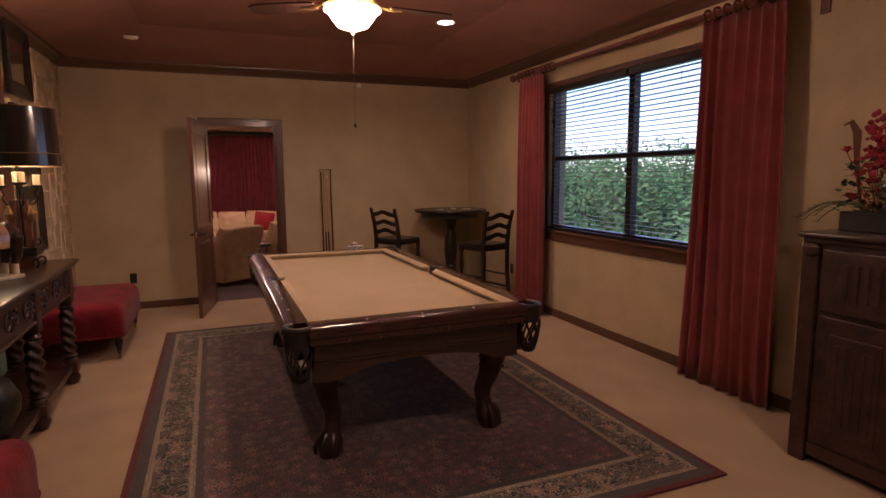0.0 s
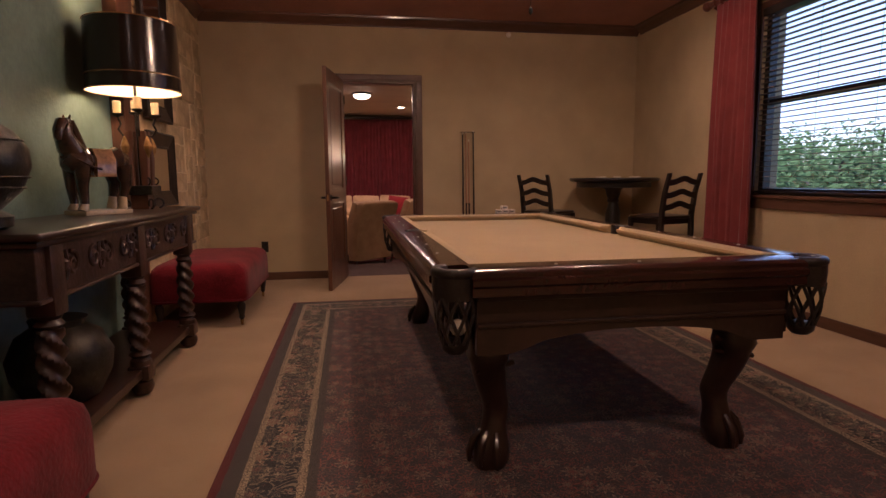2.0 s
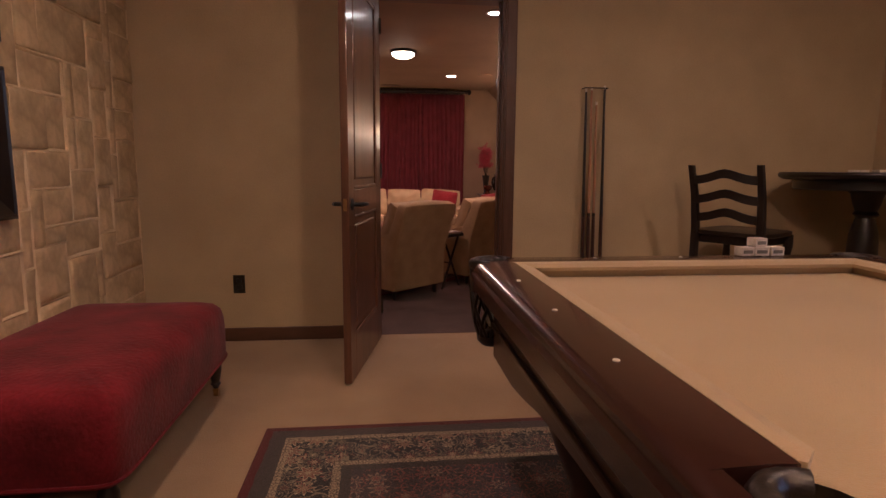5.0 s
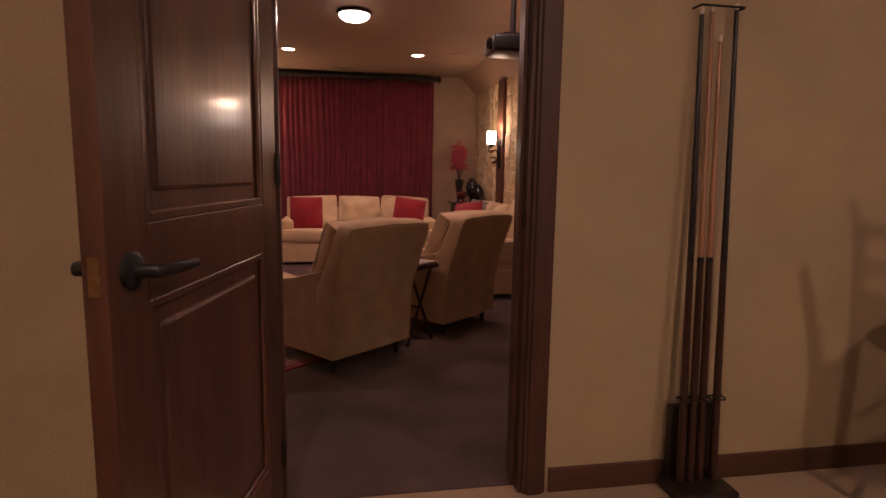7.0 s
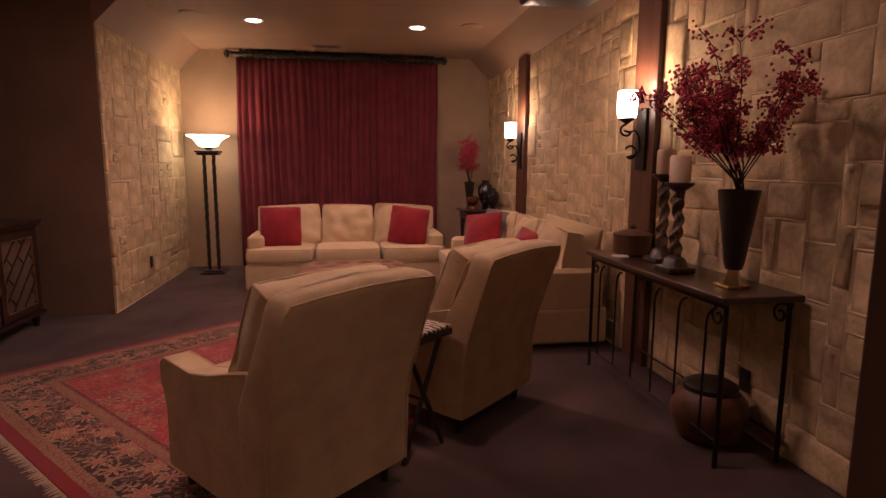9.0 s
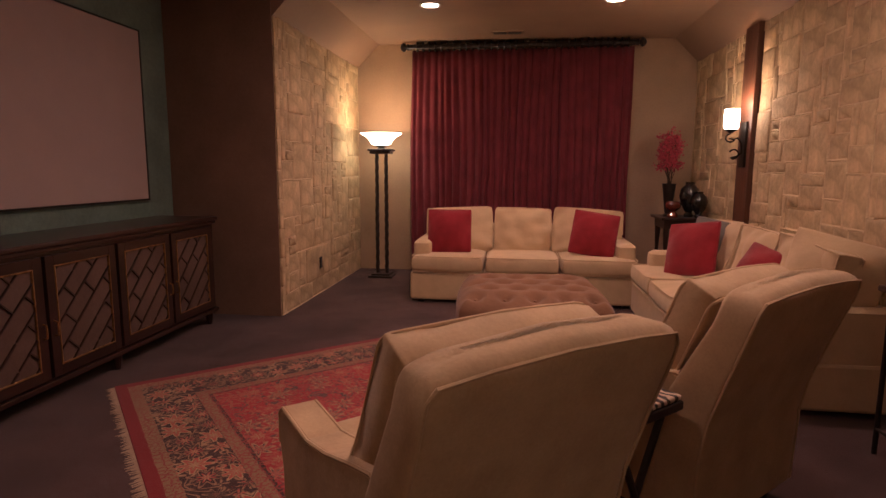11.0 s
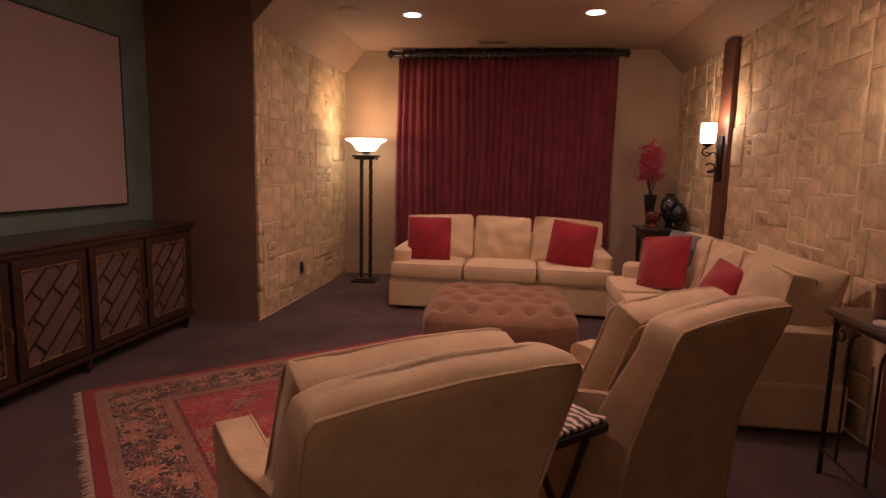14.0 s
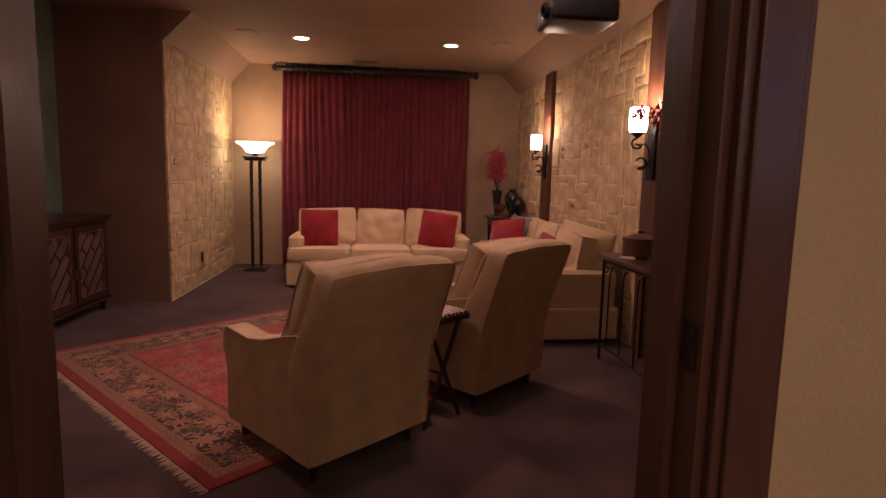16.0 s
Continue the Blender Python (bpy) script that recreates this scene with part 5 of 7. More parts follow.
# chalk boxes on the far rail
M_CHALKBOX = mat("pale_chalk_box", (0.62, 0.56, 0.50), 0.7, var=0.12, scale=30, bump=0.05)
for k, (x, z) in enumerate(((0.90, 0), (0.955, 0), (1.01, 0), (0.945, 1))):
    b = thing("chalk_box", pose(x, PY1 - 0.045, PZ + 0.006 + z * 0.031, 0, 0, (4, -6, 3, 10)[k]), "small pale chalk cube box stacked on the table rail", "chalk box", "stack of chalk boxes")
    part("box", one_box(-0.025, 0.025, -0.02, 0.02, 0, 0.03, bevel=0.002), M_CHALKBOX, b)
    part("printed_band", one_box(-0.018, 0.018, -0.0208, -0.0202, 0.008, 0.02), M_GREYP, b)

# cue rack
rack = thing("cue_rack", pose(1.01, 6.905, 0), "dark floor cue rack with clips against the wall", "cue rack")
part("base", one_box(-0.10, 0.10, -0.09, 0.07, 0, 0.05, bevel=0.008), M_BLACKWOOD, rack)
part("back_board", one_box(-0.085, 0.085, 0.04, 0.07, 0.05, 0.30, bevel=0.006), M_BLACKWOOD, rack)
bm = bmesh.new()
for x in (-0.0605, -0.025, 0.008, 0.0605):
    tube(bm, [(x + 0.018 * math.cos(t), 0.0 + 0.02 * math.sin(t), 0.34) for t in [2 * math.pi * k / 12 for k in range(13)]], 0.003, 5)
tube(bm, [(-0.085, 0.02, 0.34), (0.085, 0.02, 0.34)], 0.004, 6)
part("lower_clip", bm, M_IRON, rack)
bm = bmesh.new()
tube(bm, [(-0.075, 0.095, 1.60), (-0.075, 0.05, 1.60), (0.075, 0.05, 1.60), (0.075, 0.095, 1.60)], 0.004, 6)
part("upper_clip", bm, M_IRON, rack)
M_CUE = mat("maple_cue", (0.42, 0.22, 0.11), 0.3, var=0.15, scale=8, stretch=(1, 1, 0.1), bump=0.03, coat=0.5)
M_CUED = mat("dark_cue_butt", (0.05, 0.022, 0.016), 0.3, var=0.2, scale=8, bump=0.03, coat=0.5)
for k, (x, top, dk) in enumerate(((-0.11, 1.60, 1), (-0.045, 1.61, 0), (0.015, 1.52, 0), (0.11, 1.62, 1))):
    q = thing("pool_cue", pose(1.01 + x * 0.55, 6.905, 0.051), "slender wooden pool cue standing in the rack", "pool cue", "pool cues in the rack")
    lean = 0.045
    at = lambda z: (0, lean * z, z)
    bm = bmesh.new()
    tube(bm, [at(0.0), at(0.02), at(0.74)], [0.012, 0.0145, 0.0105], 10)
    part("butt", bm, M_CUED, q, smooth=True)
    bm = bmesh.new()
    tube(bm, [at(0.74), at(0.76)], [0.0108, 0.0106], 10)
    part("joint", bm, M_BRONZE, q, "metal joint collar")
    bm = bmesh.new()
    tube(bm, [at(0.76), at(top - 0.075)], [0.0104, 0.0068], 10)
    part("shaft", bm, M_BLACKWOOD if dk else M_CUE, q, smooth=True)
    bm = bmesh.new()
    tube(bm, [at(top - 0.075), at(top - 0.055)], 0.0067, 10)
    part("tip", bm, M_WHITE, q, "white ferrule tip")

# dark jar under the console
lathed("floor_jar", M_BRONZE, [(0.10, 0.0), (0.14, 0.02), (0.19, 0.12), (0.20, 0.2), (0.16, 0.29), (0.10, 0.33), (0.11, 0.36)], pose(-1.56, 3.25, 0.146), "dark round pottery jar on the console shelf", "jar", 28)
# ---- the theatre: shell ----
# the theatre is drawn on its own grid and set against the doorway by SHIFT
SHIFT = Vector((-0.08, -0.15, 0))
before = set(bpy.data.objects)
Z2, TOP2 = -0.15, 2.60
TXR, TYF, TXL = 2.08, 14.72, -1.92
AY = 12.28                                     # corner between screen alcove and stone wall
AX = -2.86                                     # screen wall
TYN = YF + 0.14 - SHIFT.y
setting("floor_theatre", one_box(-3.1, TXR + 0.3, TYN, TYF + 0.2, Z2 - 0.2, Z2), M_DCARPET, "dark brown carpet across the theatre floor", "floor")
bm = bmesh.new()
box(bm, TXL, TXR, YF + 0.198, 8.15, Z2 - 0.01, 0, bevel=0.012)
setting("floor_landing", bm, M_DCARPET, "dark carpeted landing one step above the theatre", "step")
setting("wall_theatre_north", one_box(TXL - 0.2, TXR + 0.3, TYF, TYF + 0.2, Z2, 3.0), M_WALL2, "tan mottled plaster wall behind the curtain", "wall")
wall_stone_2 = setting("wall_theatre_east", one_box(TXR, TXR + 0.25, TYN, TYF, Z2, 3.0), M_MORTAR, "golden limestone veneer wall with wooden strips", "wall")
wall_stone_3 = setting("wall_theatre_west_stone", one_box(TXL - 0.2, TXL, AY, TYF, Z2, 3.0), M_MORTAR, "golden limestone veneer wall", "wall")
setting("wall_alcove_return", one_box(AX - 0.2, TXL - 0.0, AY - 0.012, AY + 0.1, Z2, 3.0), M_RETURN, "dark-toned plaster return wall beside the screen", "wall")
setting("wall_alcove_screen", one_box(AX - 0.2, AX, 9.0, AY - 0.012, Z2, 3.0), M_GREEN, "dark green wall behind the projection screen", "wall")
setting("wall_theatre_west_near", one_box(AX - 0.2, TXL, TYN, 9.245, Z2, 3.0), M_WALL2, "plain tan plaster wall that ends at the screen alcove", "wall")

bm = bmesh.new()
box(bm, AX - 0.2, TXR + 0.25, TYN, TYF + 0.2, TOP2, TOP2 + 0.2)
# sloped eaves along both long walls
for x, s, y0, y1 in ((TXL, 1, AY, TYF), (TXL, 1, TYN, 9.245), (TXR, -1, TYN, TYF)):
    rings(bm, [[(x, y, 2.32), (x + s * 0.29, y, TOP2 + 0.01), (x, y, TOP2 + 0.01)] for y in (y0, y1)])
setting("ceiling_theatre", bm, M_CEIL2, "brown painted ceiling with sloped eaves", "ceiling")
# the can at (-0.76, 9.25) is added; no such fitting is known there
for x, y in ((-0.76, 13.1), (0.89, 13.1), (0.86, 9.25), (-0.76, 9.25)):
    lamp("can_light", "SPOT", (x, y, 2.585), 32, WARM, 0.05, (x, y, 0), 150, 1.0)
    can(x, y + 0.02, TOP2)
outlet(pose(TXL + 0.03, 13.2, 0.17, 0, 0, 90))

# ---- theatre: curtain, screen, wall strips ----
rod2 = thing("curtain_rod", None, "thick dark carved wooden pole over the theatre curtain", "curtain rod")
RY2, RZ2 = 14.58, 2.535
rod_set(rod2, (-1.24, RY2, RZ2), (1.36, RY2, RZ2), 0.030, M_BLACKWOOD, ((0.06, 2.54, 34),))
for x in (-1.18, 0.06, 1.3):
    bm = bmesh.new()
    tube(bm, [(x, TYF, RZ2 - 0.05), (x, RY2 + 0.02, RZ2 - 0.045)], 0.014, 8)
    part("bracket", bm, M_BLACKWOOD, rod2)
for x0, x1, seed in ((-1.22, 0.06, 21), (0.05, 1.33, 33)):
    c = thing("curtain", pose(0, RY2 + 0.005, 0), "full-length crimson pleated curtain closed across the wall", "curtain", "theatre curtains")
    drape("drape", c, pose(0, 0, 0, 0, 0, -90), M_CURT2, x0, x1, Z2 + 0.01, RZ2 - 0.04, 15, 0.034, seed, flare=0.02, pinch=0.99)

scr = thing("projection_screen", pose(AX + 0.001, 10.76, 1.505), "large blank projection screen in a thin black frame", "projection screen")
SWD, SHT = 1.14, 0.635
part("fabric", one_box(0.0, 0.035, -SWD, SWD, -SHT, SHT), M_SCREEN, scr, "greyish rose screen fabric")
for a in ((-SWD - 0.012, SWD + 0.012, SHT, SHT + 0.012), (-SWD - 0.012, SWD + 0.012, -SHT - 0.012, -SHT), (-SWD - 0.012, -SWD, -SHT, SHT), (SWD, SWD + 0.012, -SHT, SHT)):
    part("frame_bar", one_box(0.0, 0.04, *a), M_BLACK, scr)

STRIPS = ((7.65, 7.93), (10.29, 10.57), (12.94, 13.22))
for a, b in STRIPS:
    bm = bmesh.new()
    box(bm, TXR - 0.055, TXR - 0.001, a, b, Z2, 2.34, bevel=0.006)
    setting("wall_strip", bm, M_BEAM, "upright reddish stained wooden strip on the stone wall", "wooden strip")


def sconce(y):
    s = thing("wall_sconce", pose(TXR - 0.056, y, 1.47), "lit wrought-iron scroll wall sconce with a frosted glass cup", "wall sconce", "wall sconces")
    part("back_plate", one_box(-0.02, 0, -0.055, 0.055, -0.33, 0.06, bevel=0.004), M_IRON, s)
    bm = bmesh.new()
    cx = -0.12
    tube(bm, [(-0.018, 0, -0.20), (-0.06, 0, -0.235)] + [(-0.085 + 0.04 * math.cos(t), 0, -0.215 + 0.04 * math.sin(t)) for t in [-2.2 + 4.8 * k / 12 for k in range(13)]], 0.007, 7)
    tube(bm, [(-0.018, 0, -0.20), (-0.03, 0, -0.12), (-0.06, 0, -0.075), (-0.10, 0, -0.09), (-0.13, 0, -0.08)] + [(cx + 0.04 * math.cos(t), 0, -0.075 + 0.035 * math.sin(t)) for t in [-0.4 - 4.2 * k / 12 for k in range(13)]] + [(cx, 0, -0.02)], 0.007, 7)
    lathe(bm, [(0.012, -0.035), (0.03, -0.02), (0.05, -0.008), (0.05, 0.0), (0.02, 0.002)], cx, 0, 18)
    part("scroll_arm", bm, M_IRON, s, smooth=True)
    bm = bmesh.new()
    lathe(bm, [(0.052, 0.0), (0.06, 0.02), (0.064, 0.08), (0.062, 0.165), (0.058, 0.17)], cx, 0, 24, close=False)
    g = part("glass_cup", bm, M_GLOW, s, "glowing frosted glass cup", smooth=True)
    lamp("sconce_bulb", "POINT", (TXR - 0.056 + cx, y, 1.47 + 0.19), 8, (1.0, 0.58, 0.25), 0.045)


for y in (10.42, 13.06):
    sconce(y)

# ---- floor lamp ----
fl2 = thing("torchiere", pose(-1.50, 14.22, Z2), "lit black double-post torchiere with a frosted glass bowl", "floor lamp")
bm = bmesh.new()
box(bm, -0.14, 0.14, -0.14, 0.14, 0.001, 0.025, bevel=0.008)
box(bm, -0.11, 0.11, -0.11, 0.11, 0.025, 0.045, bevel=0.006)
part("base", bm, M_BLACKWOOD, fl2)
for dx in (-0.055, 0.055):
    bm = bmesh.new()
    rows = []
    for k in range(50):
        t = k / 49
        rows.append([(dx + (0.021 + 0.004 * math.cos(3 * (a - t * 26))) * math.cos(a), (0.021 + 0.004 * math.cos(3 * (a - t * 26))) * math.sin(a), 0.045 + t * 1.39) for a in [2 * math.pi * i / 12 for i in range(12)]])
    rings(bm, rows)
    part("post", bm, M_BLACKWOOD, fl2, "rope-twist post", smooth=True)
bm = bmesh.new()
box(bm, -0.12, 0.12, -0.09, 0.09, 1.435, 1.465, bevel=0.008)
box(bm, -0.14, 0.14, -0.11, 0.11, 1.465, 1.49, bevel=0.008)
lathe(bm, [(0.05, 1.49), (0.035, 1.51), (0.07, 1.53)], segs=20)
part("capital", bm, M_BLACKWOOD, fl2)
bm = bmesh.new()
lathe(bm, [(0.06, 1.53), (0.11, 1.545), (0.13, 1.58), (0.17, 1.625), (0.235, 1.66), (0.24, 1.667)], segs=36, close=False)
part("glass_bowl", bm, M_GLOWB, fl2, "glowing frosted glass bowl", smooth=True)
lamp("torchiere_bulb", "POINT", (-1.50, 14.22, 1.475), 4.5, (1.0, 0.58, 0.25), 0.025)


# ---- sofas, recliners ----
def sofa(place, label, group, seat_label=""):
    s = thing("sofa", place, label, "sofa", group)
    W, D = 2.11, 0.93
    y0 = -D / 2
    part("base", one_box(-W / 2, W / 2, y0 + 0.03, D / 2, 0.03, 0.29, bevel=0.02), M_CREAM2, s)
    ob = part("back_frame", one_box(-W / 2 + 0.16, W / 2 - 0.16, D / 2 - 0.20, D / 2 - 0.005, 0.28, 0.70, bevel=0.05, segs=3), M_CREAM2, s, smooth=True)
    for sx in (-1, 1):
        bm = bmesh.new()
        loft(bm, [(sx * (W / 2 - 0.095), y, z, rx, ry) for y, z, rx, ry in ((0.06, 0.27, 0.085, 0.38), (0.06, 0.40, 0.085, 0.38), (0.06, 0.50, 0.09, 0.385), (0.06, 0.555, 0.088, 0.38), (0.06, 0.58, 0.06, 0.35))], 28, 7)
        part("arm", bm, M_CREAM2, s, smooth=True)
    sw = W / 3
    for k in range(3):
        cx = -W / 2 + sw * (k + 0.5)
        bm = bmesh.new()
        cushion(bm, sw - 0.008, D - 0.24, 0.17, cx, y0 + (D - 0.24) / 2, 0.375, 0.22, 10, k + 3)
        soft(part("seat_cushion", bm, M_CREAM2, s))
        for z in (0.305, 0.445):
            bm = bmesh.new()
            a, b = sw / 2 - 0.012, (D - 0.24) / 2 - 0.008
            tube(bm, [(cx + a * math.copysign(abs(math.cos(t)) ** 0.2, math.cos(t)), y0 + (D - 0.24) / 2 + b * math.copysign(abs(math.sin(t)) ** 0.2, math.sin(t)), z) for t in [2 * math.pi * i / 40 for i in range(41)]], 0.005, 5)
            part("piping", bm, M_CREAM2, s)
        bw = (W - 0.36) / 3
        bx = -W / 2 + 0.18 + bw * (k + 0.5)
        boxed_cushion(s, M_CREAM2, "back_cushion", bw - 0.006 + (0.11 if k != 1 else 0), 0.47, 0.21, Matrix.Translation((bx + 0.06 * (k - 1), D / 2 - 0.275, 0.635)) @ Matrix.Rotation(radians(90 - 12 + 3 * (k - 1)), 4, "X") @ Matrix.Rotation(radians((2.5, -1, -3.5)[k]), 4, "Z"), k + 11, 0.46, 0.05, 0.60)
    for sx in (-1, 1):
        for sy in (-1, 1):
            part("foot", one_box(sx * (W / 2 - 0.1) - 0.03, sx * (W / 2 - 0.1) + 0.03, sy * (D / 2 - 0.1) - 0.03, sy * (D / 2 - 0.1) + 0.03, 0, 0.035), M_BLACKWOOD, s)
    return s


sofa(pose(0.13, 13.40, Z2), "cream fabric three-seat sofa in front of the crimson curtain", "cream sofas")
sofa(pose(1.53, 11.80, Z2, 0, 0, -90), "cream fabric three-seat sofa along the stone wall", "cream sofas")


def pillow(place, material, label, w=0.43, h=0.15, group="throw pillows"):
    p = thing("throw_pillow", place, label, "pillow", group)
    bm = bmesh.new()
    cushion(bm, w, w, h, puff=0.88, n=14, seed=w * 7 + place.translation.y, wrinkle=0.014, rim=0.1, dome=2.4, waist=0.035)
    soft(part("cover", bm, material, p))
    bm = bmesh.new()
    seam = []
    for i in range(80):
        q = i / 20
        e = 2 * (q % 1) - 1
        u, v = ((e, -1), (1, e), (-e, 1), (-1, -e))[int(q)]
        k = w / 2 * (1 - 0.035 * (u * v) ** 2 - 0.035 * (1 - abs(u * v)))
        seam.append((u * k, v * k, 0))
    tube(bm, seam + seam[:1], 0.004, 5)
    part("welt", bm, material, p)


pillow(pose(-0.58, 13.24, Z2 + 0.665, 74, 0, 5), M_PILLOW, "square red throw pillow on the cream sofa")
pillow(pose(0.80, 13.22, Z2 + 0.66, 72, 8, -8), M_PILLOW, "square red throw pillow on the cream sofa")
pillow(pose(1.42, 12.30, Z2 + 0.66, 70, -8, -48), M_PILLOW, "square red throw pillow leaning on the side sofa")
pillow(pose(1.60, 12.46, Z2 + 0.67, 72, 6, -60), M_GREYP, "grey throw pillow behind a red one")
pillow(pose(1.55, 11.46, Z2 + 0.62, 62, 6, -84), M_PILLOW, "square red throw pillow on the side sofa seat", 0.38)
pillow(pose(1.76, 11.00, Z2 + 0.67, 80, 10, -52), M_CREAM2, "large plump cream cushion on the sofa end", 0.50, 0.34)


def recliner(place):
    r = thing("recliner", place, "tan microsuede recliner with a high padded back", "recliner", "recliners")
    W = 0.66
    part("base", one_box(-W / 2 + 0.004, W / 2 - 0.004, -0.36, 0.33, 0.09, 0.34, bevel=0.02), M_CREAM, r)
    # outer back: leans and flares above the arms, with a rolled top and piped edges
    bm = bmesh.new()
    rows = []
    levels = ((0.10, -0.372, -0.22, 0.004), (0.38, -0.383, -0.21, 0.005), (0.50, -0.405, -0.215, 0.007), (0.70, -0.472, -0.322, 0.010), (0.82, -0.515, -0.385, 0.012), (0.868, -0.530, -0.40, 0.011), (0.893, -0.532, -0.405, 0.006), (0.912, -0.520, -0.415, 0.0), (0.923, -0.50, -0.43, -0.012), (0.926, -0.48, -0.45, -0.035))
    for z, yb, yf, k in levels:
        hw = W / 2 + k
        row = []
        for i in range(40):
            t = 2 * math.pi * i / 40
            c, s = math.cos(t), math.sin(t)
            x = hw * math.copysign(abs(c) ** 0.12, c)
            lift = max(0, (z - 0.70) / 0.22) * (0.018 * (1 - (x / hw) ** 2) - 0.012 * (x / hw) ** 8)
            row.append((x, (yb + yf) / 2 + (yf - yb) / 2 * math.copysign(abs(s) ** 0.2, s), z + lift + 0.004 * noise.noise((x * 5, z * 6, 2))))
        rows.append(row)
    rings(bm, rows)
    outer = part("backrest", bm, M_CREAM, r, smooth=True)
    bm = bmesh.new()
    edge = [(W / 2 + k - 0.003, yb + 0.006, z) for z, yb, yf, k in levels[:6]]
    top = [(x * 1.0, levels[6][1] + 0.002, levels[6][0]) for x in (W / 2 - 0.01, 0.2, 0.0, -0.2, -W / 2 + 0.01)]
    top = [(x, y, z + 0.016 * (1 - (x / (W / 2)) ** 2)) for x, y, z in top]
    tube(bm, edge + top + [(-x, y, z) for x, y, z in edge[::-1]], 0.005, 6)
    part("piping", bm, M_CREAM, outer, smooth=True)
    # inner back cushion, boxed, standing proud of the outer back
    boxed_cushion(r, M_CREAM, "back_cushion", W - 0.06, 0.60, 0.15, Matrix.Translation((0, -0.198, 0.640)) @ Matrix.Rotation(radians(116), 4, "X"), 5, 0.34, 0.03, 0.74, 14)
    bm = bmesh.new()
    cushion(bm, W - 0.21, 0.54, 0.15, 0, 0.09, 0.40, 0.25, 9, 9)
    soft(part("seat_cushion", bm, M_CREAM, r))
    for sx in (-1, 1):
        bm = bmesh.new()
        prof = [(-0.36, 0.30), (-0.36, 0.60), (-0.28, 0.63), (-0.16, 0.60), (-0.02, 0.56), (0.12, 0.535), (0.25, 0.545), (0.33, 0.55), (0.362, 0.525), (0.362, 0.43), (0.34, 0.36), (0.34, 0.10), (-0.36, 0.10)]
        rows = []
        for x in (W / 2 - 0.11, W / 2 - 0.10, W / 2 - 0.01, W / 2):
            k = 0.012 if x in (W / 2 - 0.11, W / 2) else 0
            rows.append([(sx * x, y - math.copysign(k, y), z - (k if z > 0.2 else 0)) for y, z in prof])
        rings(bm, rows)
        arm = part("arm", bm, M_CREAM, r)
        bm = bmesh.new()
        for x in (W / 2 - 0.004, W / 2 - 0.106):
            tube(bm, [(sx * x, y, z - 0.004) for y, z in prof[1:10]], 0.006, 6)
        part("piping", bm, M_CREAM, arm)
        for y in (-0.30, 0.27):
            bm = bmesh.new()
            lathe(bm, [(0.016, 0.0), (0.024, 0.08), (0.026, 0.095)], sx * (W / 2 - 0.06), y, 10)
            part("leg", bm, M_BLACKWOOD, r, "short dark leg")
    return r


rec = recliner(pose(-0.14, 9.24, Z2, 0, 0, 40.3))
copy_thing(rec, pose(0.645, 9.97, Z2, 0, 0, 42.5))

# zebra table between the recliners
M_ZEBRA = bpy.data.materials.new("zebra_print")
M_ZEBRA.use_nodes = True
nt = M_ZEBRA.node_tree
zb = nt.nodes["Principled BSDF"]
zb.inputs["Roughness"].default_value = 0.5
wv, cr, tcz = nt.nodes.new("ShaderNodeTexWave"), nt.nodes.new("ShaderNodeValToRGB"), nt.nodes.new("ShaderNodeTexCoord")
wv.inputs["Scale"].default_value, wv.inputs["Distortion"].default_value, wv.inputs["Detail Scale"].default_value = 10.0, 7, 1.4
cr.color_ramp.interpolation = "EASE"
cr.color_ramp.elements[0].position, cr.color_ramp.elements[0].color = 0.45, (0.02, 0.013, 0.01, 1)
cr.color_ramp.elements[1].position, cr.color_ramp.elements[1].color = 0.58, (0.55, 0.42, 0.28, 1)
nt.links.new(tcz.outputs["Object"], wv.inputs["Vector"])
nt.links.new(wv.outputs[0], cr.inputs[0])
nt.links.new(cr.outputs[0], zb.inputs["Base Color"])
zt = thing("side_table", pose(0.322, 9.52, Z2, 0, 0, 43), "small folding side table with a zebra-print top", "side table")
part("top", one_box(-0.16, 0.16, -0.225, 0.225, 0.567, 0.585, bevel=0.006), M_ZEBRA, zt)
part("top_frame", one_box(-0.165, 0.165, -0.23, 0.23, 0.537, 0.566, bevel=0.005), M_BLACKWOOD, zt)
for sy in (-1, 1):
    for sx in (-1, 1):
        bm = bmesh.new()
        tube(bm, [(sx * 0.14, sy * 0.19, 0.0), (-sx * 0.12, sy * 0.19, 0.538)], 0.012, 8)
        part("crossed_leg", bm, M_BLACKWOOD, zt)
bm = bmesh.new()
tube(bm, [(0, -0.19, 0.26), (0, 0.19, 0.26)], 0.008, 8)
part("stretcher", bm, M_BLACKWOOD, zt)

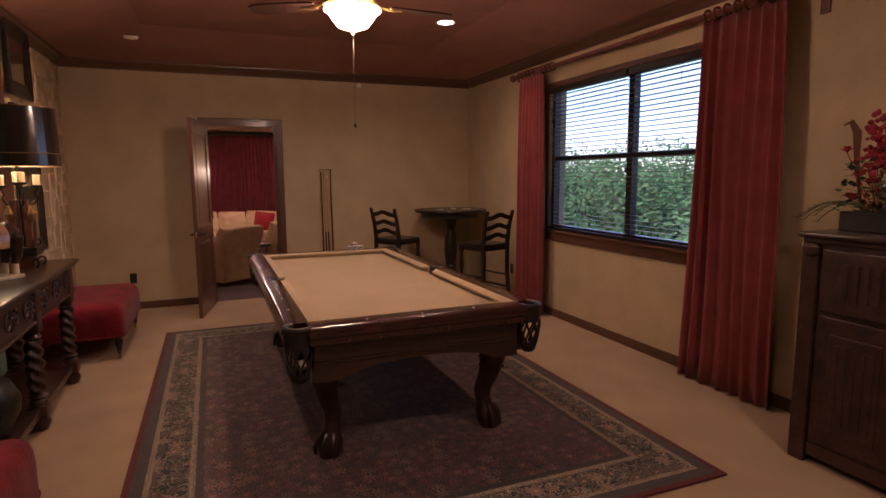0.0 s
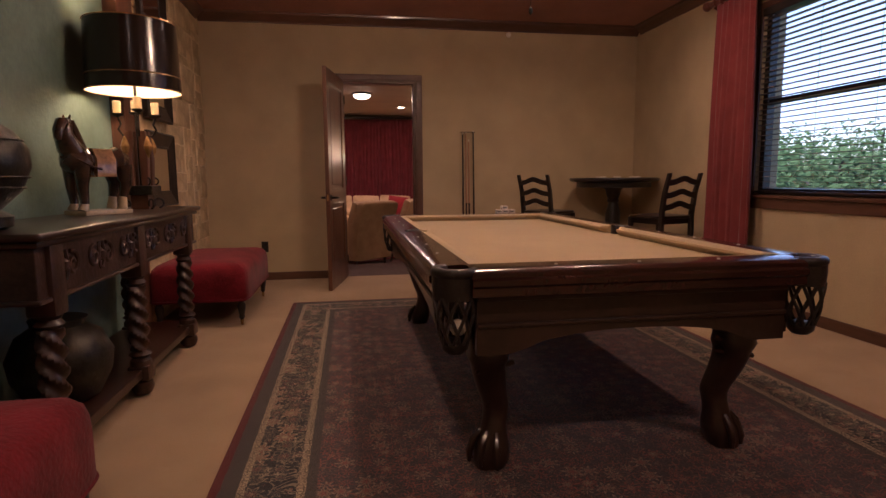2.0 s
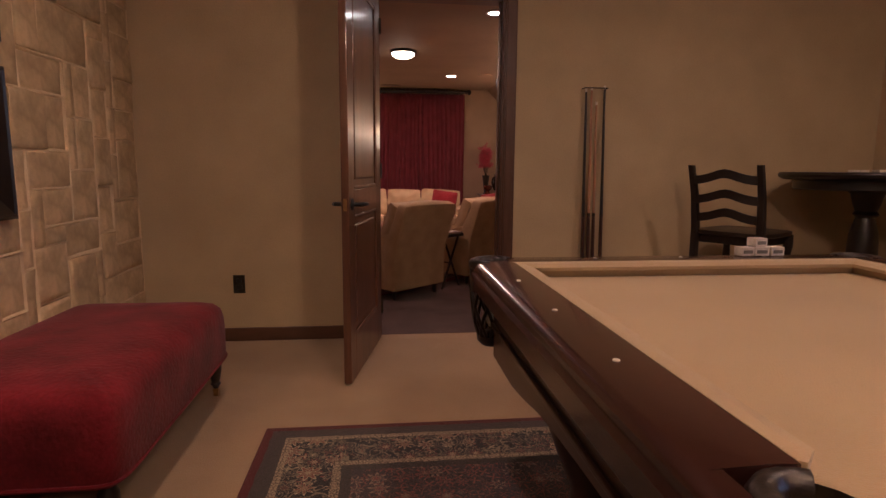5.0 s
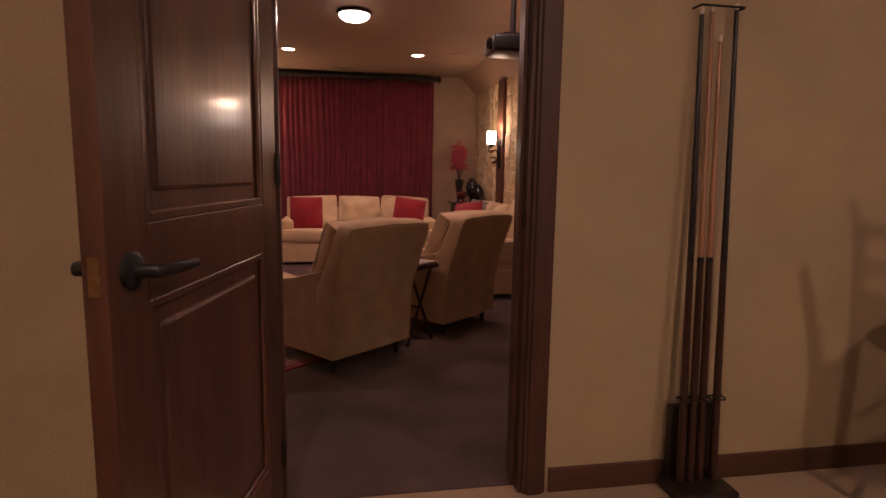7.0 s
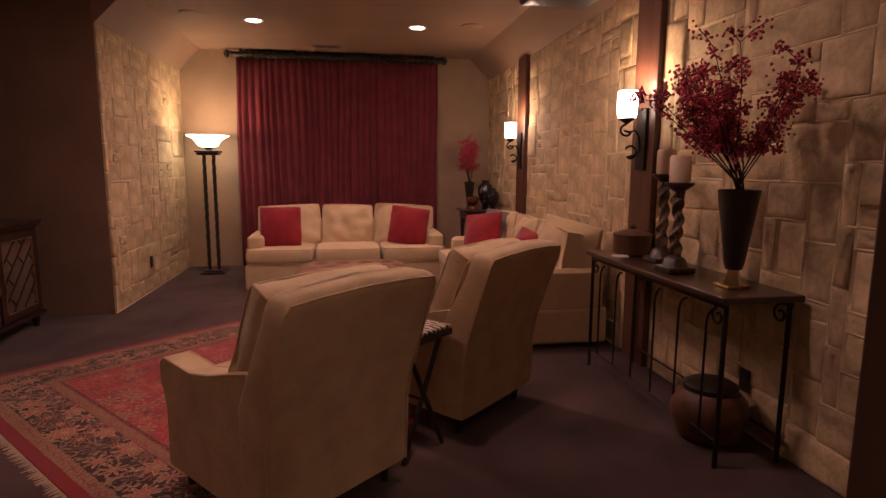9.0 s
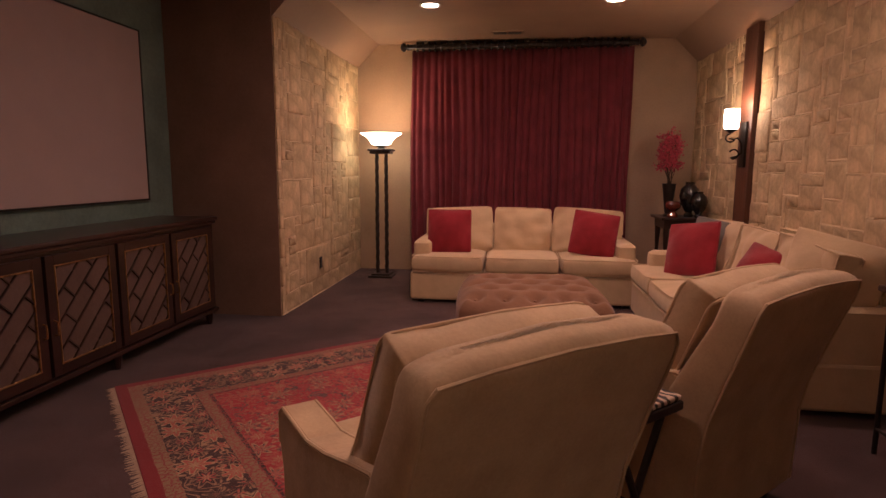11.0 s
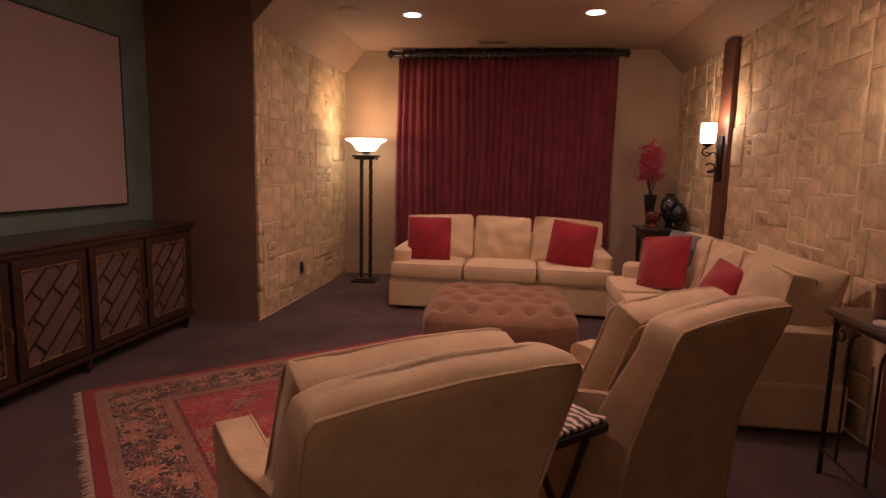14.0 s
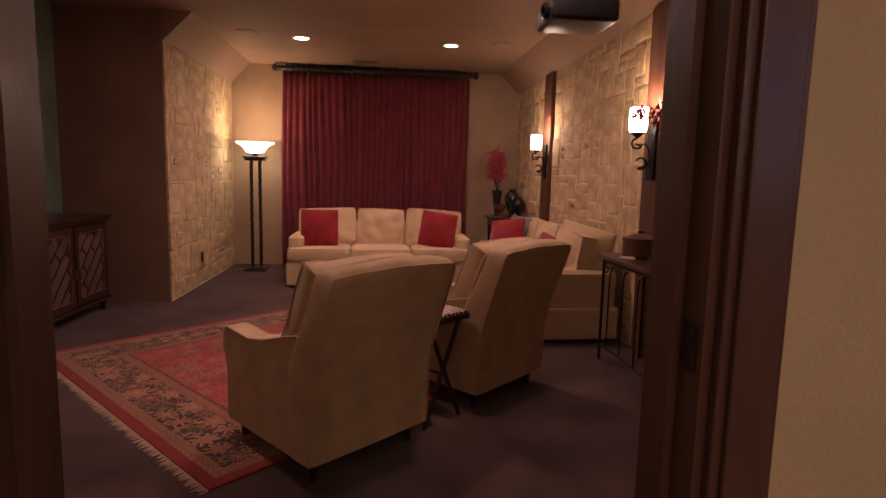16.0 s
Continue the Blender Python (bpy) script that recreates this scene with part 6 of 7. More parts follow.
# ---- tufted ottoman ----
ot = thing("tufted_ottoman", pose(0.18, 11.60, Z2, 0, 0, 3), "large brown suede button-tufted ottoman", "ottoman")
OW, OD, OH = 0.98, 1.02, 0.49
NB = 5
btn = []
for j in range(NB):
    for i in range(NB if j % 2 == 0 else NB - 1):
        btn.append(((i - (NB - 1) / 2 + (0.5 if j % 2 else 0)) * OW / (NB + 0.3), (j - (NB - 1) / 2) * OD / (NB + 0.3)))
bm = bmesh.new()
n = 56
grid = []
for j in range(n + 1):
    row = []
    for i in range(n + 1):
        u, v = 2 * i / n - 1, 2 * j / n - 1
        x, y = u * OW / 2, v * OD / 2
        rim = max(abs(u), abs(v))
        z = OH - 0.085 * max(0, (rim - 0.62) / 0.38) ** 2.4
        ds = sorted(math.hypot(x - a, y - b) for a, b in btn)
        dip = math.exp(-(ds[0] / 0.05) ** 2) * 0.05
        crease = 0.05 * math.exp(-((ds[1] - ds[0]) / 0.022) ** 2) * max(0, 1 - ds[0] / 0.14)
        z += 0.014 * (1 - math.exp(-(ds[0] / 0.06) ** 2)) - (dip + crease * 0.6) * (1 if rim < 0.93 else 0)
        k = 1 - 0.07 * (abs(u * v) ** 3)
        row.append(bm.verts.new((x * k, y * k, z)))
    grid.append(row)
for a, b in zip(grid, grid[1:]):
    for i in range(n):
        bm.faces.new((a[i], a[i + 1], b[i + 1], b[i]))
edge = grid[0] + [r[-1] for r in grid[1:]] + grid[-1][-2::-1] + [r[0] for r in grid[-2:0:-1]]
prev = edge
for z, k in ((0.40, 1.02), (0.24, 1.03), (0.12, 1.0), (0.085, 0.99)):
    ring = [bm.verts.new((v.co.x * k, v.co.y * k, z + 0.003 * math.sin(9 * v.co.x + 7 * v.co.y))) for v in edge]
    for i in range(len(ring)):
        q = (i + 1) % len(ring)
        bm.faces.new((prev[i], prev[q], ring[q], ring[i]))
    prev = ring
bm.faces.new(prev)
part("body", bm, M_TUFT, ot, smooth=True)
for a, b in btn:
    bm = bmesh.new()
    bmesh.ops.create_uvsphere(bm, u_segments=8, v_segments=5, radius=0.012, matrix=Matrix.Translation((a, b, OH - 0.036)) @ Matrix.Diagonal((1, 1, 0.5, 1)))
    part("button", bm, M_TUFT, ot, smooth=True)
part("plinth", one_box(-OW / 2 + 0.01, OW / 2 - 0.01, -OD / 2 + 0.01, OD / 2 - 0.01, 0.055, 0.085, bevel=0.006), M_TUFT, ot)
for sx in (-1, 1):
    for sy in (-1, 1):
        part("foot", one_box(sx * 0.42 - 0.03, sx * 0.42 + 0.03, sy * 0.42 - 0.03, sy * 0.42 + 0.03, 0.0125, 0.055), M_BLACKWOOD, ot)

# ---- theatre rug ----
R2A = Vector((-0.552, 8.773, 0))
UX, UY = Vector((-0.672, 0.740, 0)), Vector((0.740, 0.672, 0))
TW, TL = 2.45, 2.50
M_RUG2 = rug_mat("persian_rug_red", TL / 2, TW / 2,
                 [(0, (0.22, 0.022, 0.022)), (0.055, (0.27, 0.17, 0.09)), (0.12, (0.05, 0.025, 0.025)), (0.36, (0.25, 0.155, 0.085)), (0.42, (0.05, 0.025, 0.025)), (0.44, (0.34, 0.03, 0.03))],
                 (0.32, 0.028, 0.03), [(0.36, 0.22, 0.12), (0.36, 0.10, 0.065), (0.11, 0.06, 0.06), (0.30, 0.14, 0.08)],
                 [(0.42, 0.28, 0.15), (0.38, 0.09, 0.06), (0.30, 0.18, 0.10), (0.12, 0.36), (0.26, 0.05, 0.04)], cell=7.5, bscale=1.0)
cen = R2A + UX * TW / 2 + UY * TL / 2
ang = math.degrees(math.atan2(UY.y, UY.x))
rug2 = thing("rug", pose(cen.x, cen.y, Z2 + 0.001, 0, 0, ang), "red Persian rug with a dark floral border and fringe", "rug")
part("woven_field", one_box(-TL / 2, TL / 2, -TW / 2, TW / 2, 0, 0.011, bevel=0.004), M_RUG2, rug2)
M_FRINGE = mat("cream_fringe", (0.50, 0.36, 0.24), 0.95, var=0.1, bump=0.1)
rnd = random.Random(9)
for s in (-1, 1):
    bm = bmesh.new()
    for k in range(150):
        y = -TW / 2 + TW * (k + 0.5) / 150
        L = rnd.uniform(0.03, 0.055)
        dy = rnd.uniform(-0.01, 0.01)
        v = [bm.verts.new(p) for p in ((s * TL / 2, y - 0.006, 0.002), (s * TL / 2, y + 0.006, 0.002), (s * (TL / 2 + L), y + 0.003 + dy, 0.0015), (s * (TL / 2 + L), y - 0.003 + dy, 0.0015), (s * TL / 2, y, 0.008))]
        for f in ((0, 1, 2, 3), (0, 4, 1), (1, 4, 2), (2, 4, 3), (3, 4, 0)):
            bm.faces.new([v[i] for i in f])
    tagged(part("fringe", bm, M_FRINGE, rug2, "cream knotted fringe"), kind="stuff")

# ---- credenza under the screen ----
KX0, KX1, KY0, KY1, KT = AX + 0.02, -2.35, 9.74, 12.02, 0.725
kr = thing("credenza", None, "long dark credenza with four fretwork doors under the screen", "credenza")
bm = bmesh.new()
box(bm, KX0, KX1 + 0.02, KY0 - 0.02, KY1 + 0.02, KT - 0.03, KT, bevel=0.008)
box(bm, KX0, KX1 + 0.008, KY0 - 0.008, KY1 + 0.008, KT - 0.055, KT - 0.03, bevel=0.006)
part("top", bm, M_DARKWOOD, kr)
part("body", one_box(KX0, KX1 - 0.022, KY0, KY1, Z2 + 0.13, KT - 0.055, bevel=0.003), M_DARKWOOD, kr)
part("base_rail", one_box(KX0, KX1 + 0.004, KY0 - 0.004, KY1 + 0.004, Z2 + 0.10, Z2 + 0.13, bevel=0.005), M_DARKWOOD, kr)
M_PANEL = mat("pale_door_panel", (0.115, 0.075, 0.056), 0.5, var=0.15, scale=4, bump=0.1)
for k in range(4):
    a = KY0 + 0.05 + k * (KY1 - KY0 - 0.1) / 4 + 0.012
    b = a + (KY1 - KY0 - 0.1) / 4 - 0.024
    z0, z1 = Z2 + 0.145, KT - 0.075
    dk = part("door", one_box(KX1 - 0.021, KX1 - 0.008, a + 0.055, b - 0.055, z0 + 0.055, z1 - 0.055), M_PANEL, kr, "pale panel behind dark fretwork")
    bm = bmesh.new()
    for c in ((a, a + 0.055, z0, z1), (b - 0.055, b, z0, z1), (a + 0.055, b - 0.055, z0, z0 + 0.055), (a + 0.055, b - 0.055, z1 - 0.055, z1)):
        box(bm, KX1 - 0.021, KX1 + 0.001, *c, bevel=0.002)
    part("door_frame", bm, M_DARKWOOD, dk)
    bm = bmesh.new()
    ya, yb, za, zb2 = a + 0.055, b - 0.055, z0 + 0.055, z1 - 0.055
    for c in ((ya, ya + 0.008, za, zb2), (yb - 0.008, yb, za, zb2), (ya + 0.008, yb - 0.008, za, za + 0.008), (ya + 0.008, yb - 0.008, zb2 - 0.008, zb2)):
        box(bm, KX1 - 0.008, KX1 + 0.004, *c, bevel=0.002)
    part("gilt_bead", bm, M_GOLD, dk, "worn gilt bead")

    def bar(bm, p, q):
        """One diagonal fret bar clipped to the panel."""
        (y1, w1), (y2, w2) = p, q
        t0, t1 = 0.0, 1.0
        for d0, dd, lo_, hi_ in ((y1, y2 - y1, ya, yb), (w1, w2 - w1, za, zb2)):
            if abs(dd) < 1e-9:
                continue
            u, v = sorted(((lo_ - d0) / dd, (hi_ - d0) / dd))
            t0, t1 = max(t0, u), min(t1, v)
        if t1 - t0 > 0.02:
            pts = [(KX1 - 0.003, y1 + (y2 - y1) * t, w1 + (w2 - w1) * t) for t in (t0, t1)]
            one = bmesh.new()
            tube(one, pts, 0.006, 4)
            part("fret_bar", one, M_DARKWOOD, dk)

    bm = bmesh.new()
    step = 0.105
    cy, cz = (ya + yb) / 2, (za + zb2) / 2
    for i in range(-7, 8):
        o = i * step
        for seg in range(-6, 7):
            m = seg * step * 2 + (step if i % 2 else 0)
            f = 0.7071
            # long bars one way, short offset bars the other way
            bar(bm, (cy + (m - step * 0.95) * f + o * f, cz + (m - step * 0.95) * f - o * f), (cy + (m + step * 0.95) * f + o * f, cz + (m + step * 0.95) * f - o * f))
            if (i + seg) % 3:
                bar(bm, (cy + o * f + m * f, cz - o * f + m * f), (cy + (o + step) * f + m * f, cz - (o + step) * f + m * f))
    bm.free()
    hy = b - 0.025 if k % 2 == 0 else a + 0.025
    bm = bmesh.new()
    tube(bm, [(KX1 + 0.002, hy, 0.30), (KX1 + 0.022, hy, 0.295), (KX1 + 0.024, hy, 0.26), (KX1 + 0.022, hy, 0.225), (KX1 + 0.002, hy, 0.22)], 0.005, 7)
    part("handle", bm, M_GOLD, dk, "small brass pull")
for y in (KY0 + 0.06, (KY0 + KY1) / 2, KY1 - 0.06):
    for x in (KX0 + 0.06, KX1 - 0.05):
        bm = bmesh.new()
        lathe(bm, [(0.02, Z2), (0.028, Z2 + 0.05), (0.032, Z2 + 0.10)], x, y, 10)
        part("leg", bm, M_DARKWOOD, kr)
bm = bmesh.new()
tube(bm, [(AX + 0.004, 10.6, KT), (AX + 0.004, 10.605, 0.80), (AX + 0.004, 10.6, 0.862)], 0.003, 6)
tagged(part("cable", bm, M_BLACK), "thin black cable hanging below the screen", "cable")

# ---- stone-wall console and its objects ----
QX0, QX1, QY0, QY1, QT = 1.66, 2.045, 9.02, 10.42, 0.62
q = thing("console_table", None, "narrow iron console table with a dark wooden top", "console table")
part("top", one_box(QX0, QX1, QY0, QY1, QT - 0.03, QT, bevel=0.008), M_DARKWOOD, q)
bm = bmesh.new()
box(bm, QX0 + 0.03, QX0 + 0.045, QY0 + 0.03, QY1 - 0.03, QT - 0.055, QT - 0.031)
box(bm, QX1 - 0.045, QX1 - 0.03, QY0 + 0.03, QY1 - 0.03, QT - 0.055, QT - 0.031)
part("apron", bm, M_IRON, q)
for y in (QY0 + 0.04, QY1 - 0.04):
    for x in (QX0 + 0.04, QX1 - 0.04):
        bm = bmesh.new()
        tube(bm, [(x, y, Z2), (x, y, QT - 0.03)], 0.011, 8)
        part("leg", bm, M_IRON, q)
        bm = bmesh.new()
        tube(bm, spiral(x, y + (0.05 if y < 9.7 else -0.05), QT - 0.10, 0.045, 0.012, math.pi / 2, -3.6 * math.pi / 2, 14, "yz"), 0.006, 6)
        part("corner_scroll", bm, M_IRON, q)
for i in range(6):
    y = QY0 + 0.16 + i * (QY1 - QY0 - 0.32) / 5
    bm = bmesh.new()
    tube(bm, [(QX0 + 0.037, y, Z2 + 0.12), (QX0 + 0.037, y, QT - 0.16)] + [(QX0 + 0.037, y - 0.06 + 0.06 * math.cos(t), QT - 0.16 + 0.09 * math.sin(t)) for t in [math.pi * k / 14 for k in range(1, 8)]], 0.006, 6)
    part("arched_bar", bm, M_IRON, q)
for x in (QX0 + 0.037, QX1 - 0.037):
    bm = bmesh.new()
    tube(bm, [(x, QY0 + 0.04, Z2 + 0.12), (x, QY1 - 0.04, Z2 + 0.12)], 0.007, 6)
    part("lower_rail", bm, M_IRON, q)


def candlestick(x, y, h):
    c = thing("candlestick", pose(x, y, QT + 0.001), "tall carved twisted wooden candlestick", "candlestick", "carved candlesticks")
    bm = bmesh.new()
    box(bm, -0.075, 0.075, -0.075, 0.075, 0, 0.03, bevel=0.006)
    lathe(bm, [(0.07, 0.03), (0.06, 0.045), (0.05, 0.07), (0.03, 0.085)], segs=20)
    part("base", bm, M_CARVED, c, smooth=True)
    bm = bmesh.new()
    rows = []
    for k in range(60):
        t = k / 59
        rr = 0.020 + 0.012 * abs(math.sin(t * 4 * math.pi + 0.4)) * (0.6 + 0.4 * math.sin(t * 9))
        rows.append([((rr + 0.007 * math.cos(3 * (a - t * 10))) * math.cos(a) + 0.006 * math.cos(t * 11), (rr + 0.007 * math.cos(3 * (a - t * 10))) * math.sin(a) + 0.006 * math.sin(t * 11), 0.085 + t * (h - 0.13)) for a in [2 * math.pi * i / 16 for i in range(16)]])
    rings(bm, rows)
    part("stem", bm, mat("worn_carved_wood", (0.14, 0.085, 0.05), 0.55, var=0.5, scale=30, fine=90, bump=0.4), c, "carved open-twist stem", smooth=True)
    bm = bmesh.new()
    lathe(bm, [(0.025, h - 0.045), (0.045, h - 0.03), (0.07, h - 0.012), (0.072, h), (0.02, h + 0.001)], segs=22)
    part("drip_plate", bm, M_CARVED, c, smooth=True)
    bm = bmesh.new()
    lathe(bm, [(0.05, 0.0), (0.052, 0.01), (0.052, 0.125), (0.046, 0.135), (0.04, 0.128), (0.005, 0.126)], segs=26)
    tube(bm, [(0, 0, 0.125), (0.002, 0, 0.145)], 0.0015, 5)
    cd = part("candle", bm, M_CANDLE, smooth=True)
    cd.matrix_world = pose(x, y, QT + 0.003 + h)
    tagged(cd, "thick ivory pillar candle on a candlestick", "candle", "pillar candles")


candlestick(1.90, 9.92, 0.50)
candlestick(1.80, 9.62, 0.46)
bx = thing("round_box", pose(1.88, 10.22, QT + 0.001), "round dark leather-like lidded box on the console", "box")
bm = bmesh.new()
lathe(bm, [(0.10, 0), (0.115, 0.01), (0.115, 0.11), (0.11, 0.115)], segs=28)
part("body", bm, M_BEAM, bx, smooth=True)
bm = bmesh.new()
lathe(bm, [(0.12, 0.112), (0.12, 0.128), (0.06, 0.15), (0.015, 0.16), (0.022, 0.175), (0.008, 0.19)], segs=28)
part("lid", bm, M_BEAM, bx, smooth=True)
lathed("coaster", M_WHITE, [(0.05, 0), (0.052, 0.006), (0.05, 0.012), (0.01, 0.012)], pose(1.74, 10.10, QT + 0.001), "pale round coaster on the console", "coaster", 24)

M_BERRY = mat("red_berries", (0.50, 0.045, 0.075), 0.45, var=0.4, scale=40, bump=0.1)
M_TWIG = mat("dark_twig", (0.035, 0.022, 0.016), 0.8, var=0.3, scale=30, bump=0.2)


def berry_branches(parent, z0, height, spread, stems, berries, seed, size=0.011, bias=(0, 0)):
    rnd = random.Random(seed)
    for k in range(stems):
        a = rnd.uniform(0, 6.28)
        out = Vector((math.cos(a) * spread * rnd.uniform(0.3, 1) + bias[0], math.sin(a) * spread * rnd.uniform(0.3, 1) + bias[1], 0))
        h = height * rnd.uniform(0.6, 1.0)
        pts = [Vector((0, 0, z0)) + out * (t ** 1.4) + Vector((0.02 * math.sin(5 * t + a), 0.02 * math.cos(4 * t + a), h * t)) for t in [j / 7 for j in range(8)]]
        bm = bmesh.new()
        tube(bm, pts, [0.004 - 0.0004 * j for j in range(8)], 5)
        tips = []
        for j in range(3, 8):
            for s in range(2):
                d = Vector((rnd.uniform(-1, 1), rnd.uniform(-1, 1), rnd.uniform(-0.2, 0.9))).normalized() * rnd.uniform(0.05, 0.12)
                tube(bm, [pts[j], pts[j] + d * 0.5 + Vector((0, 0, 0.008)), pts[j] + d], 0.0016, 4)
                tips += [pts[j] + d * w for w in (0.4, 0.6, 0.8, 1.0)]
        br = part("branch", bm, M_TWIG, parent)
        bm = bmesh.new()
        for c in range(berries):
            p = rnd.choice(tips) + Vector((rnd.gauss(0, 0.016), rnd.gauss(0, 0.016), rnd.gauss(0, 0.016)))
            bmesh.ops.create_icosphere(bm, subdivisions=1, radius=size * rnd.uniform(0.6, 1.1), matrix=Matrix.Translation(p))
        tagged(part("berry_cluster", bm, M_BERRY, br, "clustered dark red berries"), kind="stuff")


v1 = thing("berry_vase", pose(1.84, 9.22, QT + 0.001), "tall dark tapered vase of red berry branches", "vase")
bm = bmesh.new()
box(bm, -0.055, 0.055, -0.055, 0.055, 0, 0.018, bevel=0.003)
lathe(bm, [(0.05, 0.018), (0.035, 0.05), (0.03, 0.085)], segs=4)
part("foot", bm, mat("polished_gold_foot", (0.5, 0.36, 0.16), 0.15, metal=0.9, var=0.1, bump=0.02), v1, "polished gold foot")
bm = bmesh.new()
lathe(bm, [(0.036, 0.085), (0.045, 0.12), (0.085, 0.42), (0.088, 0.44), (0.08, 0.44), (0.04, 0.14)], segs=22)
part("body", bm, M_BLACKWOOD, v1, "dark glossy body", smooth=True)
berry_branches(v1, 0.42, 0.62, 0.36, 18, 210, 4, 0.0078, (-0.06, 0.0))

jar = thing("floor_jar", pose(1.85, 9.33, Z2), "large dark red-brown lidded pottery jar under the console", "jar")
bm = bmesh.new()
lathe(bm, [(0.10, 0.001), (0.14, 0.02), (0.18, 0.12), (0.17, 0.20), (0.13, 0.245), (0.10, 0.25)], segs=28)
part("body", bm, M_BEAM, jar, smooth=True)
bm = bmesh.new()
lathe(bm, [(0.125, 0.25), (0.125, 0.27), (0.10, 0.285), (0.03, 0.29)], segs=28)
part("lid", bm, M_BLACKWOOD, jar, smooth=True)
outlet(pose(TXR - 0.03, 9.35, 0.12, 0, 0, -90), "dark wall outlet on the stone wall")

# ---- corner table with vases ----
et = thing("end_table", pose(1.81, 14.12, Z2), "dark turned-leg end table in the corner", "end table")
part("top", one_box(-0.24, 0.24, -0.22, 0.30, 0.745, 0.77, bevel=0.008), M_DARKWOOD, et)
part("apron", one_box(-0.20, 0.20, -0.18, 0.26, 0.65, 0.744, bevel=0.004), M_CARVED, et)
for sx in (-1, 1):
    for y in (-0.15, 0.23):
        bm = bmesh.new()
        lathe(bm, [(0.02, 0), (0.028, 0.03), (0.018, 0.06), (0.026, 0.2), (0.02, 0.4), (0.03, 0.6), (0.03, 0.66)], sx * 0.17, y, 12)
        part("leg", bm, M_DARKWOOD, et, smooth=True)
EZ = Z2 + 0.771
M_GLAZE = mat("black_glaze", (0.012, 0.012, 0.012), 0.08, var=0.2, bump=0.0, coat=0.8)
lathed("glazed_jar", M_GLAZE, [(0.045, 0), (0.05, 0.02), (0.035, 0.05), (0.085, 0.13), (0.105, 0.22), (0.09, 0.30), (0.045, 0.345), (0.05, 0.37), (0.02, 0.375)], pose(1.89, 14.10, EZ), "shiny black glazed ginger jar", "jar", 28, "black jars")
lathed("glazed_jar", M_GLAZE, [(0.04, 0), (0.045, 0.02), (0.03, 0.04), (0.07, 0.10), (0.085, 0.165), (0.07, 0.22), (0.035, 0.255), (0.04, 0.275), (0.015, 0.28)], pose(1.95, 13.96, EZ), "smaller shiny black glazed jar", "jar", 28, "black jars")
lathed("amber_vase", mat("amber_red_glaze", (0.16, 0.035, 0.018), 0.15, var=0.4, scale=9, bump=0.02, coat=0.6), [(0.05, 0), (0.055, 0.02), (0.03, 0.06), (0.075, 0.10), (0.08, 0.14), (0.06, 0.17), (0.03, 0.175)], pose(1.70, 14.0, EZ), "amber red glazed bowl vase on a foot", "vase", 26)
v2 = thing("berry_vase", pose(1.70, 14.20, EZ), "dark trumpet vase of bright red branches in the corner", "vase")
bm = bmesh.new()
lathe(bm, [(0.05, 0), (0.05, 0.015), (0.03, 0.03), (0.04, 0.1), (0.07, 0.34), (0.075, 0.35), (0.06, 0.34), (0.03, 0.1)], segs=22)
part("body", bm, M_BLACKWOOD, v2, smooth=True)
berry_branches(v2, 0.33, 0.60, 0.13, 12, 120, 12, 0.010, (0.0, -0.02))

# ---- ceiling fittings of the theatre ----
pj = thing("projector", pose(1.16, 9.65, 1.945), "black projector hanging from the ceiling mount", "projector")
part("body", one_box(-0.18, 0.18, -0.16, 0.16, 0.0, 0.12, bevel=0.025, segs=3), M_BLACK, pj, smooth=True)
bm = bmesh.new()
rings(bm, [[(-0.181 - d, -0.06 + r * math.cos(t), 0.06 + r * math.sin(t)) for t in [2 * math.pi * k / 20 for k in range(20)]] for d, r in ((0, 0.045), (0.02, 0.045), (0.025, 0.035), (0.01, 0.03))])
part("lens", bm, M_GLAZE, pj, "glass lens", smooth=True)
bm = bmesh.new()
tube(bm, [(0, 0, 0.12), (0, 0, 0.645)], 0.02, 12)
lathe(bm, [(0.07, 0.654), (0.07, 0.636), (0.03, 0.615)], segs=20)
box(bm, -0.09, 0.09, -0.08, 0.08, 0.13, 0.145, bevel=0.003)
part("mount", bm, M_BLACK, pj)
for s in (-1, 1):
    bm = bmesh.new()
    tube(bm, [(s * 0.07, s * 0.06, 0.14), (s * 0.13, s * 0.10, 0.118)], 0.008, 6)
    part("mount_arm", bm, M_BLACK, pj)
dome = thing("dome_light", pose(0.03, 11.2, TOP2), "lit flush ceiling dome light with a bronze rim", "ceiling light")
bm = bmesh.new()
lathe(bm, [(0.16, 0.0), (0.17, -0.01), (0.165, -0.03), (0.15, -0.035)], segs=32)
part("rim", bm, M_BRONZE, dome, smooth=True)
bm = bmesh.new()
lathe(bm, [(0.15, -0.032), (0.14, -0.06), (0.10, -0.085), (0.05, -0.098), (0.01, -0.10)], segs=32)
part("glass", bm, M_GLOW, dome, "glowing frosted glass", smooth=True)
lamp("dome_bulb", "AREA", (0.03, 11.2, TOP2 - 0.11), 19, WARM, 0.26, (0.03, 11.2, 0))
for x in (-1.30, 1.43):
    lathed("ceiling_speaker", M_CEIL2, [(0.115, 0.001), (0.115, -0.006), (0.105, -0.009), (0.02, -0.007)], pose(x, 12.95, TOP2), "round painted in-ceiling speaker grille", "speaker", 28, "ceiling speakers")
vt2 = thing("ceiling_vent", pose(-0.08, 14.25, TOP2), "small painted ceiling air vent", "vent")
part("frame", one_box(-0.17, 0.17, -0.07, 0.07, -0.008, 0.001, bevel=0.003), M_CEIL2, vt2)
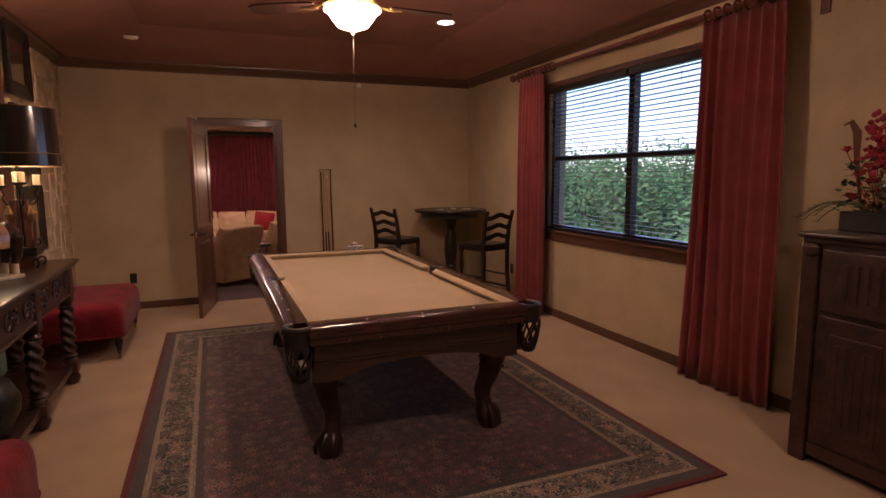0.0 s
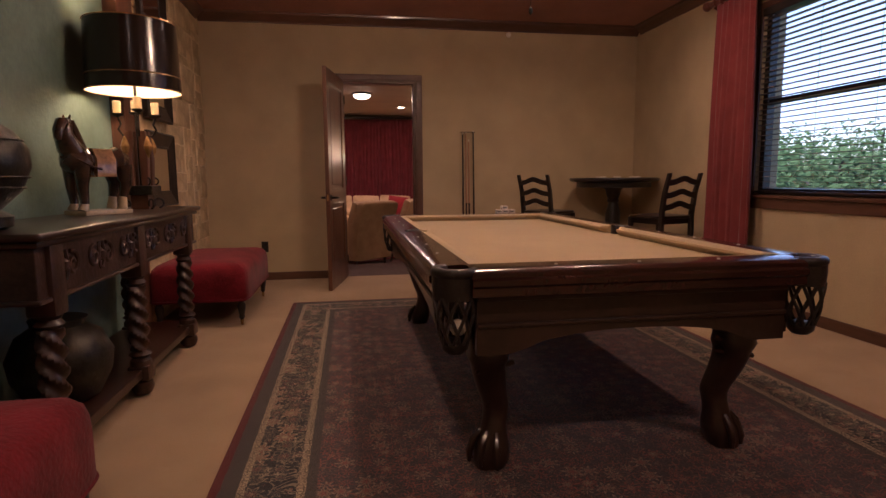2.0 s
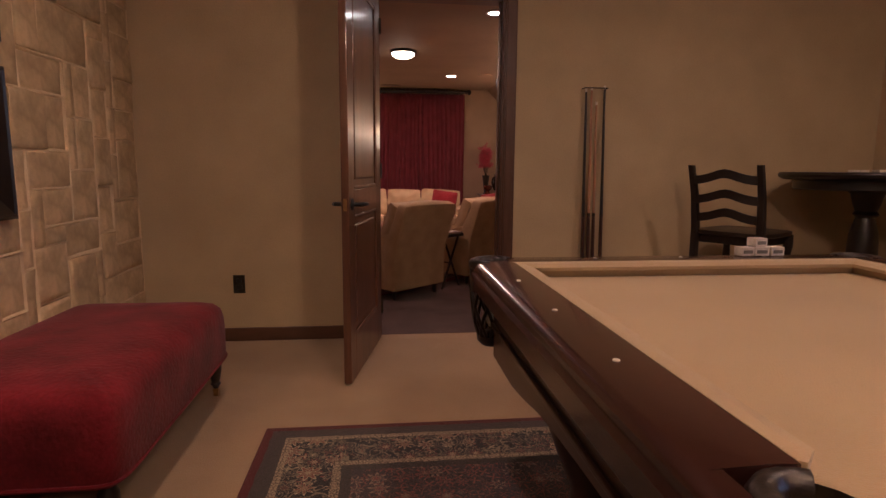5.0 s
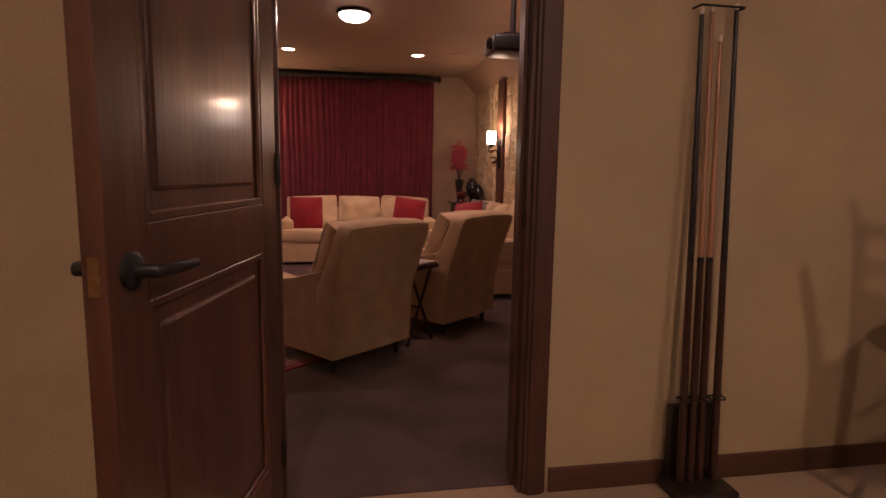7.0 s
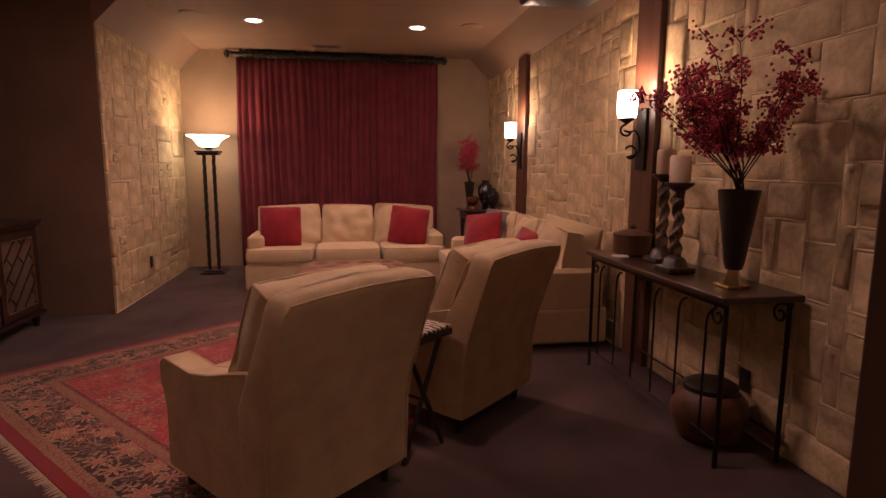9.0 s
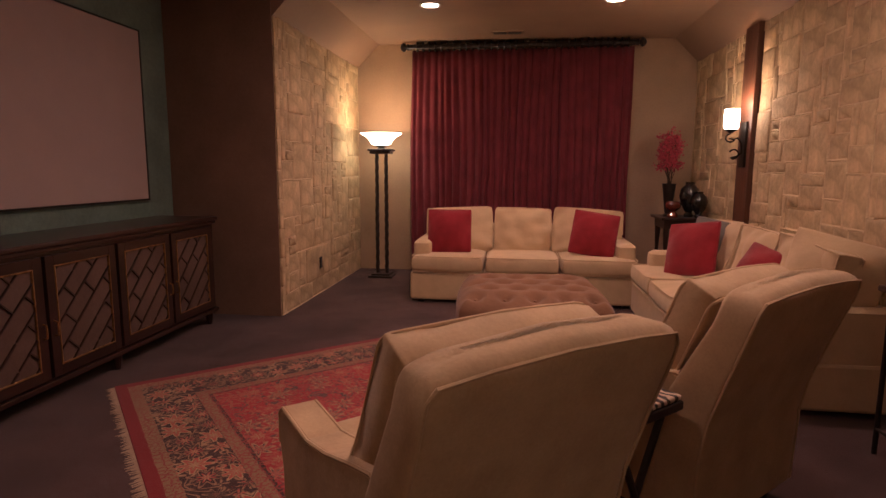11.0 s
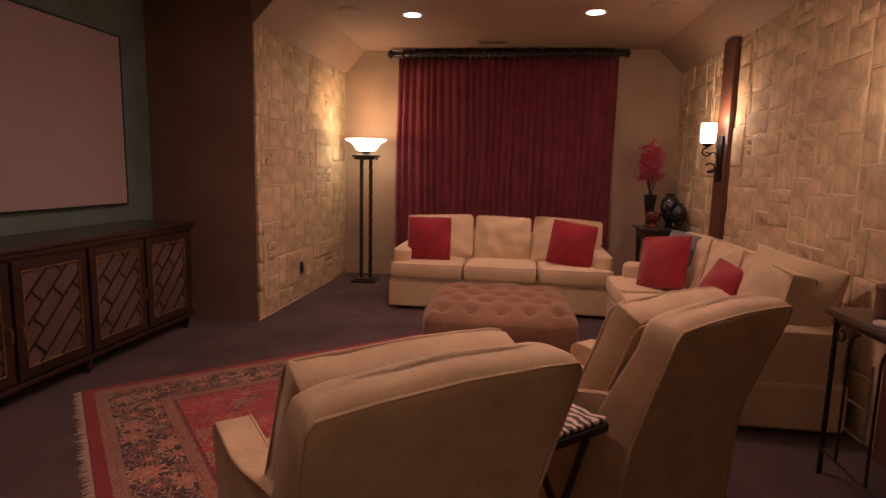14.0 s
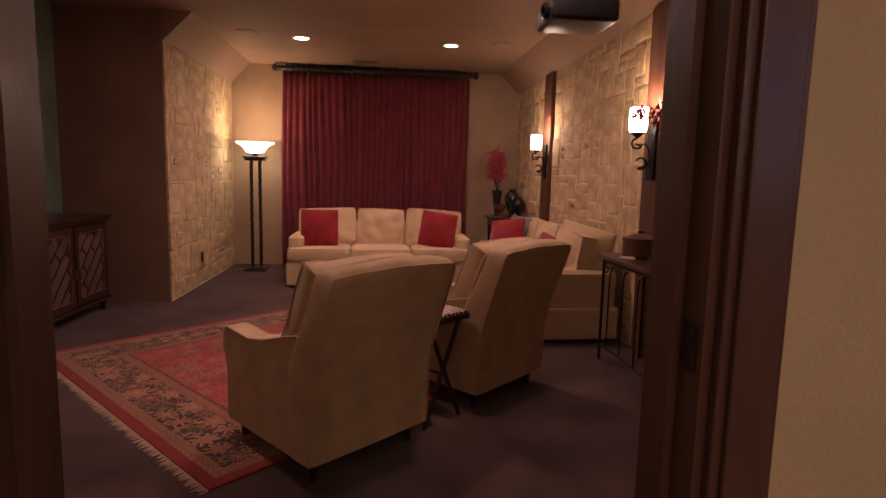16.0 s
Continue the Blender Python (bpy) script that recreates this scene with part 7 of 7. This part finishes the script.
for k in range(2):
    part("grille", one_box(-0.15 + k * 0.16, -0.01 + k * 0.16, -0.045, 0.045, -0.011, -0.0085), M_BLACKWOOD, vt2)

for ob in bpy.data.objects:
    if ob not in before and ob.parent is None:
        ob.location += SHIFT

# ---- outside the window ----
M_GROUND = mat("lawn", (0.05, 0.075, 0.025), 0.95, var=0.3, scale=1.5, bump=0.3)
setting("ground", one_box(XR + 0.6, 400, -300, 300, -3.4, -3.3), M_GROUND, "green lawn far below the window", "ground")
M_FOL = mat("tree_leaf", (0.13, 0.20, 0.065), 0.8, spec=0.1, var=0.3, scale=5, bump=0.05, random_amount=0.2)
M_BARK = mat("bark", (0.09, 0.065, 0.045), 0.9, var=0.3, scale=12, bump=0.5)
rnd = random.Random(77)


def tree(x, y, h, r, seed):
    t = thing("tree", pose(x, y, -3.3), "leafy green garden tree outside the window", "tree", "garden trees")
    rd = random.Random(seed)
    bm = bmesh.new()
    tube(bm, [(0, 0, 0), (0.05, 0.03, h * 0.3), (0, 0.1, h * 0.6), (0.1, 0, h * 0.9)], [0.16, 0.12, 0.08, 0.03], 8)
    for k in range(9):
        a, z = rd.uniform(0, 6.28), h * rd.uniform(0.35, 0.75)
        L = r * rd.uniform(0.5, 0.9)
        tube(bm, [(0.03, 0.04, z), (L * 0.5 * math.cos(a), L * 0.5 * math.sin(a), z + L * 0.25), (L * math.cos(a), L * math.sin(a), z + L * 0.4)], [0.05, 0.03, 0.01], 6)
    part("trunk", bm, M_BARK, t)
    verts, faces = [], []
    for k in range(7000):
        d = Vector((rd.gauss(0, 1), rd.gauss(0, 1), rd.gauss(0, 1))).normalized()
        k2 = rd.random() ** 0.5
        lump = 0.75 + 0.35 * noise.noise(d * 2.3 + Vector((seed, 0, 0)))
        c = Vector((d.x * r * k2 * lump, d.y * r * k2 * lump, h * 0.68 + d.z * h * 0.36 * k2 * lump))
        u = Vector((rd.gauss(0, 1), rd.gauss(0, 1), rd.gauss(0, 0.6))).normalized() * rd.uniform(0.05, 0.10)
        w = u.orthogonal().normalized() * rd.uniform(0.025, 0.05)
        i = len(verts)
        verts += [c - u, c + w, c + u, c - w]
        faces.append((i, i + 1, i + 2, i + 3))
    me = bpy.data.meshes.new("crown")
    me.from_pydata([tuple(v) for v in verts], [], faces)
    me.materials.append(M_FOL)
    cr_ = new("crown", me)
    cr_.parent = t
    tagged(cr_, kind="stuff")


for k, (x, y, h, r) in enumerate(((8.5, 6.5, 5.1, 2.1), (8.2, 9.5, 5.2, 2.2), (10.5, 4.2, 5.4, 2.4), (9.2, 12.5, 5.4, 2.4), (12.0, 8.2, 5.9, 2.6), (7.4, 3.2, 4.6, 1.7), (12.5, 15.5, 6.0, 2.8), (15, 11.5, 6.3, 2.8), (14, 4.5, 6.1, 2.6), (13, 20, 6.3, 3), (10.5, 17.5, 5.6, 2.5), (17, 17, 6.6, 3.2))):
    tree(x, y, h, r, k + 2)

# ---- stone veneer ----
def stone_field(parent, width, height, place, seed, skip=(), limit=300):
    """Random ashlar: stones of a few sizes packed on a grid, each with chamfered uneven faces, joints raised."""
    g = 0.082
    nx, nz = int(width / g + 0.5), int(height / g + 0.5)
    gx, gz = width / nx, height / nz
    rd = random.Random(seed)
    used = [[False] * nz for _ in range(nx)]
    sizes = [(5, 3), (4, 2), (6, 3), (6, 2), (3, 2), (7, 2), (4, 3), (5, 4), (7, 3), (3, 3), (2, 3), (3, 4), (4, 2), (5, 2), (6, 4), (2, 1), (4, 1)]
    meshes = {}
    ridge_v, ridge_f = [], []
    count = 0
    cells = [(i, j) for j in range(nz) for i in range(nx)]
    for i, j in cells:
        if used[i][j]:
            continue
        opts = sizes[:]
        rd.shuffle(opts)
        for w, h in opts + [(3, 1), (2, 1), (1, 3), (1, 2), (1, 1)]:
            if i + w <= nx and j + h <= nz and not any(used[a][b] for a in range(i, i + w) for b in range(j, j + h)):
                break
        for a in range(i, i + w):
            for b in range(j, j + h):
                used[a][b] = True
        u0, u1, v0, v1 = i * gx, (i + w) * gx, j * gz, (j + h) * gz
        if any(u1 > s0 and u0 < s1 for s0, s1 in skip):
            # trim at the wooden strips
            for s0, s1 in skip:
                if u1 > s0 and u0 < s1:
                    if u0 < s0:
                        u1 = s0
                    else:
                        u0 = max(u0, s1)
            if u1 - u0 < 0.04:
                continue
        key = (round(u1 - u0, 3), round(v1 - v0, 3), rd.randrange(3))
        if key not in meshes:
            W, Hh = (u1 - u0) / 2 - 0.003, (v1 - v0) / 2 - 0.003
            bm = bmesh.new()
            rows = []
            for dep, inset in ((-0.016, 0.0), (0.002, 0.0015), (0.006, 0.007), (0.008, 0.03)):
                a, b = W - inset, Hh - inset
                jit = lambda: rd.uniform(-0.005, 0.005)
                pts = [(-a, -b), (0, -b), (a, -b), (a, 0), (a, b), (0, b), (-a, b), (-a, 0)]
                rows.append([(p[0] + (jit() if inset else 0), p[1] + (jit() if inset else 0), dep + (rd.uniform(-0.003, 0.003) if dep > 0.004 else 0)) for p in pts])
            made = [[bm.verts.new(p) for p in row] for row in rows]
            for r0, r1 in zip(made, made[1:]):
                for k in range(8):
                    bm.faces.new((r0[k], r0[(k + 1) % 8], r1[(k + 1) % 8], r1[k]))
            cvert = bm.verts.new((rd.uniform(-0.2, 0.2) * W, rd.uniform(-0.2, 0.2) * Hh, 0.008 + rd.uniform(-0.003, 0.005)))
            for k in range(8):
                bm.faces.new((made[-1][k], made[-1][(k + 1) % 8], cvert))
            me = bpy.data.meshes.new("stone")
            bmesh.ops.recalc_face_normals(bm, faces=bm.faces)
            bm.to_mesh(me)
            bm.free()
            me.materials.append(M_STONE)
            for p in me.polygons:
                p.use_smooth = True
            meshes[key] = me
        st = new("stone", meshes[key])
        st.parent = parent
        st.matrix_local = place @ pose((u0 + u1) / 2, (v0 + v1) / 2, rd.uniform(-0.002, 0.016), rd.uniform(-0.6, 1.6), 0, 0)
        count += 1
        # its half of the raised, hand-struck mortar ridge round it
        nu, nv = max(1, round((u1 - u0) / gx)), max(1, round((v1 - v0) / gz))
        us, vs = [u0 + (u1 - u0) * k / nu for k in range(nu + 1)], [v0 + (v1 - v0) * k / nv for k in range(nv + 1)]
        loop = [(u, v0) for u in us[:-1]] + [(u1, v) for v in vs[:-1]] + [(u, v1) for u in us[:0:-1]] + [(u0, v) for v in vs[:0:-1]]
        n0, m = len(ridge_v), len(loop)
        for u, v in loop:
            wob = noise.noise((u * 9, v * 9, seed))
            wu, wv2 = (0.004 * wob if 0.02 < u < width - 0.02 else 0), 0.004 * noise.noise((v * 9, u * 9, seed + 5))
            top = 0.013 + 0.005 * noise.noise((u * 6, v * 6, seed + 9))
            iu = (1 if u == u0 else -1 if u == u1 else 0)
            iv = (1 if v == v0 else -1 if v == v1 else 0)
            for off, z in ((0.0, top), (0.006, top - 0.004), (0.0125, 0.001)):
                ridge_v.append(tuple(place @ Vector((u + wu + iu * off, v + wv2 + iv * off, z))))
        for k in range(m):
            a, b = n0 + 3 * k, n0 + 3 * ((k + 1) % m)
            ridge_f += [(a, b, b + 1, a + 1), (a + 1, b + 1, b + 2, a + 2)]
    me = bpy.data.meshes.new("mortar_joint")
    me.from_pydata(ridge_v, [], ridge_f)
    me.materials.append(M_MORTAR)
    for p in me.polygons:
        p.use_smooth = True
    joint = new("mortar_joint", me)
    joint.parent = parent
    tagged(joint, "raised pale mortar joints", kind="stuff")
    return count


# local x runs along the wall, y up, z out of it
stone_field(wall_stone_1, YF - GY1 - 0.28, 2.72, Matrix.Translation((XL - 0.012, YF, 0)) @ Matrix(((0, 0, 1, 0), (-1, 0, 0, 0), (0, 1, 0, 0), (0, 0, 0, 1))), 4)
stone_field(wall_stone_3, TYF - AY, 2.34 - Z2, Matrix.Translation((TXL, TYF, Z2)) @ Matrix(((0, 0, 1, 0), (-1, 0, 0, 0), (0, 1, 0, 0), (0, 0, 0, 1))), 14)
stone_field(wall_stone_2, TYF - TYN, 2.34 - Z2, Matrix.Translation((TXR, TYN, Z2)) @ Matrix(((0, 0, -1, 0), (1, 0, 0, 0), (0, 1, 0, 0), (0, 0, 0, 1))), 24, [(a - TYN, b - TYN) for a, b in STRIPS])
